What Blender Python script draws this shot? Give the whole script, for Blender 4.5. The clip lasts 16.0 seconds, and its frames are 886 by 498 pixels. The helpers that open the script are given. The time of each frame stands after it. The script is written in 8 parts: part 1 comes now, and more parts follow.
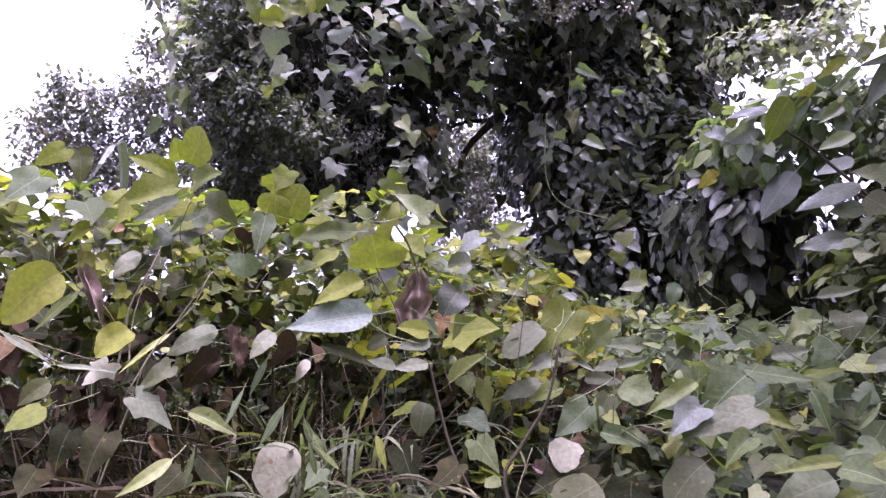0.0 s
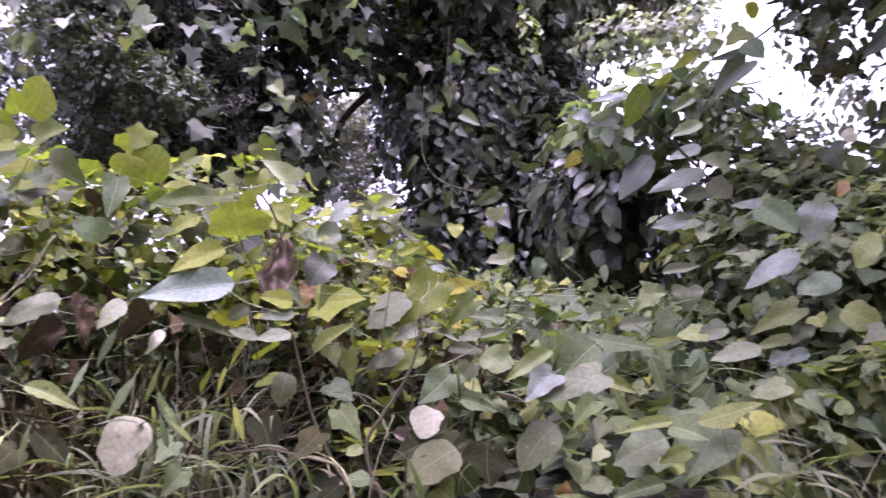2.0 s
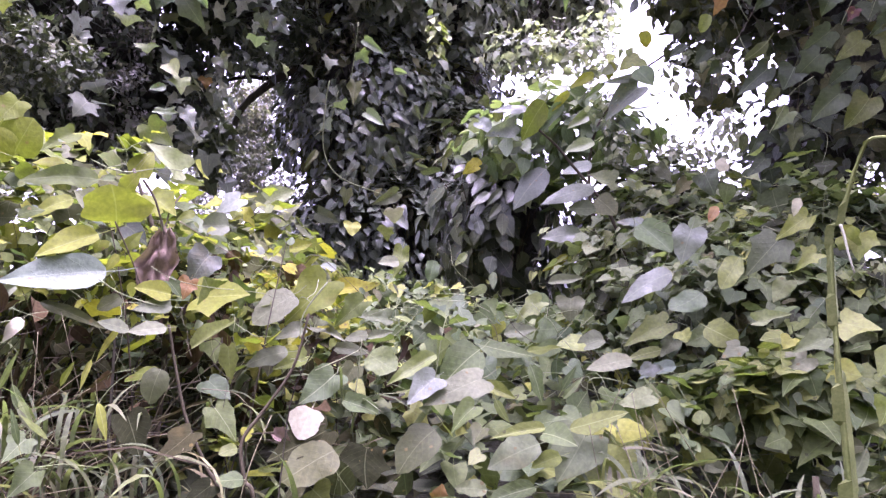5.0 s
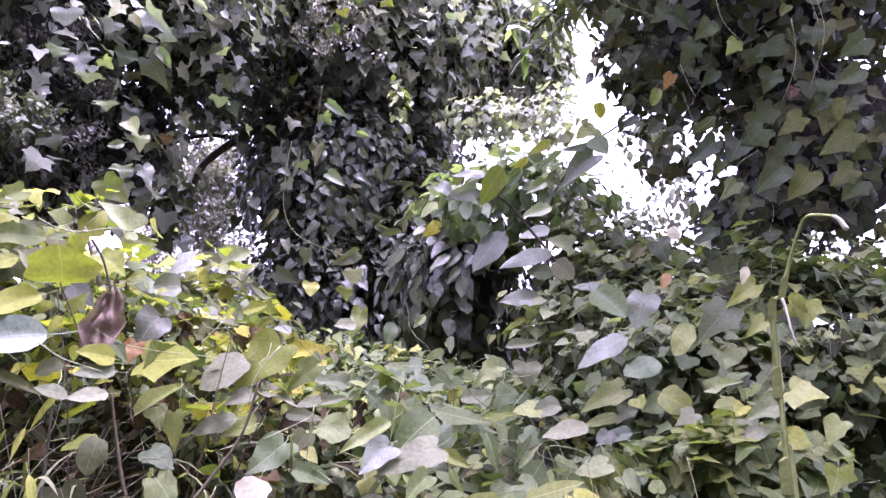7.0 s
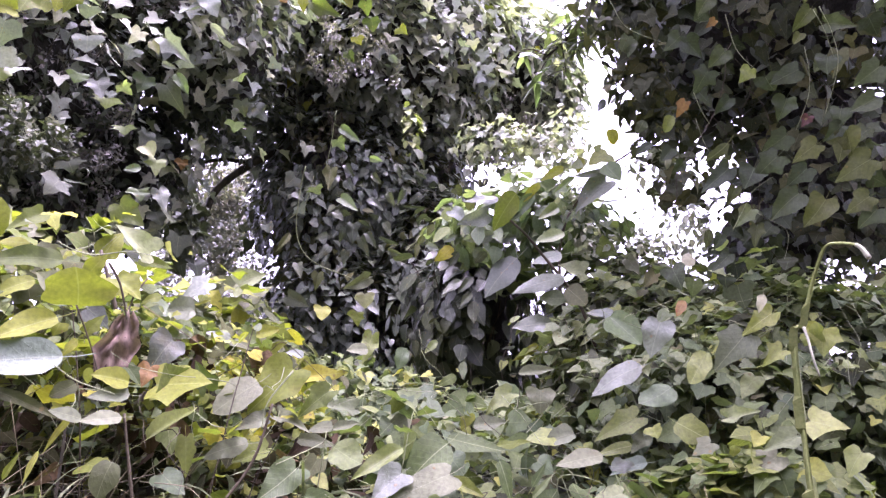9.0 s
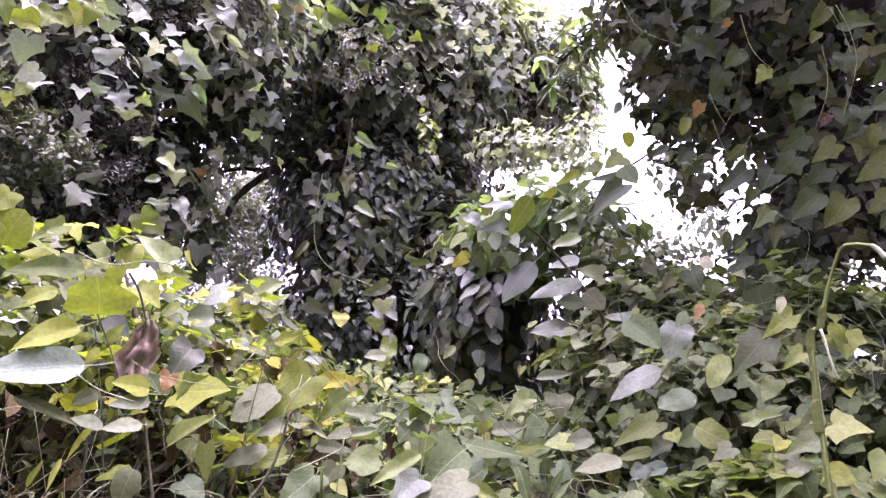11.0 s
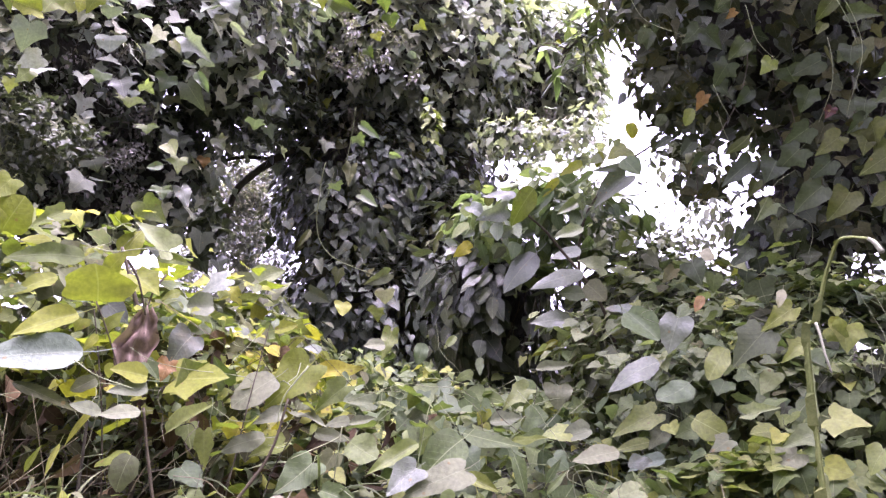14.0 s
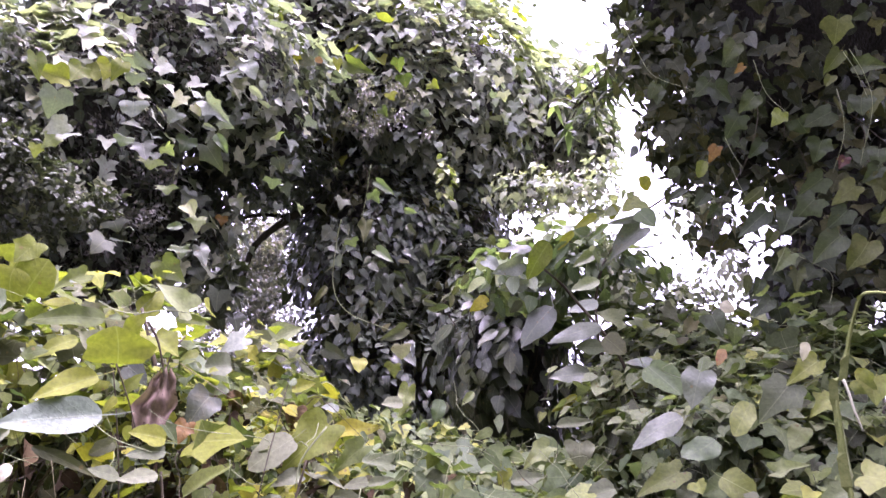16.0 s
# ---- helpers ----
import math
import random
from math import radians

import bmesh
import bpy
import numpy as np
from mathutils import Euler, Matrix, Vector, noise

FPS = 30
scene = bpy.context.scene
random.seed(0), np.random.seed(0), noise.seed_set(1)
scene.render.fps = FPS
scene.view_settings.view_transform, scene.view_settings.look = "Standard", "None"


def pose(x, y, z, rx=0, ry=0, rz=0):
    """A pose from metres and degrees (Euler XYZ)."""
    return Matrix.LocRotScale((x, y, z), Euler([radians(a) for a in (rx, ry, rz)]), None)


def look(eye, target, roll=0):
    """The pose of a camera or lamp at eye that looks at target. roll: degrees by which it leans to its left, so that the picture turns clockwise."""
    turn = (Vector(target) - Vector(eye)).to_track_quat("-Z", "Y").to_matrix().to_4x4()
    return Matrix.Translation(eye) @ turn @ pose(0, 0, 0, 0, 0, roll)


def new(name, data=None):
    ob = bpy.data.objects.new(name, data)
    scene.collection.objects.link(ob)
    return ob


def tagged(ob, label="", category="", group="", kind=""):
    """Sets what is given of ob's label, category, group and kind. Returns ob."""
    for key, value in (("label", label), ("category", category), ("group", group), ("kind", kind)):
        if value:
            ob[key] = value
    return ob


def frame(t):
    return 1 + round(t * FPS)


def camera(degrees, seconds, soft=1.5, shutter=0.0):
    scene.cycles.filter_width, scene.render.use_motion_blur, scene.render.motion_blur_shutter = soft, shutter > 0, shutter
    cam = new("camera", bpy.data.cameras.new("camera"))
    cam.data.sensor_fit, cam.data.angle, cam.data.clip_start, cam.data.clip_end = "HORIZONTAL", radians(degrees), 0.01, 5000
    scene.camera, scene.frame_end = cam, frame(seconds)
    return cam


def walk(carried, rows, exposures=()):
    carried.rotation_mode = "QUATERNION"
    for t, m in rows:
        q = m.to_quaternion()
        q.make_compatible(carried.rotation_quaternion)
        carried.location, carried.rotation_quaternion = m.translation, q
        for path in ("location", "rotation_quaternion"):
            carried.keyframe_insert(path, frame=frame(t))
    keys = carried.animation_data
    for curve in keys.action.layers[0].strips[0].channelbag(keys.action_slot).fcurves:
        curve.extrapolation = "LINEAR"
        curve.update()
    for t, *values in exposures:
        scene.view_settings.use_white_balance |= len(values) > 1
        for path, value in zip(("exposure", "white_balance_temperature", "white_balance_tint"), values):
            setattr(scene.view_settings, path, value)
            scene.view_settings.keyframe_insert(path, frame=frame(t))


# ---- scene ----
cam = camera(66.07, 16.0, soft=1.35, shutter=0.5)
PATH = [
    (0, (-0.0442, 0.0068, 1.1893), (-0.5236, 1.8976, 1.6310), -1.76),
    (0.5, (-0.0422, 0.0065, 1.1892), (-0.4933, 1.9076, 1.6160), -2.28),
    (1, (-0.0385, 0.0025, 1.1862), (-0.4483, 1.9141, 1.6079), -2.45),
    (1.5, (-0.0346, 0.0066, 1.1843), (-0.3363, 1.9499, 1.5487), -2.38),
    (2, (-0.0283, 0.0080, 1.1860), (-0.1611, 1.9728, 1.5354), -2.44),
    (2.5, (-0.0209, 0.0059, 1.1858), (-0.0087, 1.9756, 1.5327), -2.39),
    (3, (-0.0213, 0.0123, 1.1878), (0.0681, 1.9813, 1.5272), -1.92),
    (3.5, (-0.0190, 0.0167, 1.1857), (0.1198, 1.9866, 1.5020), -0.82),
    (3.7, (-0.0175, 0.0122, 1.1820), (0.1310, 1.9812, 1.4998), -0.63),
    (5.8, (-0.0151, 0.0056, 1.1936), (0.1518, 1.9568, 1.5994), -0.68),
    (6, (-0.0120, 0.0060, 1.1923), (0.1569, 1.9519, 1.6225), -0.73),
    (6.5, (-0.0079, 0.0002, 1.1942), (0.1943, 1.9358, 1.6554), -0.55),
    (7, (-0.0085, 0.0047, 1.1973), (0.2639, 1.9190, 1.7082), -0.50),
    (7.5, (-0.0093, 0.0063, 1.1983), (0.2630, 1.9094, 1.7498), -0.47),
    (8, (-0.0108, 0.0060, 1.1966), (0.2412, 1.9043, 1.7737), -0.08),
    (10.3, (-0.0164, 0.0046, 1.2008), (0.2085, 1.9041, 1.7851), 0.27),
    (10.5, (-0.0123, 0.0042, 1.1985), (0.1868, 1.9012, 1.7997), -0.13),
    (11, (-0.0095, 0.0025, 1.1979), (0.1761, 1.9025, 1.7941), -0.12),
    (11.5, (-0.0047, 0.0012, 1.1975), (0.1572, 1.9065, 1.7836), -0.38),
    (12, (-0.0004, -0.0004, 1.1994), (0.1263, 1.9102, 1.7771), -0.52),
    (12.5, (0.0001, 0.0000, 1.2001), (0.1432, 1.9071, 1.7852), 0.03),
    (13, (-0.0023, -0.0004, 1.1997), (0.1518, 1.9044, 1.7897), 0.23),
    (13.5, (-0.0027, 0.0023, 1.1989), (0.1726, 1.9098, 1.7739), 0.60),
    (14, (-0.0013, 0.0035, 1.1983), (0.1727, 1.9132, 1.7664), 0.48),
    (14.5, (-0.0010, 0.0013, 1.2001), (0.1826, 1.9027, 1.7928), 0.38),
    (15, (-0.0025, 0.0012, 1.2016), (0.2025, 1.8880, 1.8325), 0.17),
    (15.5, (-0.0039, -0.0002, 1.2022), (0.1680, 1.8808, 1.8597), -0.01),
    (16, (-0.0052, -0.0012, 1.2033), (0.1214, 1.8624, 1.9181), 0.01),
]
# brightens a little as the open sky leaves its view
EXPOSURE = [(0, 3.0, 5480, 61), (1.5, 3.1, 5480, 61), (2.5, 3.3, 5560, 62), (3.5, 3.51, 5560, 62), (7, 3.73, 5440, 64), (10.5, 3.69, 5740, 56), (12.5, 3.69, 5740, 56), (16, 3.58, 5680, 58)]
walk(cam, [(t, look(eye, target, roll)) for t, eye, target, roll in PATH], exposures=EXPOSURE)

# ---- light: bright overcast sky, with a faint wide sun behind the cloud ----
world = bpy.data.worlds.new("overcast_sky")
scene.world = world
world.use_nodes = True
wn, wl = world.node_tree.nodes, world.node_tree.links
sky = wn.new("ShaderNodeTexSky")
sky.sky_type = "NISHITA"
sky.sun_disc = False
sky.sun_elevation, sky.sun_rotation = radians(78), radians(135)
sky.air_density, sky.dust_density, sky.ozone_density = 1.0, 4.0, 1.0
pale = wn.new("ShaderNodeHueSaturation")
pale.inputs["Saturation"].default_value = 0.15
wl.new(sky.outputs["Color"], pale.inputs["Color"])
# an overcast sky is about three times brighter overhead than at the horizon
way = wn.new("ShaderNodeTexCoord")
split = wn.new("ShaderNodeSeparateXYZ")
wl.new(way.outputs["Generated"], split.inputs[0])
rise = wn.new("ShaderNodeMapRange")
rise.inputs["From Min"].default_value, rise.inputs["From Max"].default_value = 0.0, 1.0
rise.inputs["To Min"].default_value, rise.inputs["To Max"].default_value = 0.45, 1.25
wl.new(split.outputs["Z"], rise.inputs["Value"])
cloud = wn.new("ShaderNodeVectorMath")
cloud.operation = "SCALE"
wl.new(pale.outputs["Color"], cloud.inputs[0])
wl.new(rise.outputs["Result"], cloud.inputs["Scale"])
wl.new(cloud.outputs["Vector"], wn["Background"].inputs["Color"])
wn["Background"].inputs["Strength"].default_value = 0.14
sun_data = bpy.data.lights.new("sun", "SUN")
sun_data.energy, sun_data.angle, sun_data.color = 0.8, radians(30), (1.0, 0.97, 0.92)
sun = new("sun", sun_data)
sun.matrix_world = look((1.2, -1.2, 8), (0, 0, 0))


# ---- materials ----
def nodes_of(name):
    m = bpy.data.materials.new(name)
    m.use_nodes = True
    nt = m.node_tree
    return m, nt, nt.nodes["Principled BSDF"]


def ramp(nt, fac, stops):
    r = nt.nodes.new("ShaderNodeValToRGB")
    e = r.color_ramp.elements
    while len(e) < len(stops):
        e.new(0.5)
    for item, (pos, col) in zip(e, stops):
        item.position, item.color = pos, (*col, 1)
    nt.links.new(fac, r.inputs["Fac"])
    return r.outputs["Color"]


def calc(nt, op, a, b=None, c=None):
    n = nt.nodes.new("ShaderNodeMath")
    n.operation = op
    for i, v in enumerate((a, b, c)):
        if v is None:
            continue
        if isinstance(v, (int, float)):
            n.inputs[i].default_value = v
        else:
            nt.links.new(v, n.inputs[i])
    return n.outputs[0]


def mixed(nt, fac, a, b, blend="MIX"):
    n = nt.nodes.new("ShaderNodeMix")
    n.data_type, n.blend_type = "RGBA", blend
    for key, v in ((0, fac), (6, a), (7, b)):
        if isinstance(v, (int, float)):
            n.inputs[key].default_value = v
        elif isinstance(v, tuple):
            n.inputs[key].default_value = (*v, 1)
        else:
            nt.links.new(v, n.inputs[key])
    return n.outputs[2]


def leaf_material(name, stops, rough=0.45, through_light=0.3, vein=0.2, spots=0.25, spot_colour=(0.12, 0.09, 0.03), sheen=0.42):
    """Leaf blade: colour varies from leaf to leaf, pale veins, blotches, a soft sheen and light passing through."""
    m, nt, b = nodes_of(name)
    ln = nt.links
    info, geo = nt.nodes.new("ShaderNodeObjectInfo"), nt.nodes.new("ShaderNodeNewGeometry")
    pick = calc(nt, "FRACT", calc(nt, "ADD", info.outputs["Random"], geo.outputs["Random Per Island"]))
    patch = nt.nodes.new("ShaderNodeTexNoise")
    patch.inputs["Scale"].default_value = 2.2
    ln.new(geo.outputs["Position"], patch.inputs["Vector"])
    pick = calc(nt, "MULTIPLY_ADD", calc(nt, "SUBTRACT", patch.outputs["Fac"], 0.5), 0.9, pick)
    base = ramp(nt, pick, stops)
    uv = nt.nodes.new("ShaderNodeUVMap")
    sep = nt.nodes.new("ShaderNodeSeparateXYZ")
    ln.new(uv.outputs["UV"], sep.inputs[0])
    across = calc(nt, "ABSOLUTE", calc(nt, "SUBTRACT", sep.outputs[0], 0.5))
    along = sep.outputs[1]
    rib = calc(nt, "LESS_THAN", across, 0.011)
    side = calc(nt, "FRACT", calc(nt, "MULTIPLY", calc(nt, "SUBTRACT", along, calc(nt, "MULTIPLY", across, 0.75)), 6.5))
    quilt = calc(nt, "ABSOLUTE", calc(nt, "SUBTRACT", side, 0.53))
    side = calc(nt, "LESS_THAN", side, 0.06)
    veins = calc(nt, "MAXIMUM", rib, calc(nt, "MULTIPLY", side, 0.32))
    big, fine = nt.nodes.new("ShaderNodeTexNoise"), nt.nodes.new("ShaderNodeTexNoise")
    big.inputs["Scale"].default_value, fine.inputs["Scale"].default_value = 14.0, 160.0
    big.inputs["Detail"].default_value = fine.inputs["Detail"].default_value = 3.0
    for n in (big, fine):
        ln.new(geo.outputs["Position"], n.inputs["Vector"])
    blotch = ramp(nt, big.outputs["Fac"], [(0.62, (0, 0, 0)), (0.72, (1, 1, 1))])
    colour = mixed(nt, calc(nt, "MULTIPLY", blotch, spots), base, spot_colour)
    speck = nt.nodes.new("ShaderNodeTexVoronoi")
    speck.inputs["Scale"].default_value = 55.0
    ln.new(geo.outputs["Position"], speck.inputs["Vector"])
    tone = nt.nodes.new("ShaderNodeSeparateColor")
    ln.new(speck.outputs["Color"], tone.inputs[0])
    dots = calc(nt, "MULTIPLY", calc(nt, "LESS_THAN", speck.outputs["Distance"], 0.16), calc(nt, "GREATER_THAN", tone.outputs[0], 0.72))
    colour = mixed(nt, calc(nt, "MULTIPLY", dots, 0.75), colour, spot_colour)
    colour = mixed(nt, 0.55, colour, ramp(nt, fine.outputs["Fac"], [(0.25, (0.55, 0.55, 0.55)), (0.75, (1.35, 1.35, 1.3))]), "MULTIPLY")
    colour = mixed(nt, calc(nt, "MULTIPLY", veins, vein), colour, mixed(nt, 0.5, base, (0.42, 0.46, 0.25)))
    ln.new(colour, b.inputs["Base Color"])
    ln.new(calc(nt, "ADD", rough - 0.1, calc(nt, "MULTIPLY", big.outputs["Fac"], 0.25)), b.inputs["Roughness"])
    b.inputs["Specular IOR Level"].default_value = sheen
    bump = nt.nodes.new("ShaderNodeBump")
    bump.inputs["Strength"].default_value, bump.inputs["Distance"].default_value = 0.5, 0.002
    ln.new(calc(nt, "ADD", calc(nt, "MULTIPLY_ADD", quilt, -0.22, calc(nt, "MULTIPLY", veins, -0.6)), fine.outputs["Fac"]), bump.inputs["Height"])
    ln.new(bump.outputs["Normal"], b.inputs["Normal"])
    glow = nt.nodes.new("ShaderNodeBsdfTranslucent")
    ln.new(mixed(nt, 0.75, colour, (1.35, 1.65, 0.6), "MULTIPLY"), glow.inputs["Color"])
    both = nt.nodes.new("ShaderNodeMixShader")
    both.inputs[0].default_value = through_light
    ln.new(b.outputs[0], both.inputs[1])
    ln.new(glow.outputs[0], both.inputs[2])
    ln.new(both.outputs[0], nt.nodes["Material Output"].inputs["Surface"])
    return m


def rough_material(name, dark, light, scale=20.0, rough=0.85, stretch=(1, 1, 1), bump_depth=0.01):
    """Bark, stalk, soil: two tones mixed by noise at two scales, with relief."""
    m, nt, b = nodes_of(name)
    ln = nt.links
    geo, mp = nt.nodes.new("ShaderNodeNewGeometry"), nt.nodes.new("ShaderNodeMapping")
    mp.inputs["Scale"].default_value = stretch
    ln.new(geo.outputs["Position"], mp.inputs["Vector"])
    a, c = nt.nodes.new("ShaderNodeTexNoise"), nt.nodes.new("ShaderNodeTexNoise")
    a.inputs["Scale"].default_value, c.inputs["Scale"].default_value = scale, scale * 7
    a.inputs["Detail"].default_value = 4.0
    for n in (a, c):
        ln.new(mp.outputs[0], n.inputs["Vector"])
    tone = mixed(nt, 0.5, ramp(nt, a.outputs["Fac"], [(0.3, dark), (0.7, light)]), ramp(nt, c.outputs["Fac"], [(0.3, dark), (0.75, light)]))
    ln.new(tone, b.inputs["Base Color"])
    b.inputs["Roughness"].default_value = rough
    b.inputs["Specular IOR Level"].default_value = 0.2
    bump = nt.nodes.new("ShaderNodeBump")
    bump.inputs["Strength"].default_value, bump.inputs["Distance"].default_value = 0.7, bump_depth
    ln.new(calc(nt, "ADD", a.outputs["Fac"], calc(nt, "MULTIPLY", c.outputs["Fac"], 0.4)), bump.inputs["Height"])
    ln.new(bump.outputs["Normal"], b.inputs["Normal"])
    return m


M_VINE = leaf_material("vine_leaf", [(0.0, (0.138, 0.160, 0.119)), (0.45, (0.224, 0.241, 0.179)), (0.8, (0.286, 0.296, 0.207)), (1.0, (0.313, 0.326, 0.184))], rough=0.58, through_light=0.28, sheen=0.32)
# dark bluish tone carries some of the shade inside the growth
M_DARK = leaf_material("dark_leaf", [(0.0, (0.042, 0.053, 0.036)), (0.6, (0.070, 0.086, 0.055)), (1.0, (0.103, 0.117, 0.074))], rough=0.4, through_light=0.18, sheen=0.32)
M_GLOSS = leaf_material("glossy_leaf", [(0.0, (0.024, 0.031, 0.015)), (0.6, (0.040, 0.051, 0.024)), (1.0, (0.066, 0.077, 0.032))], rough=0.4, through_light=0.15, sheen=0.35)
M_BIG = leaf_material("grey_green_leaf", [(0.0, (0.068, 0.101, 0.040)), (0.6, (0.112, 0.148, 0.061)), (1.0, (0.169, 0.201, 0.075))], rough=0.42, through_light=0.38, sheen=0.32)
M_CARPET = leaf_material("creeper_leaf", [(0.0, (0.048, 0.072, 0.027)), (0.5, (0.082, 0.108, 0.035)), (0.85, (0.121, 0.149, 0.039)), (1.0, (0.219, 0.228, 0.038))], rough=0.58, sheen=0.3, spots=0.45, spot_colour=(0.05, 0.055, 0.02))
M_LIME = leaf_material("lime_leaf", [(0.0, (0.046, 0.066, 0.015)), (0.5, (0.110, 0.128, 0.012)), (0.9, (0.157, 0.167, 0.016)), (1.0, (0.212, 0.193, 0.017))], rough=0.66, through_light=0.4, sheen=0.22)
M_TREE = leaf_material("tree_leaf", [(0.0, (0.075, 0.083, 0.071)), (0.6, (0.131, 0.131, 0.108)), (1.0, (0.196, 0.184, 0.143))], rough=0.5, through_light=0.3)
M_FRESH = leaf_material("fresh_leaf", [(0.0, (0.112, 0.129, 0.014)), (0.6, (0.144, 0.160, 0.018)), (1.0, (0.184, 0.193, 0.025))], rough=0.62, through_light=0.45, sheen=0.2)
M_PALE = leaf_material("pale_leaf", [(0.0, (0.077, 0.091, 0.046)), (1.0, (0.120, 0.130, 0.068))], rough=0.62, sheen=0.22, through_light=0.2)
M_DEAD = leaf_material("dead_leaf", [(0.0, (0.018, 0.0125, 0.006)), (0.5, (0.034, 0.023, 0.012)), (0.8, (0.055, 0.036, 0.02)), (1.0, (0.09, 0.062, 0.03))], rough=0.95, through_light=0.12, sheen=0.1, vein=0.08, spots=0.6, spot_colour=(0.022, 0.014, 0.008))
M_BROWN = leaf_material("dead_brown_leaf", [(0.0, (0.102, 0.074, 0.054)), (1.0, (0.174, 0.126, 0.094))], rough=0.85, sheen=0.2, through_light=0.15, vein=0.2, spots=0.45, spot_colour=(0.04, 0.024, 0.018))
M_ORANGE = leaf_material("orange_leaf", [(0.0, (0.136, 0.068, 0.017)), (1.0, (0.174, 0.100, 0.025))], rough=0.6, through_light=0.3, spot_colour=(0.16, 0.06, 0.025))
M_WAX = leaf_material("waxy_leaf", [(0.0, (0.080, 0.110, 0.067)), (1.0, (0.102, 0.130, 0.086))], rough=0.58, sheen=0.3, through_light=0.15)
M_BLUE = leaf_material("blue_grey_leaf", [(0.0, (0.072, 0.089, 0.052)), (1.0, (0.106, 0.125, 0.074))], rough=0.42, through_light=0.3)
M_MINT = leaf_material("mint_leaf", [(0.0, (0.060, 0.086, 0.027)), (0.6, (0.085, 0.112, 0.030)), (1.0, (0.132, 0.148, 0.030))], rough=0.6, through_light=0.4, sheen=0.3, vein=0.5, spots=0.55, spot_colour=(0.05, 0.055, 0.02))
M_PALELIME = leaf_material("pale_lime_leaf", [(0.0, (0.211, 0.212, 0.118)), (1.0, (0.275, 0.267, 0.171))], rough=0.55)
M_PINK = leaf_material("faded_leaf", [(0.0, (0.221, 0.216, 0.132)), (1.0, (0.284, 0.274, 0.173))], rough=0.65, spot_colour=(0.22, 0.12, 0.06), spots=0.12)
M_RED = leaf_material("red_leaf", [(0.0, (0.050, 0.016, 0.015)), (1.0, (0.064, 0.026, 0.019))], rough=0.6)
M_OLIVE = leaf_material("olive_leaf", [(0.0, (0.110, 0.138, 0.031)), (1.0, (0.166, 0.184, 0.042))], rough=0.55, through_light=0.35)
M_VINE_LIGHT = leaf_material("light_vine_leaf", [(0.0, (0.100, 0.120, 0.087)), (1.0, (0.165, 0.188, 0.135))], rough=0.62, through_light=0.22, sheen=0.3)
M_TASSEL = leaf_material("grey_tree_leaf", [(0.0, (0.086, 0.088, 0.074)), (0.6, (0.138, 0.131, 0.114)), (1.0, (0.210, 0.191, 0.168))], rough=0.55, through_light=0.18)
# darker leaf colour: shade deep in the growth is put into it
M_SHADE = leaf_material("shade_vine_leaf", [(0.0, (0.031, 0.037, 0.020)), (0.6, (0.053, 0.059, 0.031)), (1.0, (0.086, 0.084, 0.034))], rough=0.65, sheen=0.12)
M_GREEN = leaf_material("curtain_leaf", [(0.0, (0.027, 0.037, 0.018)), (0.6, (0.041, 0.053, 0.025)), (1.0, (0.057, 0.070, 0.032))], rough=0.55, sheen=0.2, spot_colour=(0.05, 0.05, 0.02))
M_TENDER = leaf_material("tender_leaf", [(0.0, (0.090, 0.111, 0.054)), (0.6, (0.133, 0.156, 0.072)), (1.0, (0.171, 0.195, 0.084))], rough=0.6, through_light=0.35, sheen=0.25)
M_MID = leaf_material("column_leaf", [(0.0, (0.030, 0.038, 0.021)), (0.6, (0.049, 0.059, 0.032)), (1.0, (0.072, 0.082, 0.045))], rough=0.45, through_light=0.2, sheen=0.25)
M_DULL = leaf_material("dull_olive_leaf", [(0.0, (0.044, 0.053, 0.017)), (1.0, (0.075, 0.081, 0.026))], rough=0.6, through_light=0.35, sheen=0.25)
M_GRASS = leaf_material("grass_blade", [(0, (0.046, 0.060, 0.021)), (0.6, (0.084, 0.104, 0.036)), (0.88, (0.125, 0.142, 0.043)), (1, (0.195, 0.165, 0.075))], rough=0.55, vein=0.1, through_light=0.35)
M_LOWGRASS = leaf_material("low_grass_blade", [(0.0, (0.054, 0.070, 0.029)), (0.7, (0.090, 0.111, 0.042)), (1.0, (0.122, 0.122, 0.058))], rough=0.55, vein=0.1, through_light=0.4)
# very dark leaf colour that stands for the shade low on the bank
M_LOW_SHADE = leaf_material("old_dark_leaf", [(0.0, (0.014, 0.016, 0.006)), (0.6, (0.024, 0.026, 0.010)), (1.0, (0.036, 0.034, 0.014))], rough=0.8, through_light=0.25, sheen=0.06, spots=0.5)
M_DRYGRASS = leaf_material("withered_grass", [(0.0, (0.014, 0.011, 0.006)), (0.6, (0.037, 0.029, 0.015)), (1.0, (0.082, 0.066, 0.036))], rough=0.8, vein=0.05, through_light=0.15, sheen=0.1)
M_BARK = rough_material("bark", (0.016, 0.0145, 0.008), (0.05, 0.045, 0.025), 14, stretch=(1, 1, 0.3))
M_TWIG = rough_material("twig", (0.026, 0.022, 0.01), (0.066, 0.054, 0.03), 60, bump_depth=0.002)
M_STEM = rough_material("green_stem", (0.11, 0.13, 0.055), (0.21, 0.24, 0.11), 70, rough=0.6, bump_depth=0.001)
M_WING = rough_material("winged_stem", (0.1, 0.13, 0.03), (0.2, 0.225, 0.07), 60, rough=0.6, bump_depth=0.001)
M_STRAW = rough_material("dry_straw", (0.085, 0.078, 0.036), (0.17, 0.155, 0.08), 60, bump_depth=0.001)
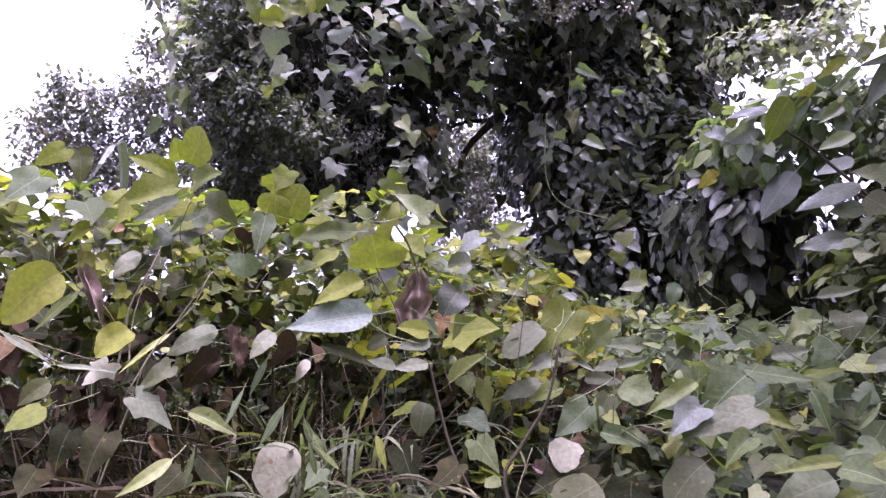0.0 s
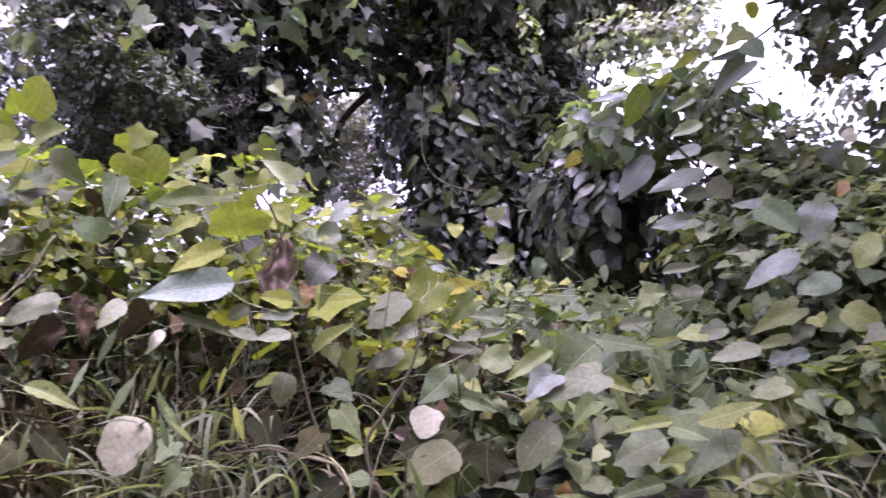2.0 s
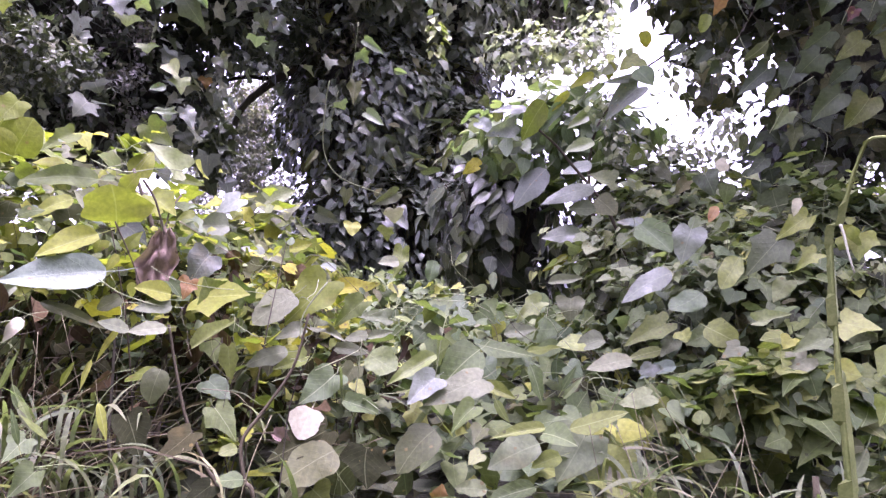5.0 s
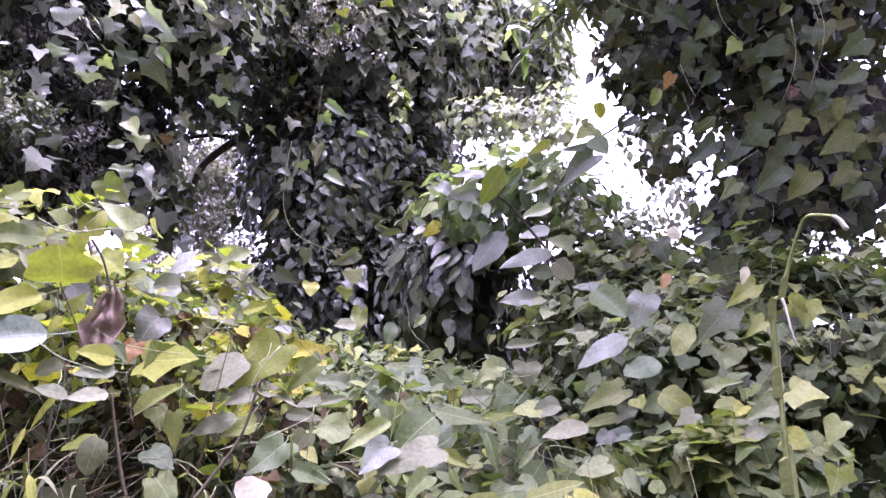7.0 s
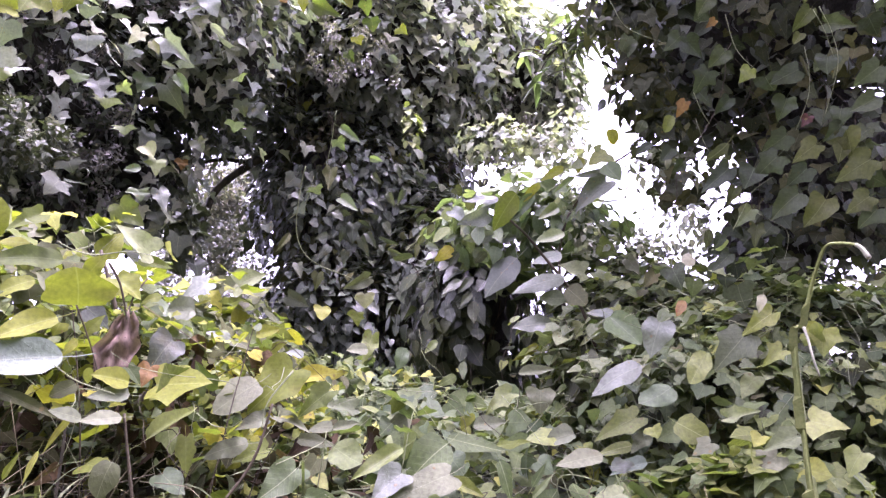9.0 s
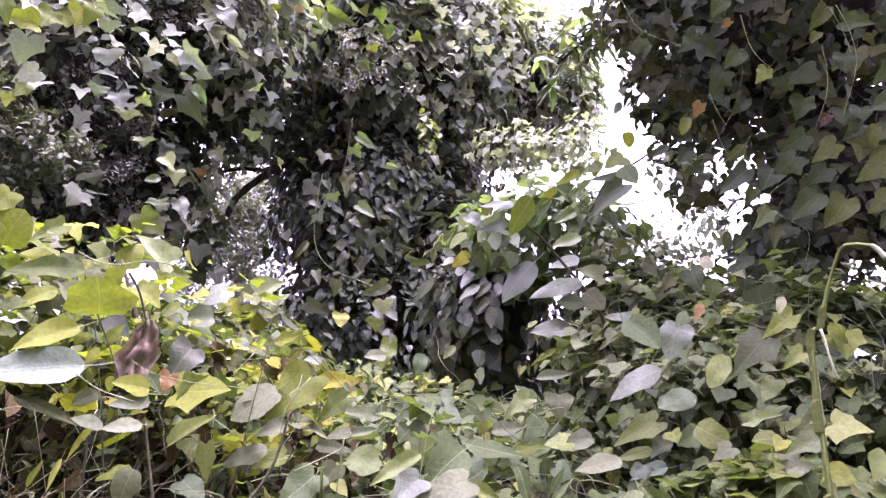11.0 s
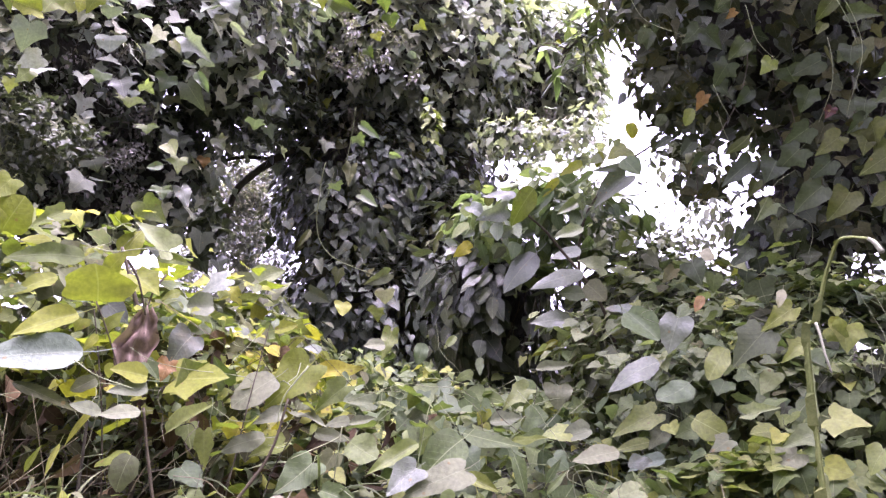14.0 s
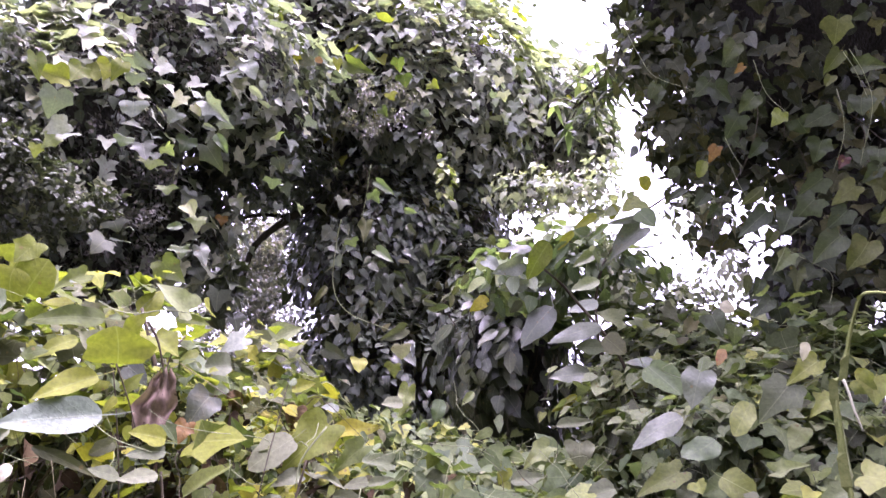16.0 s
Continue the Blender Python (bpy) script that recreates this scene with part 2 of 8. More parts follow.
# dark filler for crown cores; shade between the leaves is in its colour
M_SHADE_CORE = rough_material("dead_thatch", (0.016, 0.015, 0.013), (0.046, 0.043, 0.034), 16, rough=0.98, stretch=(1, 1, 0.4), bump_depth=0.05)
M_PALESTRAW = rough_material("bleached_straw", (0.15, 0.155, 0.095), (0.26, 0.268, 0.18), 60, bump_depth=0.001)
M_SOIL = rough_material("leaf_litter_soil", (0.014, 0.014, 0.008), (0.05, 0.052, 0.028), 9, rough=0.95, bump_depth=0.04)


# ---- leaf shapes: half outline as (half width, place along the blade, place of the matching midrib point) ----
SHAPES = {
    "heart": [(0, 0, 0), (0.2, -0.12, 0.02), (0.4, -0.1, 0.07), (0.5, 0.08, 0.16), (0.47, 0.33, 0.36), (0.3, 0.64, 0.64), (0.11, 0.87, 0.87), (0, 1, 1)],
    "lobed": [(0, 0, 0), (0.14, -0.13, 0.01), (0.34, -0.18, 0.04), (0.5, -0.1, 0.09), (0.53, 0.06, 0.16), (0.61, 0.3, 0.29), (0.42, 0.4, 0.4), (0.3, 0.58, 0.57), (0.15, 0.8, 0.79), (0, 1.0, 1.0)],
    "ivy": [(0, 0, 0), (0.14, -0.14, 0.01), (0.32, -0.2, 0.04), (0.5, -0.16, 0.07), (0.46, 0.03, 0.15), (0.5, 0.14, 0.2), (0.64, 0.3, 0.28), (0.4, 0.37, 0.38), (0.27, 0.5, 0.5), (0.2, 0.72, 0.72), (0, 1.02, 1.02)],
    "cordate": [(0, 0, 0), (0.15, -0.09, 0.02), (0.3, -0.05, 0.07), (0.36, 0.12, 0.17), (0.34, 0.36, 0.37), (0.22, 0.66, 0.65), (0.08, 0.88, 0.87), (0, 1, 1)],
    "ovate": [(0, 0, 0), (0.17, 0.05, 0.07), (0.29, 0.2, 0.21), (0.32, 0.4, 0.4), (0.26, 0.62, 0.62), (0.14, 0.83, 0.83), (0, 1, 1)],
    "round": [(0, 0, 0), (0.24, 0.02, 0.06), (0.42, 0.18, 0.2), (0.47, 0.42, 0.42), (0.4, 0.68, 0.68), (0.22, 0.9, 0.88), (0, 1, 1)],
    "lance": [(0, 0, 0), (0.07, 0.1, 0.1), (0.12, 0.33, 0.33), (0.1, 0.62, 0.62), (0, 1, 1)],
    "small": [(0, 0, 0), (0.26, 0.25, 0.25), (0.24, 0.6, 0.6), (0, 1, 1)],
    "maple": [(0, 0, 0), (0.2, -0.1, 0.02), (0.46, -0.08, 0.06), (0.48, 0.14, 0.18), (0.6, 0.4, 0.3), (0.43, 0.5, 0.47), (0.32, 0.66, 0.65), (0.14, 0.85, 0.84), (0, 1, 1)],
}


def leaf_template(kind, fine=False, stalk=False):
    """Points (across, along), faces and map of a flat leaf of length 1, with the midrib as a row of its own."""
    half = SHAPES[kind]
    pts, faces = [], []
    cols = (1.0, 0.66, 0.33) if fine else (1.0,)
    if fine and kind in ("ivy", "lobed", "maple"):
        half = [tuple(np.add(np.multiply(a, 1 - f), np.multiply(b, f))) for a, b in zip(half, half[1:]) for f in (0.0, 0.5)] + [half[-1]]
    elif fine:
        half = [tuple(p) for p in smooth_path(half, 3)]
        half = [(max(w, 0.0), y, m) for w, y, m in half]
        half[0], half[-1] = SHAPES[kind][0], SHAPES[kind][-1]
    rows = []
    for w, y, m in half:
        mid = len(pts)
        pts.append((0.0, m))
        row = {0: mid}
        if w > 0:
            for s in (-1, 1):
                for k, c in enumerate(cols):
                    row[s * (len(cols) - k)] = len(pts)  # outermost column first
                    pts.append((s * w * c, m + (y - m) * c))
        rows.append(row)
    n = len(cols)
    for a, b in zip(rows, rows[1:]):
        for s in (-1, 1):
            for k in range(n):
                loop = [a.get(s * k, a[0]), a.get(s * (k + 1), a[0]), b.get(s * (k + 1), b[0]), b.get(s * k, b[0])]
                loop = list(dict.fromkeys(loop))
                if len(loop) > 2:
                    faces.append(loop[::-1] if s > 0 else loop)
    if fine or stalk:
        k = len(pts)
        for j, y in enumerate((0.02, -0.13, -0.3)):
            pts += [(-0.008, y), (0.008, y)]
        faces += [[k, k + 1, k + 3, k + 2], [k + 2, k + 3, k + 5, k + 4]]
    return np.array(pts), faces


def unit(v):
    return v / np.maximum(np.linalg.norm(v, axis=-1, keepdims=True), 1e-9)


def leaf_points(kind, pos, tip, nor, size, rng, fine=False, bend=1.0, stalk=False):
    """Corner points of many leaves at once: folded along the midrib, drooping, twisted and wavy, each in its own way."""
    p, faces = leaf_template(kind, fine, stalk)
    n = len(pos)
    tip = unit(tip)
    side = unit(np.cross(tip, nor))
    nor = np.cross(side, tip)
    x, y = p[:, 0], p[:, 1]
    fold, droop = rng.uniform(-0.05, 0.5, (n, 1)) * bend, rng.uniform(-0.05, 0.4, (n, 1)) * bend
    if bend > 1.5:  # withered leaves curl up along the midrib
        fold = rng.uniform(0.5, 1.7, (n, 1))
    twist, wave, phase = rng.normal(0, 0.25, (n, 1)) * bend, rng.uniform(0.0, 0.07, (n, 1)) * bend, rng.uniform(0, 6.3, (n, 1))
    wide = rng.uniform(0.85, 1.15, (n, 1))
    skew = rng.normal(0, 0.1, (n, 1))
    z = fold * np.abs(x) - droop * y * np.abs(y) * np.where(y < -0.18, 4, 1) + twist * x * y + wave * np.sin(9 * y + phase + 3 * np.sign(x)) * np.abs(x) * 3
    rag = 0.02 if fine else 0.06
    ragged = 1 + rng.normal(0, rag, (n, len(p)))
    if fine:
        ragged = ragged + 0.09 * np.sin(6 * y + phase + 1.5 * np.sign(x)) + 0.05 * np.sin(13 * y + 2 * phase + np.sign(x))
    if bend > 1.5:
        z = z + 0.1 * np.sin(11 * x + phase) * np.sin(9 * y + 2 * phase) + rng.normal(0, 0.02, (n, len(p)))
    xx = (x * wide * ragged + skew * y * y) * size[:, None]
    yy, zz = (y[None, :] + rng.normal(0, rag * 0.4, (n, len(p))) * (np.abs(x) > 0.05)) * size[:, None], z * size[:, None]
    pts = pos[:, None] + xx[..., None] * side[:, None] + yy[..., None] * tip[:, None] + zz[..., None] * nor[:, None]
    return pts.reshape(-1, 3), faces, p


def quick_mesh(name, pts, loops, counts, uvs, material):
    me = bpy.data.meshes.new(name)
    me.vertices.add(len(pts))
    me.vertices.foreach_set("co", pts.astype(np.float32).ravel())
    me.loops.add(len(loops))
    me.loops.foreach_set("vertex_index", loops.astype(np.int32))
    me.polygons.add(len(counts))
    me.polygons.foreach_set("loop_start", np.r_[0, np.cumsum(counts)[:-1]].astype(np.int32))
    layer = me.uv_layers.new(name="UVMap")
    layer.data.foreach_set("uv", uvs.astype(np.float32).ravel())
    me.polygons.foreach_set("use_smooth", np.ones(len(counts), bool))
    me.update(calc_edges=True)
    me.materials.append(material)
    return me


def leaves_mesh(name, kind, pos, tip, nor, size, material, rng, fine=False, bend=1.0, stalk=False):
    pts, faces, p = leaf_points(kind, pos, tip, nor, size, rng, fine, bend, stalk)
    one = np.array([i for f in faces for i in f])
    counts = np.tile([len(f) for f in faces], len(pos))
    loops = (one[None] + len(p) * np.arange(len(pos))[:, None]).ravel()
    uvs = np.tile(np.stack([p[one, 0] + 0.5, p[one, 1]], -1), (len(pos), 1))
    return quick_mesh(name, pts, loops, counts, uvs, material)


def thing(name, at, label, category, group="", kind=""):
    ob = new(name)
    ob.location = at
    ob.empty_display_size = 0.1
    return tagged(ob, label, category, group, kind)


def under(name, mesh, parent, label="", kind=""):
    """Links a mesh, given in world coordinates, as a part of a thing."""
    ob = new(name, mesh)
    ob.parent = parent
    top = parent
    shift = Vector((0, 0, 0))
    while top is not None:
        shift += top.location
        top = top.parent
    ob.location = -shift
    return tagged(ob, label, kind=kind)


LIBRARY = {}


def leaf_library(kind, material, fine):
    """Six single leaves of a kind, each bent in its own way, shared by the leaf parts; fine ones have rounder edges."""
    key = (kind, material.name, fine)
    if key not in LIBRARY:
        rng = np.random.default_rng(sum(map(ord, kind + material.name)))
        bend = 1.9 if "dead" in material.name else 0.8
        zero, along, up = np.zeros((1, 3)), np.array([[0, 1.0, 0]]), np.array([[0, 0, 1.0]])
        LIBRARY[key] = [leaves_mesh("leaf", kind, zero, along, up, np.ones(1), material, rng, fine, bend, True) for _ in range(6)]
    return LIBRARY[key]


def leaf_part(parent, kind, material, pos, tip, nor, size, name="leaf", which=0, label="", wide=1.0, fine=False):
    """One leaf as a part of its plant; its base lies at pos, its blade runs along tip and faces nor."""
    mesh = leaf_library(kind, material, fine)[which % 6]
    ob = new(name, mesh)
    tip, nor = Vector(tip).normalized(), Vector(nor)
    side = tip.cross(nor).normalized()
    nor = side.cross(tip)
    m = Matrix((side, tip, nor)).transposed().to_4x4()
    ob.parent = parent
    ob.matrix_basis = Matrix.Translation(Vector(pos) - parent.matrix_basis.translation) @ m @ Matrix.Diagonal((size * wide, size, size, 1))
    return tagged(ob, label)


def leaf(parent, kind, material, pos, heading, rise, roll, size, wide):
    """A single leaf by its compass heading, the rise of its run, the roll of its blade (degrees), length and relative width."""
    h, e, r = radians(heading), radians(rise), radians(roll)
    tip = Vector((math.sin(h) * math.cos(e), math.cos(h) * math.cos(e), math.sin(e)))
    side = tip.cross(Vector((0, 0, 1))).normalized()
    nor = side.cross(tip) * math.cos(r) + side * math.sin(r)
    return leaf_part(parent, kind, material, pos, tip, nor, size, which=int(abs(heading) + size * 1000), wide=wide, fine=True)


def sample_mass(masses, n, rng, shell=(0.72, 1.06), rough=0.22, seed=0, front=0.75):
    """Places in the outer shell of a union of lumps, with the way outwards; most of them on the side that faces the lane."""
    vol = np.array([r[0] * r[2] + r[1] * r[2] + r[0] * r[1] for _, r in masses])
    pick = rng.choice(len(masses), n, p=vol / vol.sum())
    c, r = np.array([m[0] for m in masses])[pick], np.array([m[1] for m in masses])[pick]
    d = unit(rng.normal(size=(n, 3)))
    flip = (d[:, 1] > 0.25) & (rng.random(n) < front)
    d[flip, 1] *= -1
    lump = 1 + rough * np.sin(d[:, 0] * 6 + c[:, 0] * 7 + seed) * np.sin(d[:, 2] * 6 + c[:, 2] * 5 + seed) + rough * 0.7 * np.sin(d[:, 0] * 14 + seed * 2) * np.sin(d[:, 2] * 15 + 1)
    s = rng.uniform(*shell, n)
    pos = c + d * r * (s * lump)[:, None]
    out = unit(d / r)
    inside = np.zeros(n, bool)
    for cc, rr in masses:
        inside |= (((pos - np.array(cc)) / np.array(rr)) ** 2).sum(-1) < 0.36
    keep = ~inside
    return pos[keep], out[keep], s[keep]


def hang(out, rng, up=0.55, down=1.0, loose=0.45):
    """Leaf facing and leaf tip for a leaf on a surface that faces out: blades face outwards and up, tips hang."""
    n = len(out)
    nor = unit(out + np.array([0, 0, up]) + rng.normal(0, loose, (n, 3)))
    tip = out * 0.35 + np.array([0, 0, -down]) + rng.normal(0, loose, (n, 3))
    tip = tip - nor * (tip * nor).sum(-1, keepdims=True)
    return nor, unit(tip)


def clothe(parent, masses, count, kind, material, size, rng, parts=0, hollows=(), seed=0, shell=(0.72, 1.06), up=0.55, down=1.0, loose=0.45, rough=0.22, name="foliage", front=0.75, gaps=0.0):
    """Covers lumps with leaves: the outermost that face the lane as parts of their own, the rest in one mesh."""
    pos, out, s = sample_mass(masses, count, rng, shell, rough, seed, front)
    for c, r in hollows:
        keep = np.linalg.norm(pos - np.array(c), axis=-1) > r
        pos, out, s = pos[keep], out[keep], s[keep]
    if gaps:  # leaves gather in clumps and leave the dark inside bare between them
        x, y, z = pos.T
        field = np.sin(9 * x + 3 * z + seed) * np.sin(8 * z - 2 * x + 2 * seed) + 0.7 * np.sin(17 * x - 5 * y + seed) * np.sin(15 * z + 6 * y)
        keep = (field > -0.25) | (rng.random(len(pos)) > gaps)
        pos, out, s = pos[keep], out[keep], s[keep]
    nor, tip = hang(out, rng, up, down, loose)
    sz = rng.uniform(size[0], size[1], len(pos)) * np.where(rng.random(len(pos)) < 0.15, 0.6, 1.0)
    chosen = np.zeros(len(pos), bool)
    if parts:
        order = np.argsort(-(s + 0.5 * (out[:, 1] < 0.1) + 0.05 * rng.random(len(pos))))
        chosen[order[:parts]] = True
        for i in order[:parts]:
            leaf_part(parent, kind, material, pos[i], tip[i], nor[i], sz[i], which=int(i))
    rest = ~chosen
    if not rest.any():
        return None
    return under(name, leaves_mesh(name, kind, pos[rest], tip[rest], nor[rest], sz[rest], material, rng), parent, kind="stuff")


def front_of(masses, x, z, seed=0):
    """How far back the front of a union of lumps lies at a place across and up; nan beside the lumps."""
    x, z = np.asarray(x, float), np.asarray(z, float)
    best = np.full(x.shape, np.nan)
    for c, r in masses:
        q = 1 - ((x - c[0]) / r[0]) ** 2 - ((z - c[2]) / r[2]) ** 2
        best = np.fmin(best, np.where(q > 0, c[1] - r[1] * np.sqrt(np.maximum(q, 0)), np.nan))
    return best + 0.05 * np.sin(7 * x + 3 * z + seed) * np.sin(5 * z - 4 * x + 2 * seed) + 0.025 * np.sin(19 * x + seed) * np.sin(17 * z + 1)


def clumps(parent, masses, count, per, kind, material, size, rng, spread=0.07, shell=(0.2, 1.05), name="crown", seed=0):
    """Small leaves gathered in tufts throughout lumps, with air between the tufts."""
    pos, out, _ = sample_mass(masses, count, rng, shell, 0.3, seed, 0.6)
    n = len(pos) * per
    off = unit(rng.normal(0, 1, (n, 3))) * (rng.random((n, 1)) ** 0.5)
    wide = np.repeat(rng.uniform(0.6, 1.3, (len(pos), 1)), per, 0) * spread
    nor = unit(0.6 * off + 0.4 * np.repeat(out, per, 0) + np.array([0, 0, 0.7]) + rng.normal(0, 0.4, (n, 3)))
    tip = unit(off + np.array([0, 0, -0.2]) + rng.normal(0, 0.8, (n, 3)))
    return under(name, leaves_mesh(name, kind, np.repeat(pos, per, 0) + off * wide * np.array([1, 1, 0.75]), tip, nor, rng.uniform(*size, n), material, rng), parent, kind="stuff")


def curtain(parent, masses, count, kind, material, size, rng, parts=0, hollows=(), seed=0, spread=0.5, kick=0.4, up=0.55, loose=0.2, spacing=0.62, gaps=0.0, name="foliage", stems=True, span=None):
    """Leaves in strings that hang down the front of lumps, one beside the other like shingles, left and right of thin stems."""
    lo = np.min([np.subtract(c, r) for c, r in masses], 0)
    hi = np.max([np.add(c, r) for c, r in masses], 0)
    if span:
        lo[0], hi[0], lo[2], hi[2] = span
    pos, out, tips, sizes, lines = [], [], [], [], []
    tries = 0
    while len(pos) < count and tries < count * 4:
        tries += 1
        x, z = rng.uniform(lo[0], hi[0]), rng.uniform(lo[2], hi[2])
        lean, line, sz = rng.normal(0, 0.35), [], rng.uniform(*size)
        for k in range(int(rng.integers(4, 11))):
            y = float(front_of(masses, x, z, seed))
            if y != y:
                break
            e = 0.03
            gx, gz = float(front_of(masses, x + e, z, seed)), float(front_of(masses, x, z + e, seed))
            nrm = np.array([(gx - y) / e if gx == gx else 0.0, -1.0, (gz - y) / e if gz == gz else 0.0])
            nrm = unit(np.clip(nrm, -2.5, 2.5))
            p = np.array([x, y, z]) + nrm * rng.uniform(-0.02, 0.05)
            line.append(p - nrm * 0.01)
            clear = all(np.linalg.norm(p - np.array(c)) > r for c, r in hollows)
            bare = math.sin(9 * x + 3 * z + seed) * math.sin(8 * z - 2 * x + 2 * seed) + 0.7 * math.sin(17 * x + seed) * math.sin(15 * z) < -0.3
            if clear and not (bare and rng.random() < gaps):
                down = unit(np.array([lean * 0.5, 0, -1.0]) - nrm * float(np.dot(nrm, (lean * 0.5, 0, -1.0))))
                side = np.cross(down, nrm)
                turn = (1 if k % 2 else -1) * spread * rng.uniform(0.3, 1.3)
                pos.append(p + side * turn * sz * 0.3)
                tips.append(unit(down + side * turn + nrm * kick * rng.uniform(0.3, 1.4) + rng.normal(0, loose, 3)))
                out.append(unit(nrm + np.array([0, 0, up]) + rng.normal(0, loose, 3)))
                sizes.append(sz * rng.uniform(0.75, 1.1))
            lean = lean * 0.85 + rng.normal(0, 0.22)
            x, z = x + lean * sz * spacing * 0.6, z - sz * spacing * (0.55 + 0.45 * abs(nrm[1]))
        if len(line) > 2:
            lines.append(line)
    pos, tips, out, sizes = np.array(pos), np.array(tips), np.array(out), np.array(sizes)
    first = np.zeros(len(pos), bool)
    if parts:
        first[rng.permutation(len(pos))[:parts]] = True
        for i in np.flatnonzero(first):
            leaf_part(parent, kind, material, pos[i], tips[i], out[i], sizes[i], which=int(i), fine=True)
    rest = ~first
    if rest.any():
        under(name, leaves_mesh(name, kind, pos[rest], tips[rest], out[rest], sizes[rest], material, rng, stalk=True), parent, kind="stuff")
    if stems:
        pts, faces = [], []
        for line in lines[::2]:
            a, b = tube(line, [0.0014] * len(line), 4)
            faces += [tuple(i + len(pts) for i in f) for f in b]
            pts += a
        me = bpy.data.meshes.new("stem")
        me.from_pydata(pts, [], faces)
        me.materials.append(M_TWIG)
        under("stem", me, parent, kind="stuff")


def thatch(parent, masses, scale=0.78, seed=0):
    """Rough dark lumps below the leaves, added to stop sky and hold the shade."""
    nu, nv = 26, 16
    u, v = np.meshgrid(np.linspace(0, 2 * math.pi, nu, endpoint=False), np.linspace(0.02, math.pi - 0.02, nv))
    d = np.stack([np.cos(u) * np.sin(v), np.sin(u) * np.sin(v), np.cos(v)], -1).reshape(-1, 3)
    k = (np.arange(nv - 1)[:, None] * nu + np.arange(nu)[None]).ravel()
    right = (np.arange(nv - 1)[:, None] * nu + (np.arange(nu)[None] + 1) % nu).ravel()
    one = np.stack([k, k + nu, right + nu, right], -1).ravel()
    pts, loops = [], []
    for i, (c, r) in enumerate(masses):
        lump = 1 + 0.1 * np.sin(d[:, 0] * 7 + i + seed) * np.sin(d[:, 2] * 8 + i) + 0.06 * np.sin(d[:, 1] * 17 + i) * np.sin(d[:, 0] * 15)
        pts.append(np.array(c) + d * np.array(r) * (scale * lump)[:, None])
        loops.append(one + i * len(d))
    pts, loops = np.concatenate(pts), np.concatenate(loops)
    return under("thatch", quick_mesh("thatch", pts, loops, np.full(len(loops) // 4, 4), pts[loops][:, :2], M_SHADE_CORE), parent, "dark core added for the shade inside the leaves")


def tube(path, radii, sides=7):
    """A tapering round bar along a path, as points, faces."""
    path = [Vector(p) for p in path]
    pts, faces = [], []
    for i, p in enumerate(path):
        d = (path[min(i + 1, len(path) - 1)] - path[max(i - 1, 0)]).normalized()
        a = d.cross(Vector((0.3, 0.9, 0.2))).normalized()
        b = d.cross(a)
        for k in range(sides):
            w = 2 * math.pi * k / sides
            pts.append(p + (a * math.cos(w) + b * math.sin(w)) * radii[i])
    for i in range(len(path) - 1):
        for k in range(sides):
            q = (k + 1) % sides
            faces.append((i * sides + k, i * sides + q, (i + 1) * sides + q, (i + 1) * sides + k))
    faces.append(tuple(range(sides))[::-1])
    faces.append(tuple((len(path) - 1) * sides + k for k in range(sides)))
    return pts, faces


def smooth_path(points, steps=5):
    """A Catmull-Rom curve through the points."""
    p = [Vector(q) for q in points]
    p = [2 * p[0] - p[1]] + p + [2 * p[-1] - p[-2]]
    out = []
    for i in range(1, len(p) - 2):
        for k in range(steps):
            t = k / steps
            a, b, c, d = p[i - 1], p[i], p[i + 1], p[i + 2]
            out.append(0.5 * (2 * b + (c - a) * t + (2 * a - 5 * b + 4 * c - d) * t * t + (3 * b - a - 3 * c + d) * t ** 3))
    return out + [p[-2]]


def bar(name, points, r0, r1, material, parent, label="", steps=5, sides=7, knobbly=0.0):
    path = smooth_path(points, steps)
    radii = [r0 + (r1 - r0) * i / (len(path) - 1) for i in range(len(path))]
    if knobbly:
        radii = [r * (1 + knobbly * math.sin(i * 2.7 + r0 * 900)) for i, r in enumerate(radii)]
    pts, faces = tube(path, radii, sides)
    me = bpy.data.meshes.new(name)
    me.from_pydata(pts, [], faces)
    for f in me.polygons:
        f.use_smooth = True
    me.materials.append(material)
    return under(name, me, parent, label)


# ---- ground: lane level behind the camera, a steep bank, then a gentle rise to the horizon ----
def ground_height(x, y):
    y = np.asarray(y, float)
    x = np.asarray(x, float)
    h = np.interp(y, [-500, 0.25, 0.6, 1.0, 1.6, 2.6, 4.0, 9.0, 600], [0, 0, 0.5, 0.8, 0.98, 1.22, 1.35, 1.4, 1.4])
    return h + 0.04 * np.sin(x * 2.3 + y) * np.clip(y, 0, 1) + 0.02 * np.sin(x * 7 - y * 5) * np.clip(y, 0, 1)


axis_x = np.r_[-500, -150, -50, -20, -10, np.arange(-6, 6.01, 0.12), 10, 20, 50, 150, 500]
axis_y = np.r_[-500, -150, -50, -20, -8, -3, -1, np.arange(-0.2, 8.01, 0.12), 10, 14, 20, 40, 90, 200, 600]
gx, gy = np.meshgrid(axis_x, axis_y)
gp = np.stack([gx, gy, ground_height(gx, gy)], -1).reshape(-1, 3)
nx = len(axis_x)
gi = (np.arange(len(axis_y) - 1)[:, None] * nx + np.arange(nx - 1)[None]).ravel()
gl = np.stack([gi, gi + 1, gi + nx + 1, gi + nx], -1).ravel()
ground = new("ground", quick_mesh("ground", gp, gl, np.full(len(gi), 4), gp[gl][:, :2], M_SOIL))
tagged(ground, "dark soil bank covered with leaf litter", "ground", kind="structure")


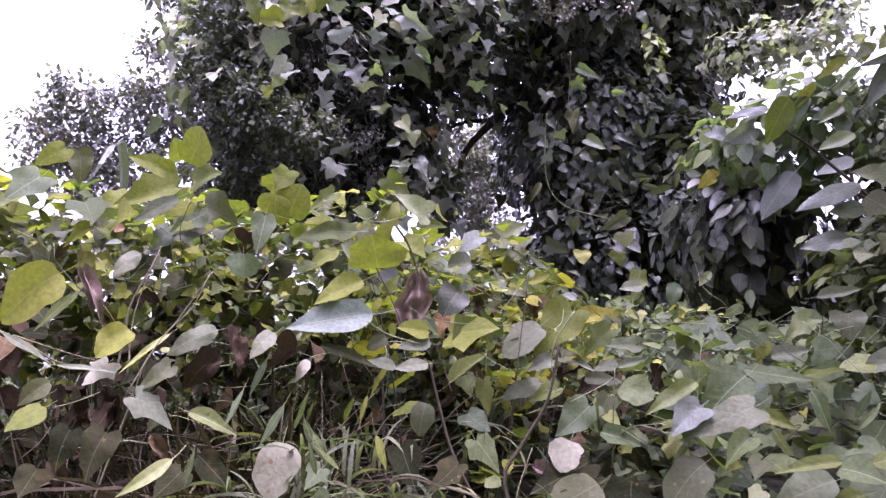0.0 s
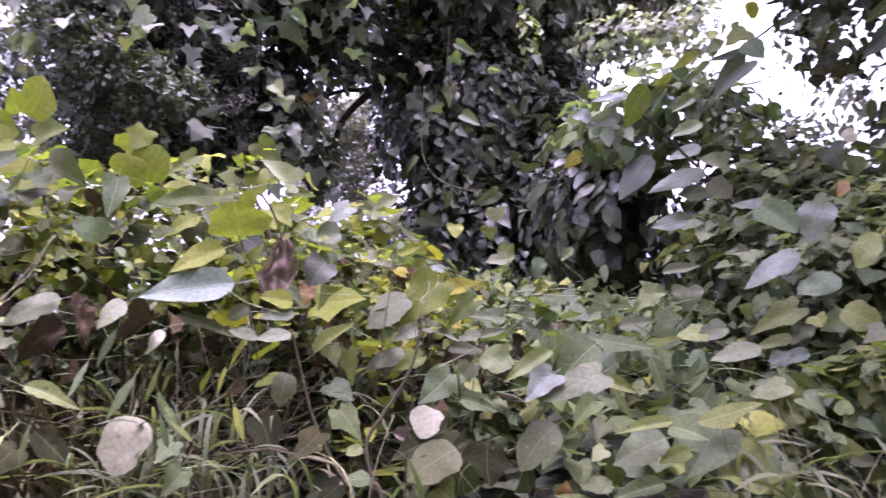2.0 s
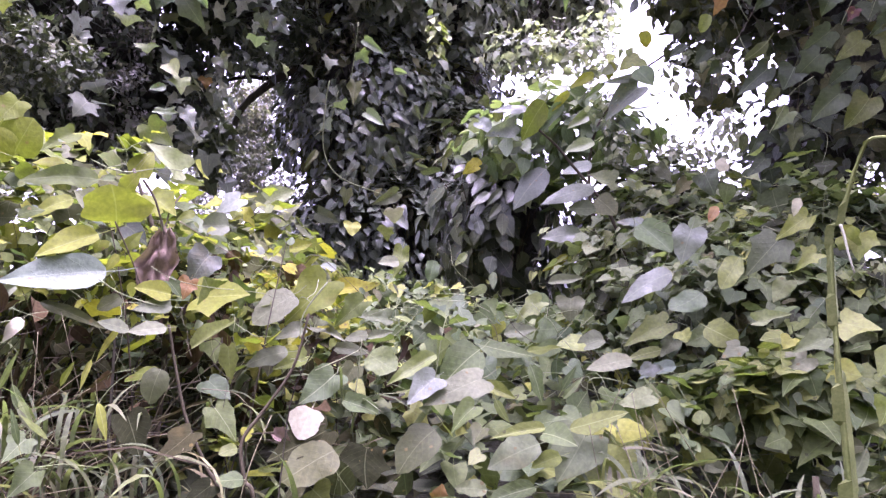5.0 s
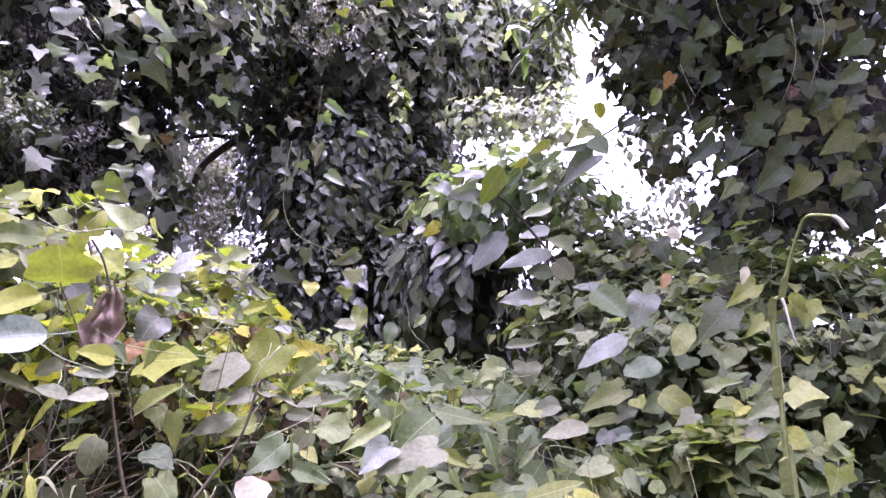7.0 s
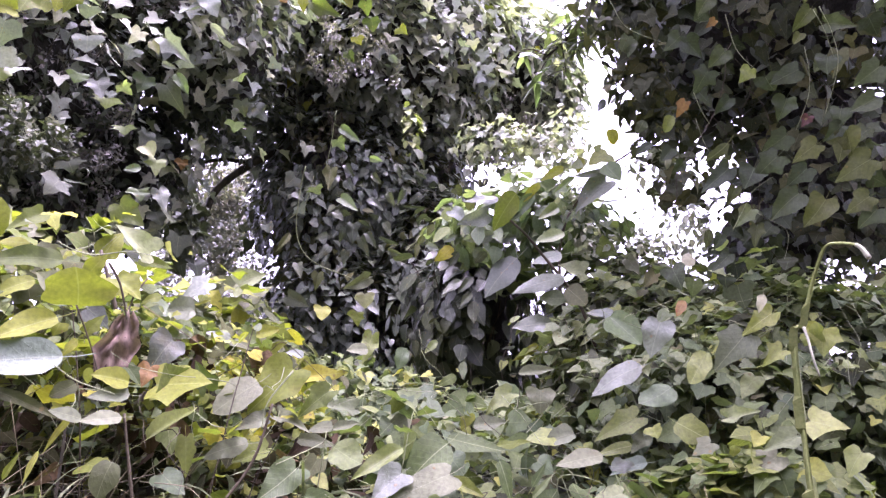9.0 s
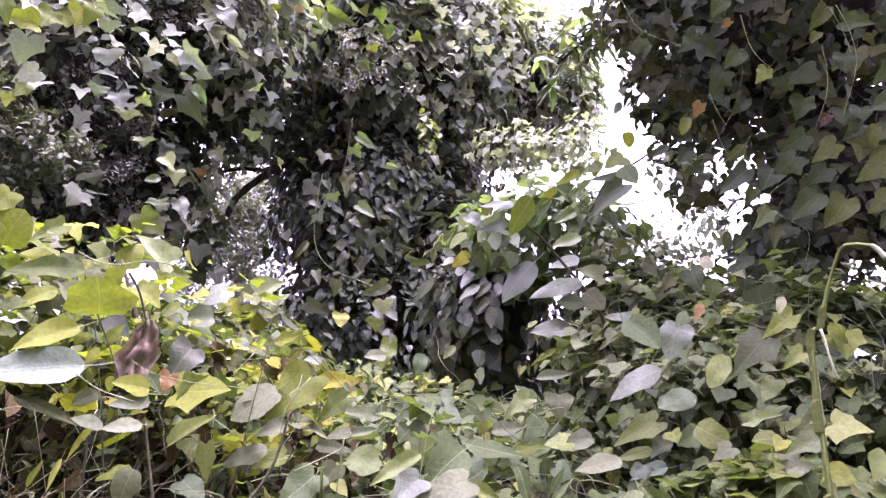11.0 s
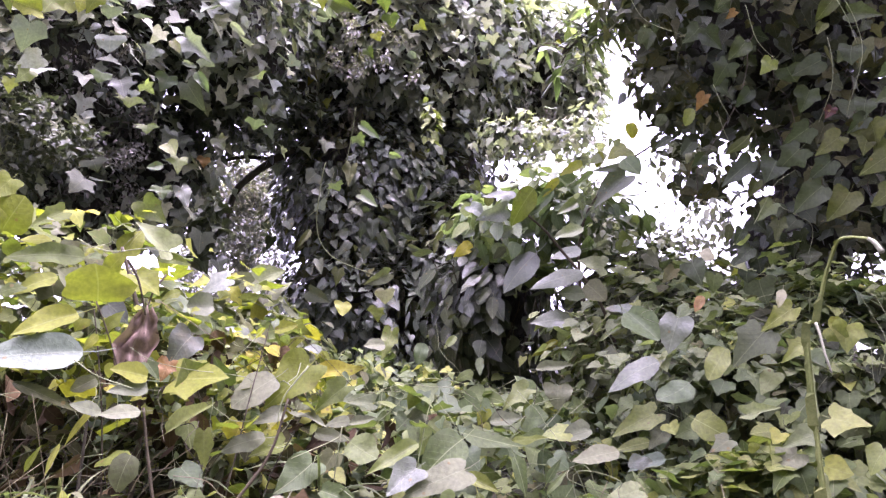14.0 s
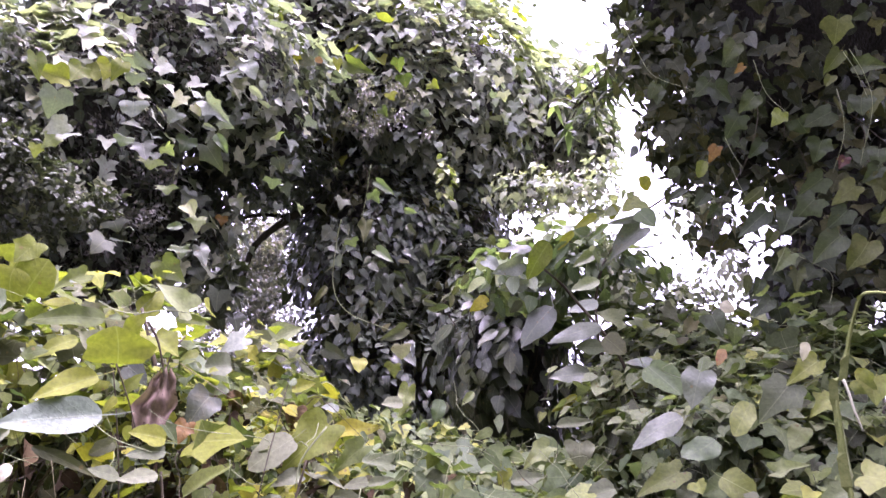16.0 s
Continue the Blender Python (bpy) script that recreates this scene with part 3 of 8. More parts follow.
def shoot(parent, base, top, kind, material, size, count, rng, lean=0.17, thick=0.0019, stem_material=None):
    """An upright stem that bows a little, with leaves set round its upper part."""
    b, t = Vector(base), Vector(top)
    off = Vector(rng.normal(0, lean, 3)) * (t - b).length
    path = smooth_path([b, b.lerp(t, 0.35) + off * 0.8, b.lerp(t, 0.7) + off * 0.5, t], 5)
    pts, faces = tube(path, [thick * (1 - 0.6 * i / (len(path) - 1)) for i in range(len(path))], 5)
    me = bpy.data.meshes.new("stem")
    me.from_pydata(pts, [], faces)
    me.materials.append(stem_material or M_STEM)
    under("stem", me, parent)
    turn = rng.uniform(0, 6.3)
    for k in range(count):
        f = 0.35 + 0.65 * (k + 0.5 * rng.random()) / max(count - 1, 1)
        p = path[min(int(f * (len(path) - 1)), len(path) - 1)]
        a = turn + k * 2.4 + rng.normal(0, 0.3)
        tip = Vector((math.cos(a), math.sin(a), rng.uniform(-0.6, 0.4)))
        nor = Vector((rng.normal(0, 0.3), -0.35 + rng.normal(0, 0.3), 1.0))
        sz = rng.uniform(*size) * (1.0 if f < 0.9 else 0.7)
        leaf_part(parent, kind, material, p + tip.normalized() * sz * 0.45, tip, nor, sz, which=int(rng.integers(6)))


def blades(name, base, heading, length, lean, width, material, rng, steps=6):
    """Grass blades: arching strips that narrow to a point."""
    n = len(base)
    s = np.linspace(0, 1, steps + 1)
    flat = np.stack([np.cos(heading), np.sin(heading), 0 * heading], -1)
    side = np.stack([-np.sin(heading), np.cos(heading), 0 * heading], -1)
    turn = rng.normal(0, 0.8, (n, 1, 1))
    run = (lean[:, None] * s[None] ** 1.8) * length[:, None]
    rise = (s[None] - 0.55 * np.clip(lean, 0, 1.3)[:, None] * s[None] ** 2.6) * length[:, None]
    mid = base[:, None] + flat[:, None] * run[..., None] + np.array([0, 0, 1.0]) * rise[..., None]
    w = width[:, None] * (np.sin(np.clip(s * 0.85 + 0.15, 0, 1) * math.pi) ** 0.6)[None]
    across = side[:, None] * np.cos(turn * s[None, :, None]) + np.array([0, 0, 1.0]) * np.sin(turn * s[None, :, None])
    pts = np.stack([mid - across * w[..., None] / 2, mid + across * w[..., None] / 2], 2).reshape(-1, 3)
    i = np.arange(steps) * 2
    one = np.stack([i, i + 1, i + 3, i + 2], -1).ravel()
    loops = (one[None] + 2 * (steps + 1) * np.arange(n)[:, None]).ravel()
    uv_one = np.stack([(one % 2) * 0.6 + 0.2, (one // 2) / steps], -1)
    return quick_mesh(name, pts, loops, np.full(n * steps, 4), np.tile(uv_one, (n, 1)), material)


# ---- unseen hedge, added to close the lane behind and cut the frontal light ----
rng0 = np.random.default_rng(4)
hedge = thing("hedge", (0, -3.6, 0), "plain dark green hedge added unseen behind the camera to block light", "hedge", kind="structure")
hx, hz = np.meshgrid(np.linspace(-9, 9, 73), np.linspace(0, 4.2, 25))
hy = -3.6 - 0.9 * np.sqrt(np.clip(1 - (hz / 4.4) ** 2, 0, 1)) * -1 * 0.5 + 0.18 * np.sin(hx * 2.1) * np.sin(hz * 2.7) + 0.1 * np.sin(hx * 6 + hz * 5)
hp = np.stack([hx, hy, hz + 0.25 * np.sin(hx * 1.3) * hz / 4.2], -1).reshape(-1, 3)
hi = (np.arange(24)[:, None] * 73 + np.arange(72)[None]).ravel()
hl = np.stack([hi, hi + 73, hi + 74, hi + 1], -1).ravel()
back = hp.copy()
back[:, 1] -= 1.2
under("thatch", quick_mesh("thatch", np.concatenate([hp, back]), np.concatenate([hl, hl.reshape(-1, 4)[:, ::-1].ravel() + len(hp)]), np.full(2 * len(hi), 4), np.concatenate([hp[hl], hp[hl]])[:, ::2], M_SHADE_CORE), hedge)
pick = rng0.integers(0, len(hp), 5000)
hpos = hp[pick] + rng0.normal(0, 0.07, (5000, 3))
under("foliage", leaves_mesh("foliage", "ovate", hpos, unit(rng0.normal(0, 0.5, (5000, 3)) + np.array([0, 0.3, -0.8])), unit(rng0.normal(0, 0.4, (5000, 3)) + np.array([0, 1.0, 0.5])), rng0.uniform(0.12, 0.2, 5000), M_DARK, rng0), hedge, kind="stuff")


# ---- lumps of growth: centre and half sizes in metres ----
LEFT_CANOPY = [
    ((-1.13, 2.8, 3.16), (0.70, 0.55, 0.50)),
    ((-1.39, 2.62, 2.65), (0.50, 0.50, 0.50)),
    ((-0.82, 3.06, 3.11), (0.50, 0.55, 0.45)),
    ((-1.24, 3.22, 2.53), (0.46, 0.45, 0.42)),
    ((-0.93, 3.75, 4.22), (0.95, 0.70, 0.60)),
    ((-1.75, 2.91, 3.32), (0.50, 0.50, 0.45)),
    ((-0.7, 3.43, 2.92), (0.36, 0.40, 0.20)),
    ((-0.68, 3.33, 2.9), (0.34, 0.30, 0.18)),
    ((-1.03, 3.37, 2.48), (0.12, 0.30, 0.28)),
    ((-0.93, 3.2, 2.72), (0.22, 0.2, 0.16)),
]
LEFT_CORE = [
    ((-1.17, 2.89, 3.23), (0.68, 0.53, 0.48)),
    ((-1.44, 2.71, 2.7), (0.48, 0.48, 0.48)),
    ((-0.85, 3.16, 3.17), (0.48, 0.53, 0.44)),
    ((-1.28, 3.33, 2.57), (0.45, 0.44, 0.41)),
    ((-0.96, 3.84, 4.29), (0.92, 0.68, 0.58)),
    ((-1.8, 2.99, 3.38), (0.48, 0.48, 0.44)),
    ((-0.72, 3.53, 2.97), (0.35, 0.39, 0.19)),
    ((-0.7, 3.44, 2.95), (0.33, 0.29, 0.17)),
    ((-1.06, 3.48, 2.52), (0.12, 0.29, 0.27)),
]
FORK_FILL = [
    ((-0.96, 3.3, 2.74), (0.24, 0.2, 0.14)),
    ((-0.55, 3.75, 3.02), (0.26, 0.2, 0.12)),
    ((-0.76, 3.6, 2.98), (0.2, 0.2, 0.12)),
    ((-0.87, 3.2, 2.83), (0.16, 0.2, 0.14)),
    ((-0.62, 3.9, 3.0), (0.3, 0.2, 0.1)),
]
LEFT_SHADE = [
    ((-1.46, 2.95, 2.28), (0.34, 0.25, 0.34)),
    ((-1.62, 2.85, 2.34), (0.34, 0.25, 0.34)),
]
GAP_FILL = [
    ((0.85, 1.84, 2.04), (0.07, 0.12, 0.05)),
    ((0.94, 1.82, 1.85), (0.06, 0.12, 0.08)),
    ((0.81, 1.95, 1.81), (0.17, 0.12, 0.04)),
    ((0.69, 2.03, 1.87), (0.05, 0.12, 0.06)),
    ((0.66, 2.00, 1.99), (0.04, 0.12, 0.04)),
]
GAP_EDGE = [
    ((0.78, 1.75, 2.47), (0.09, 0.12, 0.15)),
    ((0.84, 1.83, 2.31), (0.08, 0.12, 0.13)),
    ((0.88, 1.84, 2.14), (0.07, 0.12, 0.08)),
    ((0.93, 1.83, 1.99), (0.06, 0.12, 0.08)),
    ((0.75, 1.80, 2.59), (0.08, 0.12, 0.10)),
]
GAP_SPECKS = [
    ((0.83, 2.00, 1.97), (0.18, 0.12, 0.11)),
]
CROWN_FRINGE = [
    ((0.63, 3.15, 2.72), (0.2, 0.2, 0.12)),
    ((0.82, 3.05, 2.66), (0.22, 0.2, 0.12)),
    ((1.0, 3.1, 2.75), (0.14, 0.2, 0.16)),
]
FAR_LEFT = [
    ((-2.84, 2.78, 2.65), (0.19, 0.13, 0.16)),
    ((-2.73, 2.79, 2.84), (0.21, 0.12, 0.10)),
    ((-2.58, 2.96, 2.77), (0.28, 0.15, 0.19)),
    ((-2.33, 3.01, 2.79), (0.27, 0.15, 0.19)),
    ((-1.92, 2.81, 2.72), (0.21, 0.16, 0.20)),
    ((-1.96, 2.69, 2.87), (0.12, 0.12, 0.12)),
    ((-1.89, 2.60, 3.07), (0.12, 0.12, 0.14)),
    ((-2.30, 2.87, 3.08), (0.10, 0.12, 0.07)),
    ((-1.69, 2.57, 2.91), (0.17, 0.14, 0.20)),
    ((-2.36, 3.22, 2.60), (0.31, 0.17, 0.21)),
    ((-2.77, 2.91, 2.51), (0.31, 0.12, 0.14)),
    ((-2.49, 2.94, 2.36), (0.46, 0.13, 0.17)),
]
LEFT_SPRAYS = [
    ((-1.47, 2.17, 2.50), (0.16, 0.12, 0.14)),
    ((-1.49, 2.26, 2.30), (0.13, 0.12, 0.14)),
    ((-1.29, 2.13, 2.29), (0.12, 0.12, 0.13)),
    ((-1.34, 2.30, 2.15), (0.14, 0.12, 0.13)),
    ((-1.39, 2.11, 2.67), (0.12, 0.12, 0.12)),
    ((-1.10, 2.17, 2.17), (0.11, 0.12, 0.11)),
    ((-1.54, 2.43, 2.13), (0.12, 0.12, 0.10)),
]
COLUMN = [
    ((-0.14, 3.99, 2.65), (0.52, 0.55, 0.70)),
    ((-0.07, 3.94, 1.89), (0.52, 0.50, 0.53)),
    ((0.37, 3.88, 2.1), (0.38, 0.45, 0.63)),
    ((0.39, 4.06, 2.85), (0.30, 0.40, 0.43)),
]
TASSELS = [
    ((-1.26, 2.37, 2.75), (0.32, 0.25, 0.30)),
    ((-1.22, 2.61, 2.48), (0.30, 0.25, 0.26)),
    ((-1.4, 2.33, 2.47), (0.22, 0.20, 0.32)),
    ((-0.08, 2.91, 3.05), (0.22, 0.20, 0.17)),
    ((0.9, 3.91, 3.24), (0.22, 0.20, 0.20)),
    ((-0.95, 2.61, 3.07), (0.25, 0.20, 0.16)),
    ((-1.27, 2.85, 2.27), (0.25, 0.20, 0.14)),
]
HANG_SPRAYS = [
    ((0.17, 2.5, 2.45), (0.04, 0.04, 0.13)),
    ((0.88, 3.67, 3.04), (0.10, 0.10, 0.12)),
]
GAP_SPRAYS = [
    ((1.06, 2.5, 1.9), (0.32, 0.20, 0.07)),
    ((1.2, 2.36, 2.11), (0.10, 0.15, 0.18)),
    ((0.67, 2.06, 1.99), (0.16, 0.15, 0.06)),
    ((0.75, 2.17, 1.9), (0.14, 0.15, 0.10)),
    ((0.72, 2.88, 2.4), (0.20, 0.20, 0.08)),
    ((1.14, 2.33, 2.25), (0.10, 0.12, 0.16)),
    ((1.13, 2.43, 2.02), (0.12, 0.12, 0.12)),
]
LOW_EDGE = [
    ((1.14, 1.75, 1.46), (0.33, 0.30, 0.20)),
    ((0.9, 1.56, 1.33), (0.30, 0.25, 0.16)),
    ((1.23, 1.57, 1.37), (0.30, 0.30, 0.22)),
]
BUSH = [
    ((0.45, 2.7, 1.78), (0.30, 0.33, 0.34)),
    ((0.5, 2.33, 1.95), (0.20, 0.20, 0.16)),
    ((0.38, 2.54, 2.03), (0.12, 0.20, 0.12)),
    ((0.65, 2.18, 1.96), (0.14, 0.15, 0.12)),
    ((0.77, 2.25, 1.97), (0.12, 0.15, 0.10)),
    ((0.6, 2.25, 2.1), (0.12, 0.12, 0.06)),
]
RIGHT_CANOPY = [
    ((1.43, 1.97, 2.78), (0.60, 0.55, 0.55)),
    ((1.62, 2.07, 2.16), (0.42, 0.50, 0.50)),
    ((1.29, 2.28, 2.65), (0.30, 0.40, 0.40)),
    ((1.55, 1.85, 3.3), (0.80, 0.70, 0.50)),
    # overhead and out of view: added to shade the right vine
    ((1.2, 1.1, 3.7), (1.10, 1.20, 0.40)),
    ((1.44, 2.17, 1.9), (0.28, 0.35, 0.33)),
    ((1.09, 2.09, 2.98), (0.26, 0.35, 0.32)),
    ((1.24, 2.34, 2.61), (0.17, 0.25, 0.24)),
    ((0.89, 2, 3.25), (0.26, 0.35, 0.25)),
]
RIGHT_CORE = [
    ((1.5, 2.07, 2.86), (0.56, 0.51, 0.51)),
    ((1.71, 2.18, 2.21), (0.39, 0.47, 0.47)),
    ((1.36, 2.4, 2.73), (0.28, 0.37, 0.37)),
    ((1.63, 1.94, 3.4), (0.74, 0.65, 0.47)),
    # core of the unseen overhead lump
    ((1.25, 1.15, 3.8), (1.05, 1.15, 0.37)),
    ((1.52, 2.3, 1.94), (0.26, 0.33, 0.31)),
    ((1.14, 2.2, 3.07), (0.24, 0.33, 0.30)),
    ((1.31, 2.46, 2.68), (0.16, 0.23, 0.22)),
    ((0.94, 2.1, 3.35), (0.24, 0.33, 0.23)),
]
FORK_LEAVES = [
    ((-0.71, 2.70, 2.03), (0.06, 0.12, 0.11)),
    ((-0.67, 2.69, 2.11), (0.03, 0.12, 0.05)),
]
LOW_HOLLOWS = [((0.88, 1.19, 1.43), 0.19), ((0.83, 1.11, 1.31), 0.16), ((1.01, 1.37, 1.58), 0.20), ((0.92, 1.39, 1.53), 0.10)]
LOW_FRONT = [
    ((0.67, 1.12, 1.14), (0.14, 0.12, 0.08)),
    ((0.57, 1.20, 1.12), (0.13, 0.12, 0.07)),
]
LOW_RIGHT = [
    ((0.93, 2.08, 1.52), (0.36, 0.30, 0.22)),
    ((0.72, 1.97, 1.38), (0.20, 0.25, 0.15)),
    ((0.92, 2.28, 1.68), (0.25, 0.20, 0.20)),
]
HUMP = [
    ((-0.81, 1.52, 1.49), (0.33, 0.30, 0.18)),
    ((-0.54, 1.65, 1.41), (0.27, 0.25, 0.15)),
    ((-0.35, 1.8, 1.44), (0.22, 0.25, 0.14)),
    ((-1.11, 1.32, 1.47), (0.40, 0.30, 0.18)),
    ((-1.38, 1.04, 1.46), (0.35, 0.30, 0.18)),
]
BACK = [
    ((-1.82, 1.53, 1.53), (0.50, 0.30, 0.30)),
    ((-1.4, 1.79, 1.52), (0.45, 0.30, 0.27)),
    ((-1.03, 2.03, 1.52), (0.40, 0.30, 0.25)),
    ((-0.7, 2.28, 1.45), (0.35, 0.30, 0.22)),
    ((-0.33, 2.37, 1.37), (0.30, 0.30, 0.18)),
]
FINE = [
    ((-0.95, 1.14, 1.41), (0.30, 0.20, 0.16)),
    ((-0.67, 1.27, 1.4), (0.28, 0.20, 0.16)),
    ((-0.42, 1.38, 1.35), (0.24, 0.20, 0.13)),
    ((-0.23, 1.43, 1.28), (0.20, 0.20, 0.10)),
]
BUSH_BACK = [
    ((0.6, 3.23, 1.54), (0.36, 0.30, 0.26)),
]
UNDER = [
    ((-0.84, 1.3, 1.25), (0.40, 0.20, 0.17)),
    ((-0.5, 1.46, 1.25), (0.32, 0.20, 0.15)),
    ((-0.21, 1.49, 1.2), (0.25, 0.20, 0.10)),
    ((-1.17, 1.09, 1.26), (0.35, 0.25, 0.22)),
    ((-0.96, 1.15, 1.15), (0.40, 0.20, 0.18)),
]
GAP_TREE = [
    ((-1.14, 5.21, 2.91), (0.28, 0.22, 0.46)),
    ((-1.33, 5.05, 3.22), (0.19, 0.15, 0.23)),
    ((-1.37, 6.18, 2.66), (0.50, 0.50, 1.00)),
    ((-1.11, 6.01, 3.42), (0.30, 0.30, 0.35)),
    ((-0.78, 6.37, 2.22), (0.90, 0.50, 0.50)),
]
CANOPY = [((0.1, 4.35, 3.72), (0.95, 1.2, 0.82)), ((0.9, 4.5, 3.82), (0.58, 0.85, 0.5)), ((1.2, 4.5, 3.74), (0.38, 0.55, 0.38)), ((-0.45, 3.9, 3.9), (0.7, 0.7, 0.6)), ((0.38, 4.3, 3.4), (0.45, 0.6, 0.4))]
CANOPY_CORE = [(c, (r[0] * 0.96, r[1] * 0.94, r[2] * 0.96)) for c, r in CANOPY] + [((-0.05, 4.65, 2.95), (0.7, 1.0, 1.25))]
CANOPY_TOP = [((-0.1, 4.3, 3.9), (0.95, 1.1, 0.75)), ((0.4, 4.5, 3.85), (0.5, 0.8, 0.5))]
HOLLOWS = [((-1.33, 2.05, 2.06), 0.2), ((-1.22, 2.2, 2.05), 0.2), ((-1.33, 1.9, 2.12), 0.16), ((-0.36, 3.25, 2.85), 0.26), ((-0.16, 3.25, 2.98), 0.26), ((0.08, 3.3, 2.95), 0.18), ((-1.28, 2.6, 2.32), 0.14), ((0.3, 3.05, 2.55), 0.1), ((-0.59, 3.0, 2.44), 0.17), ((-0.66, 3.15, 2.25), 0.15), ((-0.72, 3.5, 2.5), 0.16)]

UNDERSIDE = [((-0.34, 2.62, 2.73), 0.20), ((-0.24, 2.68, 2.64), 0.20), ((-0.38, 2.63, 2.59), 0.16), ((-0.20, 2.76, 2.80), 0.20), ((-0.33, 3.02, 2.94), 0.26), ((-0.16, 3.09, 2.84), 0.26), ((0.06, 3.13, 2.77), 0.22), ((0.45, 3.17, 2.85), 0.24), ((0.63, 3.21, 2.92), 0.22), ((0.23, 3.07, 2.87), 0.20)]
IVY_FREE = [((-1.33, 1.76, 2.33), 0.24), ((-1.37, 1.87, 2.07), 0.26), ((-1.23, 1.79, 2.48), 0.20), ((-1.22, 1.83, 2.21), 0.22), ((-1.23, 1.93, 2.01), 0.22), ((-1.08, 1.72, 2.33), 0.10)]

rng = np.random.default_rng(11)

# ---- trees, each hung with a climbing vine ----
tree = thing("tree", (-0.1, 4.1, 1.3), "dark tree trunk and limbs hidden under hanging vines", "tree")
trunk = bar("trunk", [(-0.1, 4.1, 1.2), (-0.05, 4.05, 2.2), (-0.15, 4.0, 3.0), (0.05, 4.0, 3.9)], 0.16, 0.09, M_BARK, tree, knobbly=0.08, sides=10)
bar("branch", [(-0.1, 4.02, 2.95), (-0.3, 3.85, 2.97), (-0.47, 3.7, 2.9), (-0.657, 3.63, 2.748), (-0.813, 3.61, 2.581), (-0.86, 3.6, 2.4), (-0.95, 3.6, 2.2)], 0.032, 0.012, M_BARK, trunk, knobbly=0.1)
bar("branch", [(-0.47, 3.72, 2.89), (-0.674, 3.8, 2.85), (-0.865, 3.76, 2.83), (-1.05, 3.65, 2.68), (-1.2, 3.6, 2.4)], 0.016, 0.007, M_BARK, trunk)
bar("branch", [(-0.12, 4.0, 2.9), (-0.6, 3.6, 3.3), (-1.2, 3.1, 3.4)], 0.06, 0.03, M_BARK, trunk)
bar("branch", [(0.0, 4.0, 3.3), (0.6, 4.2, 3.7), (1.1, 4.35, 3.7)], 0.06, 0.03, M_BARK, trunk)
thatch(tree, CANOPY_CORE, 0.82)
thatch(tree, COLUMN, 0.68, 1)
# leaves behind the column, coloured as if in its shade
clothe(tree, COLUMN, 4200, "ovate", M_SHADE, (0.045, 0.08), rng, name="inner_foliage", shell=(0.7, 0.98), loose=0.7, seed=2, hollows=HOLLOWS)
# inner crown leaves in the dark tone, for the shade beneath the vine
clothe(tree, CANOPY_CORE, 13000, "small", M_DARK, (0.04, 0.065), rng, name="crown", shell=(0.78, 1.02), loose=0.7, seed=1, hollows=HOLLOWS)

vine = thing("climbing_vine", (-0.1, 3.9, 1.3), "curtain of dark heart-shaped vine leaves over a tree trunk", "vine", "climbing vines")
curtain(vine, COLUMN, 2500, "cordate", M_DARK, (0.045, 0.074), rng, parts=280, seed=1, hollows=HOLLOWS, gaps=0.75, up=0.8, kick=0.7, loose=0.25)
clothe(vine, COLUMN, 600, "cordate", M_GLOSS, (0.055, 0.09), rng, up=0.8, down=1.2, loose=0.4, shell=(0.85, 1.12), name="edge_foliage", seed=3, rough=0.3, hollows=HOLLOWS)
leaf(vine, "heart", M_PALELIME, (0.012, 2.856, 1.856), 17, -77, 164, 0.062, 1.50)
leaf(vine, "lobed", M_OLIVE, (-0.021, 2.944, 1.792), -66, -76, -115, 0.057, 1.12)
bar("stem", [(-0.263, 2.749, 2.385), (-0.28, 2.784, 2.298), (-0.291, 2.849, 2.116), (-0.224, 2.888, 2.006), (-0.04, 2.913, 1.935)], 0.0025, 0.00175, M_STEM, vine, steps=6, sides=5)
bar("stem", [(-0.144, 2.739, 2.651), (-0.162, 2.802, 2.525), (-0.178, 2.841, 2.439)], 0.002, 0.0014, M_STEM, vine, steps=6, sides=5)
bar("stem", [(-0.339, 2.923, 2.198), (-0.27, 2.906, 2.264), (-0.233, 2.86, 2.388)], 0.002, 0.0014, M_STEM, vine, steps=6, sides=5)
leaf(vine, "cordate", M_BIG, (-0.117, 2.726, 2.561), 89, -32, 103, 0.104, 0.61)
leaf(vine, "ivy", M_BIG, (-0.133, 2.748, 2.516), 50, -46, 127, 0.057, 1.20)
leaf(vine, "ovate", M_BIG, (0.010, 2.779, 2.455), 108, -23, 118, 0.063, 0.77)
leaf(vine, "cordate", M_MID, (-0.094, 2.795, 2.417), 97, -55, 94, 0.063, 0.78)
leaf(vine, "cordate", M_MID, (-0.087, 2.821, 2.356), 103, -60, 89, 0.064, 0.88)
leaf(vine, "cordate", M_BIG, (-0.110, 2.848, 2.285), 108, -35, 81, 0.105, 0.77)
leaf(vine, "ovate", M_MID, (-0.104, 2.868, 2.231), 73, -25, 123, 0.044, 1.09)
leaf(vine, "cordate", M_MID, (0.015, 2.850, 2.285), 109, -33, 74, 0.089, 0.56)
leaf(vine, "cordate", M_MID, (0.097, 2.839, 2.310), 68, -60, 119, 0.068, 0.67)
leaf(vine, "cordate", M_MID, (-0.052, 2.888, 2.178), -165, -86, -17, 0.097, 0.87)
leaf(vine, "cordate", M_MID, (-0.094, 2.892, 2.163), -58, -80, -126, 0.068, 0.78)
leaf(vine, "ovate", M_MID, (-0.156, 2.901, 2.129), -101, -17, -94, 0.065, 0.62)
leaf(vine, "cordate", M_MID, (0.089, 2.883, 2.189), 77, -62, 111, 0.068, 0.77)
leaf(vine, "ovate", M_MID, (-0.032, 2.883, 2.193), 113, -32, 107, 0.072, 0.62)
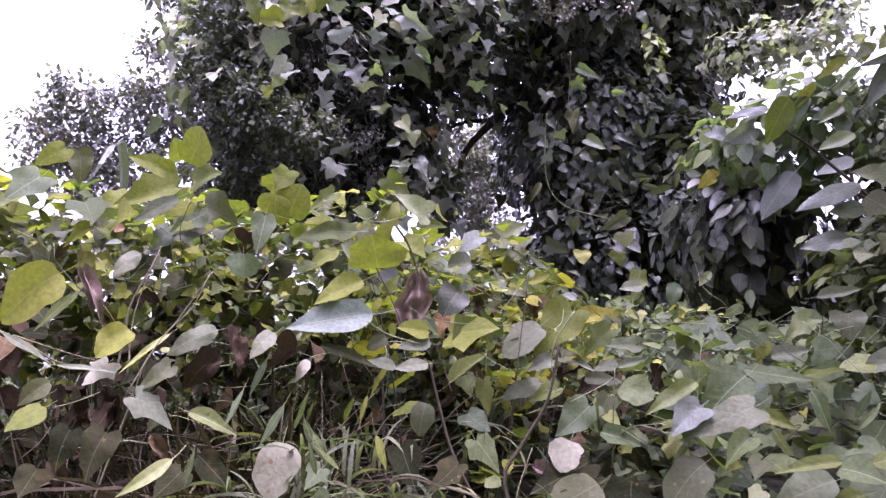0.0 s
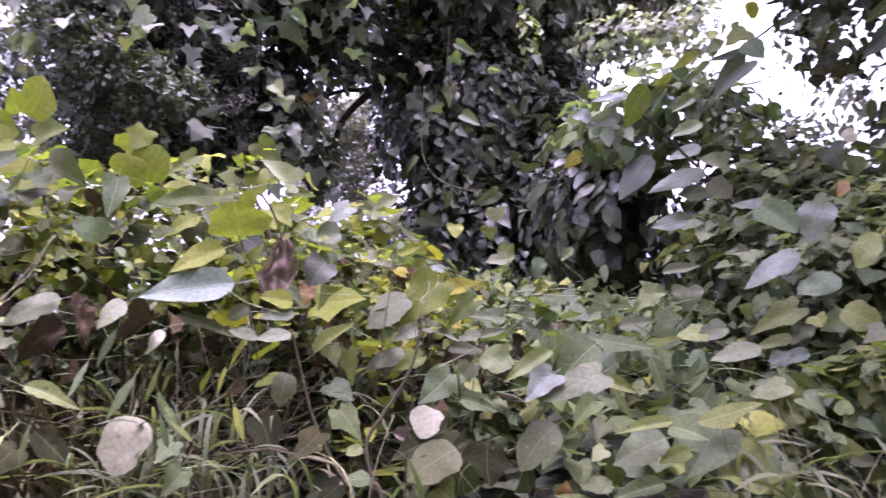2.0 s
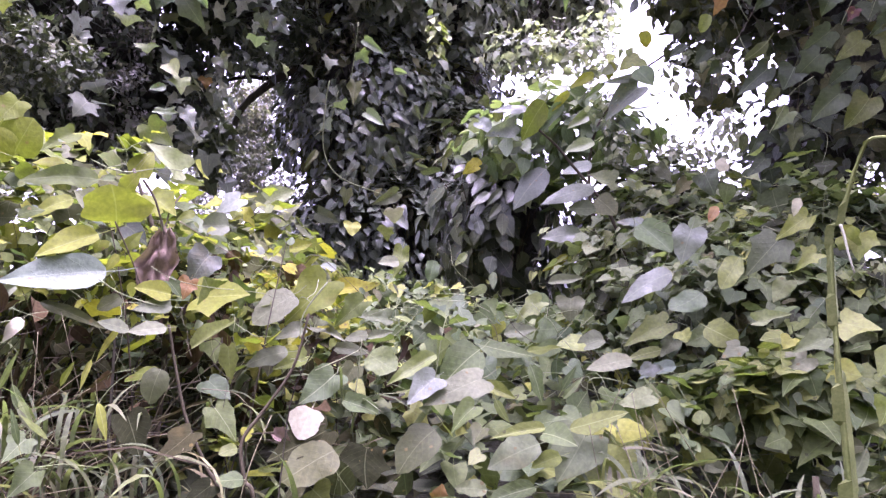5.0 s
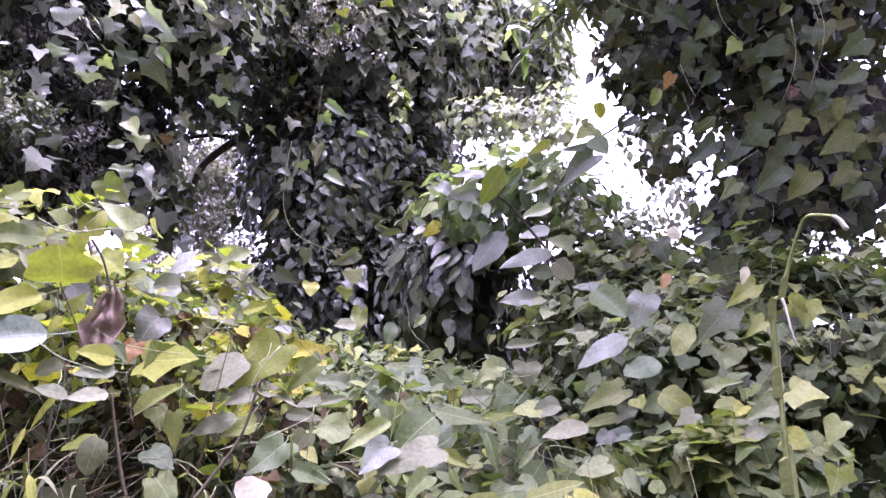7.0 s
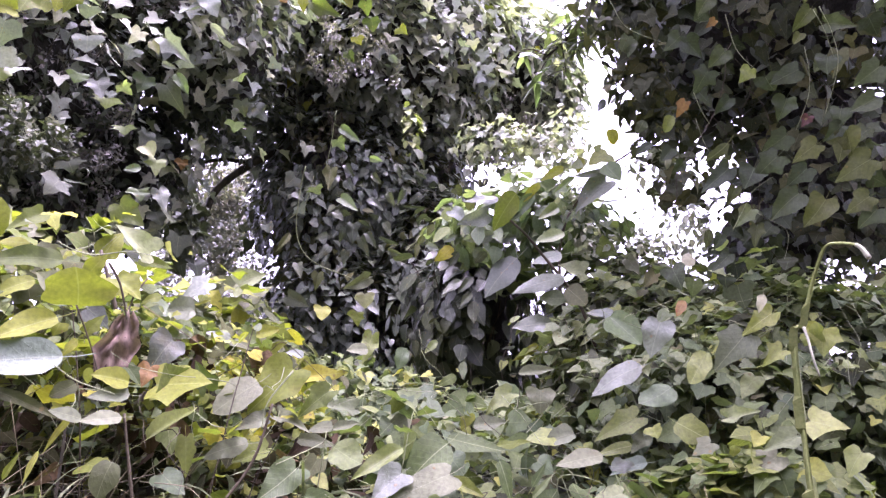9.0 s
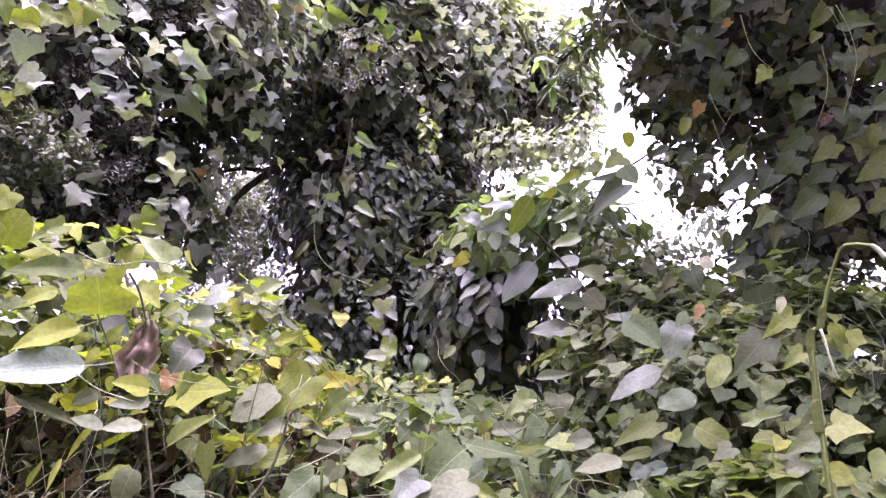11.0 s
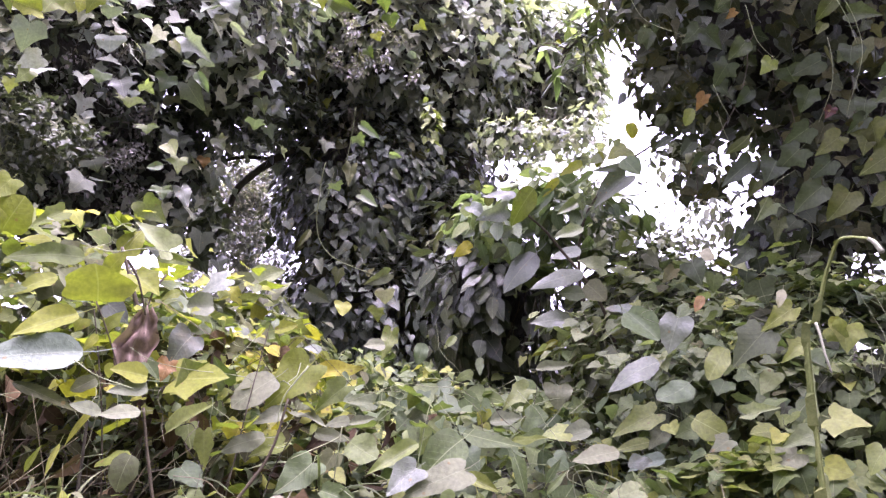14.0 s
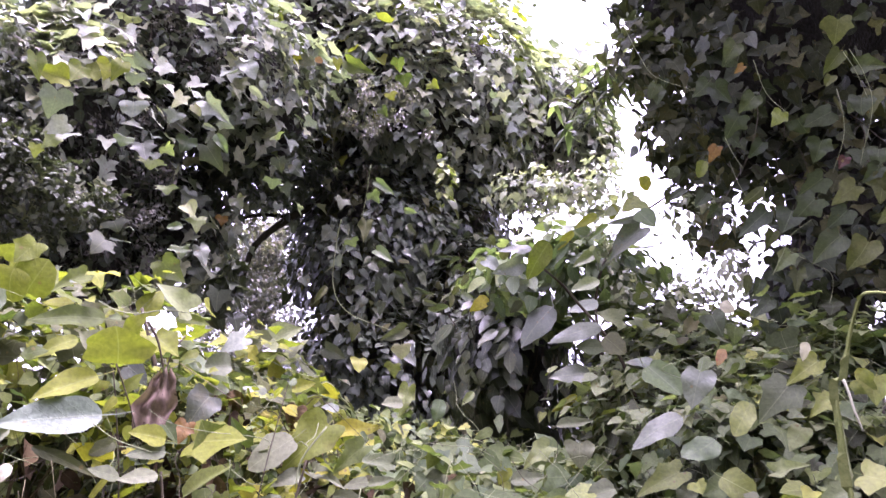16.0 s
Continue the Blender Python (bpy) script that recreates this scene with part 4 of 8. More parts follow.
leaf(vine, "cordate", M_MID, (0.012, 2.901, 2.140), 103, -56, 80, 0.081, 0.66)
leaf(vine, "cordate", M_MID, (-0.018, 2.907, 2.122), 77, -63, 111, 0.090, 0.66)
leaf(vine, "ovate", M_MID, (0.065, 2.905, 2.124), 118, -24, 101, 0.089, 0.40)
leaf(vine, "ivy", M_BIG, (-0.223, 2.827, 2.321), 50, -62, 129, 0.037, 1.96)
leaf(vine, "lobed", M_DULL, (-0.158, 2.802, 2.394), -123, -81, -65, 0.101, 0.53)
leaf(vine, "ivy", M_VINE_LIGHT, (-0.287, 2.853, 2.238), 76, -50, 109, 0.041, 1.57)
leaf(vine, "ovate", M_DULL, (-0.323, 2.889, 2.123), -129, -56, -70, 0.102, 0.43)
leaf(vine, "heart", M_MID, (-0.420, 2.866, 2.154), 119, -63, 67, 0.047, 1.08)
leaf(vine, "lobed", M_MID, (-0.309, 2.806, 2.354), -88, -48, -102, 0.062, 1.15)
leaf(vine, "ivy", M_MID, (-0.263, 2.755, 2.482), -126, -70, -67, 0.051, 1.10)
leaf(vine, "heart", M_PALE, (0.025, 2.955, 1.953), -90, -26, -111, 0.123, 0.50)
leaf(vine, "lobed", M_DULL, (-0.195, 2.947, 1.961), -142, -82, -44, 0.074, 0.67)
leaf(vine, "heart", M_MID, (-0.285, 2.930, 1.998), 145, -71, 29, 0.067, 0.65)
leaf(vine, "heart", M_MID, (-0.319, 2.960, 1.862), 83, -23, 104, 0.101, 0.65)
leaf(vine, "heart", M_CARPET, (-0.171, 2.981, 1.821), -166, -69, -18, 0.070, 1.02)
leaf(vine, "cordate", M_MID, (0.055, 2.878, 2.208), -126, 9, -118, 0.048, 0.73)
leaf(vine, "cordate", M_MID, (0.165, 2.829, 2.327), -48, -59, -134, 0.074, 0.57)
leaf(vine, "cordate", M_MID, (0.241, 2.829, 2.312), -107, -46, -92, 0.086, 0.57)
leaf(vine, "cordate", M_MID, (0.255, 2.851, 2.250), -99, 3, -108, 0.111, 0.28)
leaf(vine, "ovate", M_MID, (0.212, 2.796, 2.397), 99, -30, 105, 0.058, 0.61)
leaf(vine, "cordate", M_MID, (0.123, 2.787, 2.431), 125, -65, 74, 0.073, 0.53)
leaf(vine, "cordate", M_MID, (0.025, 2.811, 2.383), 67, -33, 99, 0.057, 0.93)
leaf(vine, "cordate", M_MID, (-0.133, 2.869, 2.225), 116, -46, 63, 0.063, 0.84)
leaf(vine, "cordate", M_MID, (-0.231, 2.877, 2.185), 89, -44, 82, 0.044, 1.29)
leaf(vine, "cordate", M_MID, (-0.137, 2.810, 2.376), -140, -72, -52, 0.079, 0.71)
leaf(vine, "heart", M_MID, (-0.303, 2.831, 2.293), 104, -54, 73, 0.048, 0.98)
leaf(vine, "cordate", M_MID, (-0.154, 2.916, 2.081), -115, -58, -76, 0.084, 0.67)
leaf(vine, "cordate", M_MID, (-0.079, 2.923, 2.067), -52, -79, -131, 0.067, 0.84)
leaf(vine, "cordate", M_MID, (0.110, 2.920, 2.072), 93, -18, 116, 0.067, 0.70)
vine = thing("climbing_vine", (0.1, 4.2, 1.3), "lobed vine leaves draped over a broad tree crown", "vine", "climbing vines")
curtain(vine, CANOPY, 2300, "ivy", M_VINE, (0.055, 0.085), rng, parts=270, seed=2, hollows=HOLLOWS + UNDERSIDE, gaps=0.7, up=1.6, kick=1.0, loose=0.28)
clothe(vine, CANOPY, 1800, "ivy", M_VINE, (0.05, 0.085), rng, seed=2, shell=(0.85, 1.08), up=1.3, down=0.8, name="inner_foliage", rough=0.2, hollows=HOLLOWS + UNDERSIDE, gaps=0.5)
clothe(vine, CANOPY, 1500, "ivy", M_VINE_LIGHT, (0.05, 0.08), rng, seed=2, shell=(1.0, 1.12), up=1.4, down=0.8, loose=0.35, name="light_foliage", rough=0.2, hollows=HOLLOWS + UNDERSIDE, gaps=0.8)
clothe(vine, CANOPY_TOP, 420, "lobed", M_LIME, (0.06, 0.1), rng, seed=5, shell=(0.98, 1.12), up=1.2, name="young_foliage")
clothe(vine, CROWN_FRINGE, 700, "ivy", M_VINE, (0.025, 0.05), rng, seed=6, shell=(0.2, 1.05), loose=0.5, name="fringe_foliage")
clothe(vine, HANG_SPRAYS, 300, "ovate", M_OLIVE, (0.03, 0.055), rng, seed=5, shell=(0.1, 1.0), name="hanging_spray")
leaf(vine, "lobed", M_LIME, (-0.606, 3.067, 3.571), 55, -57, 121, 0.127, 0.79)
leaf(vine, "lobed", M_LIME, (-0.132, 3.294, 3.296), 61, -49, 125, 0.066, 1.52)
leaf(vine, "lobed", M_LIME, (-0.701, 2.881, 3.614), 51, -55, 123, 0.124, 0.92)
leaf(vine, "lobed", M_VINE_LIGHT, (0.585, 3.558, 3.754), 65, -65, 126, 0.106, 1.07)
leaf(vine, "lobed", M_VINE_LIGHT, (0.703, 3.607, 3.642), -47, -67, -125, 0.068, 1.38)
leaf(vine, "lobed", M_VINE_LIGHT, (0.589, 3.639, 3.629), 1, -77, -173, 0.076, 1.49)
leaf(vine, "lobed", M_VINE_LIGHT, (0.430, 3.638, 3.471), 47, -75, 140, 0.054, 1.37)
leaf(vine, "lobed", M_VINE_LIGHT, (0.621, 3.715, 3.497), 42, -77, 147, 0.066, 1.43)
leaf(vine, "lobed", M_LIME, (0.561, 3.750, 3.241), 65, -60, 128, 0.068, 1.20)
leaf(vine, "lobed", M_LIME, (-0.260, 2.618, 3.107), 77, -19, 124, 0.137, 0.48)
leaf(vine, "lobed", M_LIME, (-0.309, 2.609, 3.112), 9, -77, 167, 0.059, 0.82)
leaf(vine, "lobed", M_LIME, (-0.034, 2.613, 3.132), 2, -51, 177, 0.065, 0.88)
leaf(vine, "lobed", M_LIME, (-0.007, 2.654, 3.075), 31, -62, 147, 0.058, 1.30)
leaf(vine, "lobed", M_LIME, (0.122, 2.670, 3.049), 104, -55, 102, 0.047, 1.23)
leaf(vine, "lobed", M_LIME, (-0.503, 2.589, 3.099), 78, -31, 116, 0.074, 0.66)
leaf(vine, "lobed", M_LIME, (-0.069, 2.701, 3.005), 70, -68, 116, 0.040, 1.66)
leaf(vine, "lobed", M_LIME, (-0.106, 2.738, 2.947), 71, -62, 114, 0.050, 0.98)
leaf(vine, "ovate", M_PALE, (-0.474, 2.586, 3.110), 99, -41, 102, 0.093, 1.19)
leaf(vine, "round", M_ORANGE, (-0.400, 2.596, 3.114), 56, -53, 122, 0.035, 1.15)
leaf(vine, "round", M_VINE_LIGHT, (0.088, 2.737, 2.949), 53, -52, 139, 0.040, 1.16)
leaf(vine, "heart", M_VINE_LIGHT, (0.164, 2.812, 2.820), 141, -81, 46, 0.051, 0.84)
leaf(vine, "heart", M_VINE_LIGHT, (0.183, 2.848, 2.753), 60, -76, 131, 0.028, 1.72)
leaf(vine, "ivy", M_VINE, (0.457, 2.662, 3.007), 87, -81, 103, 0.044, 1.21)
leaf(vine, "ivy", M_VINE, (0.547, 2.654, 2.992), -59, -84, -110, 0.037, 1.34)
leaf(vine, "ivy", M_VINE_LIGHT, (0.598, 2.652, 2.979), 101, -75, 94, 0.053, 1.05)
leaf(vine, "ivy", M_VINE, (0.622, 2.679, 2.930), 73, -88, 120, 0.044, 1.40)
leaf(vine, "ivy", M_VINE, (0.477, 2.712, 2.925), -83, -74, -89, 0.049, 0.86)
leaf(vine, "ivy", M_VINE_LIGHT, (0.533, 2.708, 2.914), 103, -79, 90, 0.046, 1.47)
leaf(vine, "ivy", M_VINE, (0.611, 2.705, 2.892), -84, -68, -86, 0.038, 1.54)
leaf(vine, "ivy", M_VINE, (0.432, 2.627, 3.062), -73, -74, -100, 0.050, 1.08)
leaf(vine, "ivy", M_VINE, (0.568, 2.626, 3.028), -72, -75, -98, 0.044, 1.40)
leaf(vine, "ivy", M_VINE, (0.417, 2.585, 3.123), 77, -79, 114, 0.052, 0.94)
leaf(vine, "ivy", M_VINE, (0.487, 2.597, 3.091), 86, -77, 106, 0.053, 0.79)
leaf(vine, "ivy", M_VINE, (0.535, 2.572, 3.112), -39, -83, -129, 0.036, 1.27)
leaf(vine, "ivy", M_VINE, (0.350, 2.625, 3.082), 64, -83, 124, 0.046, 0.91)
leaf(vine, "ivy", M_VINE, (0.290, 2.674, 3.023), 88, -77, 99, 0.033, 1.27)
leaf(vine, "ivy", M_VINE_LIGHT, (0.332, 2.700, 2.977), 96, -73, 93, 0.044, 0.97)
leaf(vine, "ivy", M_VINE_LIGHT, (0.370, 2.577, 3.144), -27, -84, -146, 0.050, 0.77)
leaf(vine, "ivy", M_VINE, (0.244, 2.592, 3.144), 35, -84, 150, 0.048, 0.88)
leaf(vine, "ivy", M_VINE_LIGHT, (0.222, 2.640, 3.082), 83, -76, 104, 0.044, 0.95)
leaf(vine, "ivy", M_VINE_LIGHT, (0.421, 2.685, 2.981), 69, -86, 120, 0.035, 1.10)
leaf(vine, "ivy", M_VINE_LIGHT, (0.511, 2.679, 2.965), -74, -81, -97, 0.056, 1.15)
vine = thing("climbing_vine", (-1.1, 3.4, 1.3), "grey-green lobed vine hanging from an overgrown canopy", "vine", "climbing vines")
curtain(vine, LEFT_CANOPY, 1500, "ivy", M_VINE, (0.048, 0.08), rng, parts=270, seed=4, hollows=HOLLOWS + IVY_FREE + UNDERSIDE, gaps=0.9, up=1.2, kick=0.8, loose=0.3)
clothe(vine, LEFT_CANOPY, 900, "ivy", M_VINE, (0.05, 0.09), rng, seed=4, shell=(0.85, 1.05), up=1.3, down=0.8, rough=0.3, hollows=HOLLOWS + IVY_FREE + UNDERSIDE, gaps=0.6, name="inner_foliage")
clothe(vine, LEFT_CANOPY, 900, "ivy", M_VINE_LIGHT, (0.05, 0.085), rng, seed=4, shell=(1.0, 1.12), up=1.4, down=0.8, loose=0.35, name="light_foliage", rough=0.3, hollows=HOLLOWS + IVY_FREE + UNDERSIDE, gaps=0.85)
leaf(vine, "lobed", M_MID, (-0.898, 2.911, 2.200), 53, -70, 112, 0.065, 1.14)
leaf(vine, "lobed", M_BIG, (-0.879, 2.507, 2.620), -73, -77, -125, 0.070, 1.11)
leaf(vine, "lobed", M_VINE_LIGHT, (-0.723, 2.659, 2.838), -95, -40, -104, 0.054, 1.26)
leaf(vine, "lobed", M_LIME, (-1.097, 1.947, 2.508), -116, 12, -91, 0.116, 0.58)
leaf(vine, "lobed", M_LIME, (-1.095, 2.128, 2.671), -115, -26, -86, 0.095, 0.76)
leaf(vine, "lobed", M_MID, (-1.284, 2.168, 2.451), -91, -77, -117, 0.074, 0.98)
leaf(vine, "ovate", M_LIME, (-1.271, 2.215, 2.377), -120, -39, -83, 0.090, 0.81)
leaf(vine, "lobed", M_ORANGE, (-0.774, 2.760, 2.387), -28, -73, -168, 0.044, 1.03)
leaf(vine, "lobed", M_MID, (-1.246, 2.365, 2.339), 62, -23, 99, 0.079, 0.94)
leaf(vine, "lobed", M_BIG, (-0.650, 3.005, 2.867), 84, 23, 99, 0.052, 1.45)
leaf(vine, "lobed", M_VINE_LIGHT, (-1.052, 1.829, 2.386), -33, -67, -177, 0.089, 0.93)
leaf(vine, "lobed", M_VINE, (-1.036, 1.885, 2.310), -114, -37, -106, 0.078, 0.64)
leaf(vine, "heart", M_VINE_LIGHT, (-0.859, 1.912, 2.410), 40, -77, 124, 0.053, 1.70)
leaf(vine, "heart", M_VINE_LIGHT, (-0.849, 1.868, 2.484), -14, -53, 168, 0.037, 1.73)
leaf(vine, "heart", M_VINE_LIGHT, (-0.823, 1.848, 2.529), -77, -52, -139, 0.033, 1.81)
leaf(vine, "ovate", M_VINE_LIGHT, (-0.794, 1.895, 2.479), 105, -11, 116, 0.067, 0.38)
leaf(vine, "heart", M_BIG, (-0.885, 1.960, 2.310), -167, -84, -39, 0.034, 1.78)
leaf(vine, "ivy", M_BIG, (-0.815, 2.017, 2.260), 19, -88, 140, 0.033, 2.48)
leaf(vine, "ivy", M_BIG, (-0.773, 2.068, 2.192), 72, -76, 88, 0.028, 2.43)
leaf(vine, "heart", M_PALELIME, (-0.688, 1.962, 2.438), 65, -49, 103, 0.043, 0.86)
leaf(vine, "ovate", M_VINE_LIGHT, (-0.663, 2.000, 2.391), 89, -24, 122, 0.049, 0.65)
leaf(vine, "ovate", M_BIG, (-0.623, 2.025, 2.370), 83, -59, 92, 0.074, 0.81)
leaf(vine, "ivy", M_BIG, (-0.774, 2.008, 2.307), 56, -44, 127, 0.039, 1.33)
leaf(vine, "ivy", M_MID, (-0.839, 1.985, 2.301), 92, -71, 74, 0.063, 1.07)
leaf(vine, "heart", M_OLIVE, (-0.714, 2.109, 2.149), 88, -45, 77, 0.051, 1.16)
leaf(vine, "ivy", M_BIG, (-0.681, 2.136, 2.112), -166, -83, -32, 0.053, 1.20)
leaf(vine, "ovate", M_BIG, (-0.726, 2.132, 2.085), -114, -27, -88, 0.053, 0.87)
leaf(vine, "ivy", M_MID, (-0.918, 2.067, 2.063), 62, -60, 90, 0.034, 2.20)
leaf(vine, "ivy", M_BIG, (-0.731, 2.158, 2.015), 139, -75, 27, 0.040, 1.85)
leaf(vine, "lobed", M_OLIVE, (-0.782, 2.160, 1.963), 56, -41, 116, 0.100, 0.74)
leaf(vine, "lobed", M_MID, (-0.672, 2.174, 2.023), 121, -65, 50, 0.090, 0.63)
leaf(vine, "ivy", M_VINE, (-0.647, 1.966, 2.454), 78, -42, 112, 0.103, 0.62)
leaf(vine, "ivy", M_VINE_LIGHT, (-0.608, 2.007, 2.409), 79, -31, 112, 0.048, 1.00)
leaf(vine, "lobed", M_MID, (-0.652, 2.038, 2.331), 57, -51, 112, 0.101, 0.66)
leaf(vine, "ivy", M_VINE_LIGHT, (-0.741, 1.962, 2.408), -95, -68, -106, 0.046, 1.33)
leaf(vine, "ivy", M_VINE, (-0.719, 1.939, 2.457), -109, -60, -93, 0.056, 0.88)
leaf(vine, "ivy", M_MID, (-0.941, 2.080, 2.004), -143, -51, -61, 0.061, 1.28)
leaf(vine, "lobed", M_LIME, (-0.915, 1.829, 2.495), -92, -77, -123, 0.064, 1.02)
leaf(vine, "lobed", M_LIME, (-0.986, 1.813, 2.465), -130, -65, -81, 0.068, 1.00)
leaf(vine, "lobed", M_LIME, (-0.882, 1.837, 2.505), -129, -77, -82, 0.072, 0.69)
leaf(vine, "lobed", M_LIME, (-1.093, 1.756, 2.458), 45, -78, 110, 0.083, 0.63)
leaf(vine, "lobed", M_OLIVE, (-1.062, 1.895, 2.267), -139, -54, -84, 0.065, 0.61)
leaf(vine, "lobed", M_OLIVE, (-1.109, 1.888, 2.232), -16, -73, 168, 0.042, 0.93)
leaf(vine, "heart", M_VINE_LIGHT, (-0.524, 1.920, 2.577), 82, -60, 87, 0.063, 1.07)
leaf(vine, "ivy", M_VINE_LIGHT, (-0.315, 2.048, 2.450), -66, -41, -121, 0.035, 1.40)
leaf(vine, "ivy", M_MID, (-0.426, 2.100, 2.324), 41, -70, 135, 0.049, 0.98)
leaf(vine, "ivy", M_BIG, (-0.444, 2.129, 2.260), -26, -73, -166, 0.035, 1.54)
leaf(vine, "lobed", M_MID, (-0.380, 2.115, 2.313), 100, -50, 104, 0.067, 0.75)
leaf(vine, "ivy", M_BIG, (-0.434, 2.060, 2.393), 76, -56, 116, 0.018, 2.97)
leaf(vine, "ovate", M_VINE_LIGHT, (-0.480, 1.956, 2.542), 68, -66, 112, 0.045, 0.69)
leaf(vine, "ovate", M_VINE_LIGHT, (-0.432, 1.997, 2.497), 92, -53, 81, 0.034, 1.18)
leaf(vine, "lobed", M_VINE, (-0.783, 1.869, 2.523), 83, -11, 90, 0.060, 0.96)
leaf(vine, "ovate", M_VINE, (-0.518, 1.962, 2.518), 67, -30, 130, 0.060, 0.74)
leaf(vine, "ivy", M_MID, (-0.561, 2.136, 2.189), 81, -57, 107, 0.046, 1.19)
left_tree = thing("tree", (-1.5, 3.5, 1.3), "small-leaved grey-green tree wrapped in vine", "tree")
bar("trunk", [(-1.5, 3.6, 1.2), (-1.45, 3.5, 2.2), (-1.2, 3.2, 3.2), (-1.0, 3.0, 3.9)], 0.11, 0.05, M_BARK, left_tree, sides=9)
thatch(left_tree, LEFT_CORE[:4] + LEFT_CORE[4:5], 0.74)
# dark lumps put where the canopy's underside is only in shade
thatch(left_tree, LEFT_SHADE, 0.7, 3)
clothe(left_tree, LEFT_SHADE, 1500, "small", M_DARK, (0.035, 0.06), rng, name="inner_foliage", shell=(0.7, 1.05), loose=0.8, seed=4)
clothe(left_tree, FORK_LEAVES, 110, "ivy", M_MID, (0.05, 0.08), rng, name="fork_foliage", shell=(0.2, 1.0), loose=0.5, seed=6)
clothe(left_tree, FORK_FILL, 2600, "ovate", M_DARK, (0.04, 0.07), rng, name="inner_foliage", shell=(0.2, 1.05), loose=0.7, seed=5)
# small dark leaves: shade behind the hanging vine is in their colour
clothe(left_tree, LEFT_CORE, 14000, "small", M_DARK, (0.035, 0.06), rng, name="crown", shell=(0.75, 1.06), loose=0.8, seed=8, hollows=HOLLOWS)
clumps(left_tree, TASSELS, 330, 36, "small", M_TASSEL, (0.012, 0.027), rng, 0.05, name="tassel", seed=3)
clumps(left_tree, LEFT_SPRAYS, 300, 34, "small", M_MID, (0.016, 0.034), rng, 0.06, name="sprays", seed=5)
far_tree = thing("tree", (-3.0, 4.2, 1.3), "hazy small-leaved tree with a thin open crown", "tree")
trunk = bar("trunk", [(-3.0, 4.2, 1.2), (-2.9, 4.1, 2.2), (-2.8, 4.0, 3.0)], 0.1, 0.04, M_BARK, far_tree)
bar("branch", [(-2.9, 4.1, 2.2), (-2.5, 3.9, 2.9), (-2.2, 3.8, 3.6)], 0.04, 0.01, M_BARK, trunk)
bar("branch", [(-2.9, 4.1, 2.4), (-3.4, 3.8, 2.9), (-3.9, 3.8, 3.2)], 0.04, 0.01, M_BARK, trunk)
clumps(far_tree, FAR_LEFT, 560, 44, "small", M_TREE, (0.022, 0.042), rng, 0.1)
gap_tree = thing("tree", (-1.5, 7.1, 1.4), "slender small-leaved tree behind the thicket", "tree")
bar("trunk", [(-1.5, 7.1, 1.3), (-1.45, 7.1, 2.4), (-1.5, 7.1, 4.0)], 0.07, 0.03, M_BARK, gap_tree)
clumps(gap_tree, GAP_TREE, 1500, 30, "small", M_TREE, (0.03, 0.055), rng, 0.1)

right_tree = thing("tree", (1.7, 2.5, 1.2), "leaning tree smothered by large-leaved vine", "tree")
trunk = bar("trunk", [(1.75, 2.5, 1.1), (1.65, 2.4, 2.0), (1.55, 2.2, 3.2)], 0.11, 0.06, M_BARK, right_tree, sides=9)
LIMB = smooth_path([(1.6, 2.35, 2.5), (1.4, 2.5, 3.0), (1.15, 2.56, 3.14), (0.95, 2.6, 3.07), (0.76, 2.62, 2.9)], 6)
limb = bar("branch", LIMB, 0.025, 0.004, M_BARK, right_tree, steps=1)
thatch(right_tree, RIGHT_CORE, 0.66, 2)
clothe(right_tree, RIGHT_CORE, 4200, "ovate", M_DARK, (0.05, 0.085), rng, name="crown", shell=(0.75, 1.08), loose=0.7, seed=9)
# sprigs of long narrow leaves that spread from the end of the limb
for k in range(24):
    s = Vector(LIMB[11 + k % 14])
    e = s + Vector((rng.normal(-0.04, 0.07), rng.normal(-0.03, 0.08), rng.normal(-0.03, 0.08)))
    bar("sprig", [s, s.lerp(e, 0.5) + Vector((0, 0, 0.02)), e], 0.004, 0.002, M_TWIG, limb, steps=3, sides=5)
    for q in range(10):
        a = q * 2.4 + rng.normal(0, 0.3)
        tip = Vector((math.cos(a), math.sin(a), rng.uniform(-0.9, 0.1)))
        p = e.lerp(s, 0.06 * q) + tip * 0.008
        leaf_part(right_tree, "lance", M_DARK if q % 3 else M_BIG, p, tip, (rng.normal(0, 0.3), -0.4, 1.0), rng.uniform(0.075, 0.13), which=k + q)
vine = thing("climbing_vine", (1.5, 2.3, 1.2), "large lobed vine leaves hanging like a curtain", "vine", "climbing vines")
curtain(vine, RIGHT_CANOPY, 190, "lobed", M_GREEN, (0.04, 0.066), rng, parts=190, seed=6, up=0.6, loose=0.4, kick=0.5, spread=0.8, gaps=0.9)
# filler leaves darkened in colour, as the shade behind the curtain
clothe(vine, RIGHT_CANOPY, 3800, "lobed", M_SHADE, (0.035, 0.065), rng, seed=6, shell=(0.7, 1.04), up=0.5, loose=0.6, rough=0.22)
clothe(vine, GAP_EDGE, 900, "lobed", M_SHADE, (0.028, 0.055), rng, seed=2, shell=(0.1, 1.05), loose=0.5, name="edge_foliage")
clothe(vine, GAP_FILL, 900, "ovate", M_VINE, (0.014, 0.034), rng, seed=3, shell=(0.1, 1.05), loose=0.6, name="hanging_foliage")
clothe(vine, GAP_SPECKS, 110, "ovate", M_VINE, (0.01, 0.024), rng, seed=4, shell=(0.1, 1.1), loose=0.8, name="hanging_foliage")
clothe(vine, GAP_SPRAYS, 520, "ovate", M_VINE, (0.018, 0.038), rng, seed=7, shell=(0.1, 1.05), loose=0.8, name="hanging_spray")
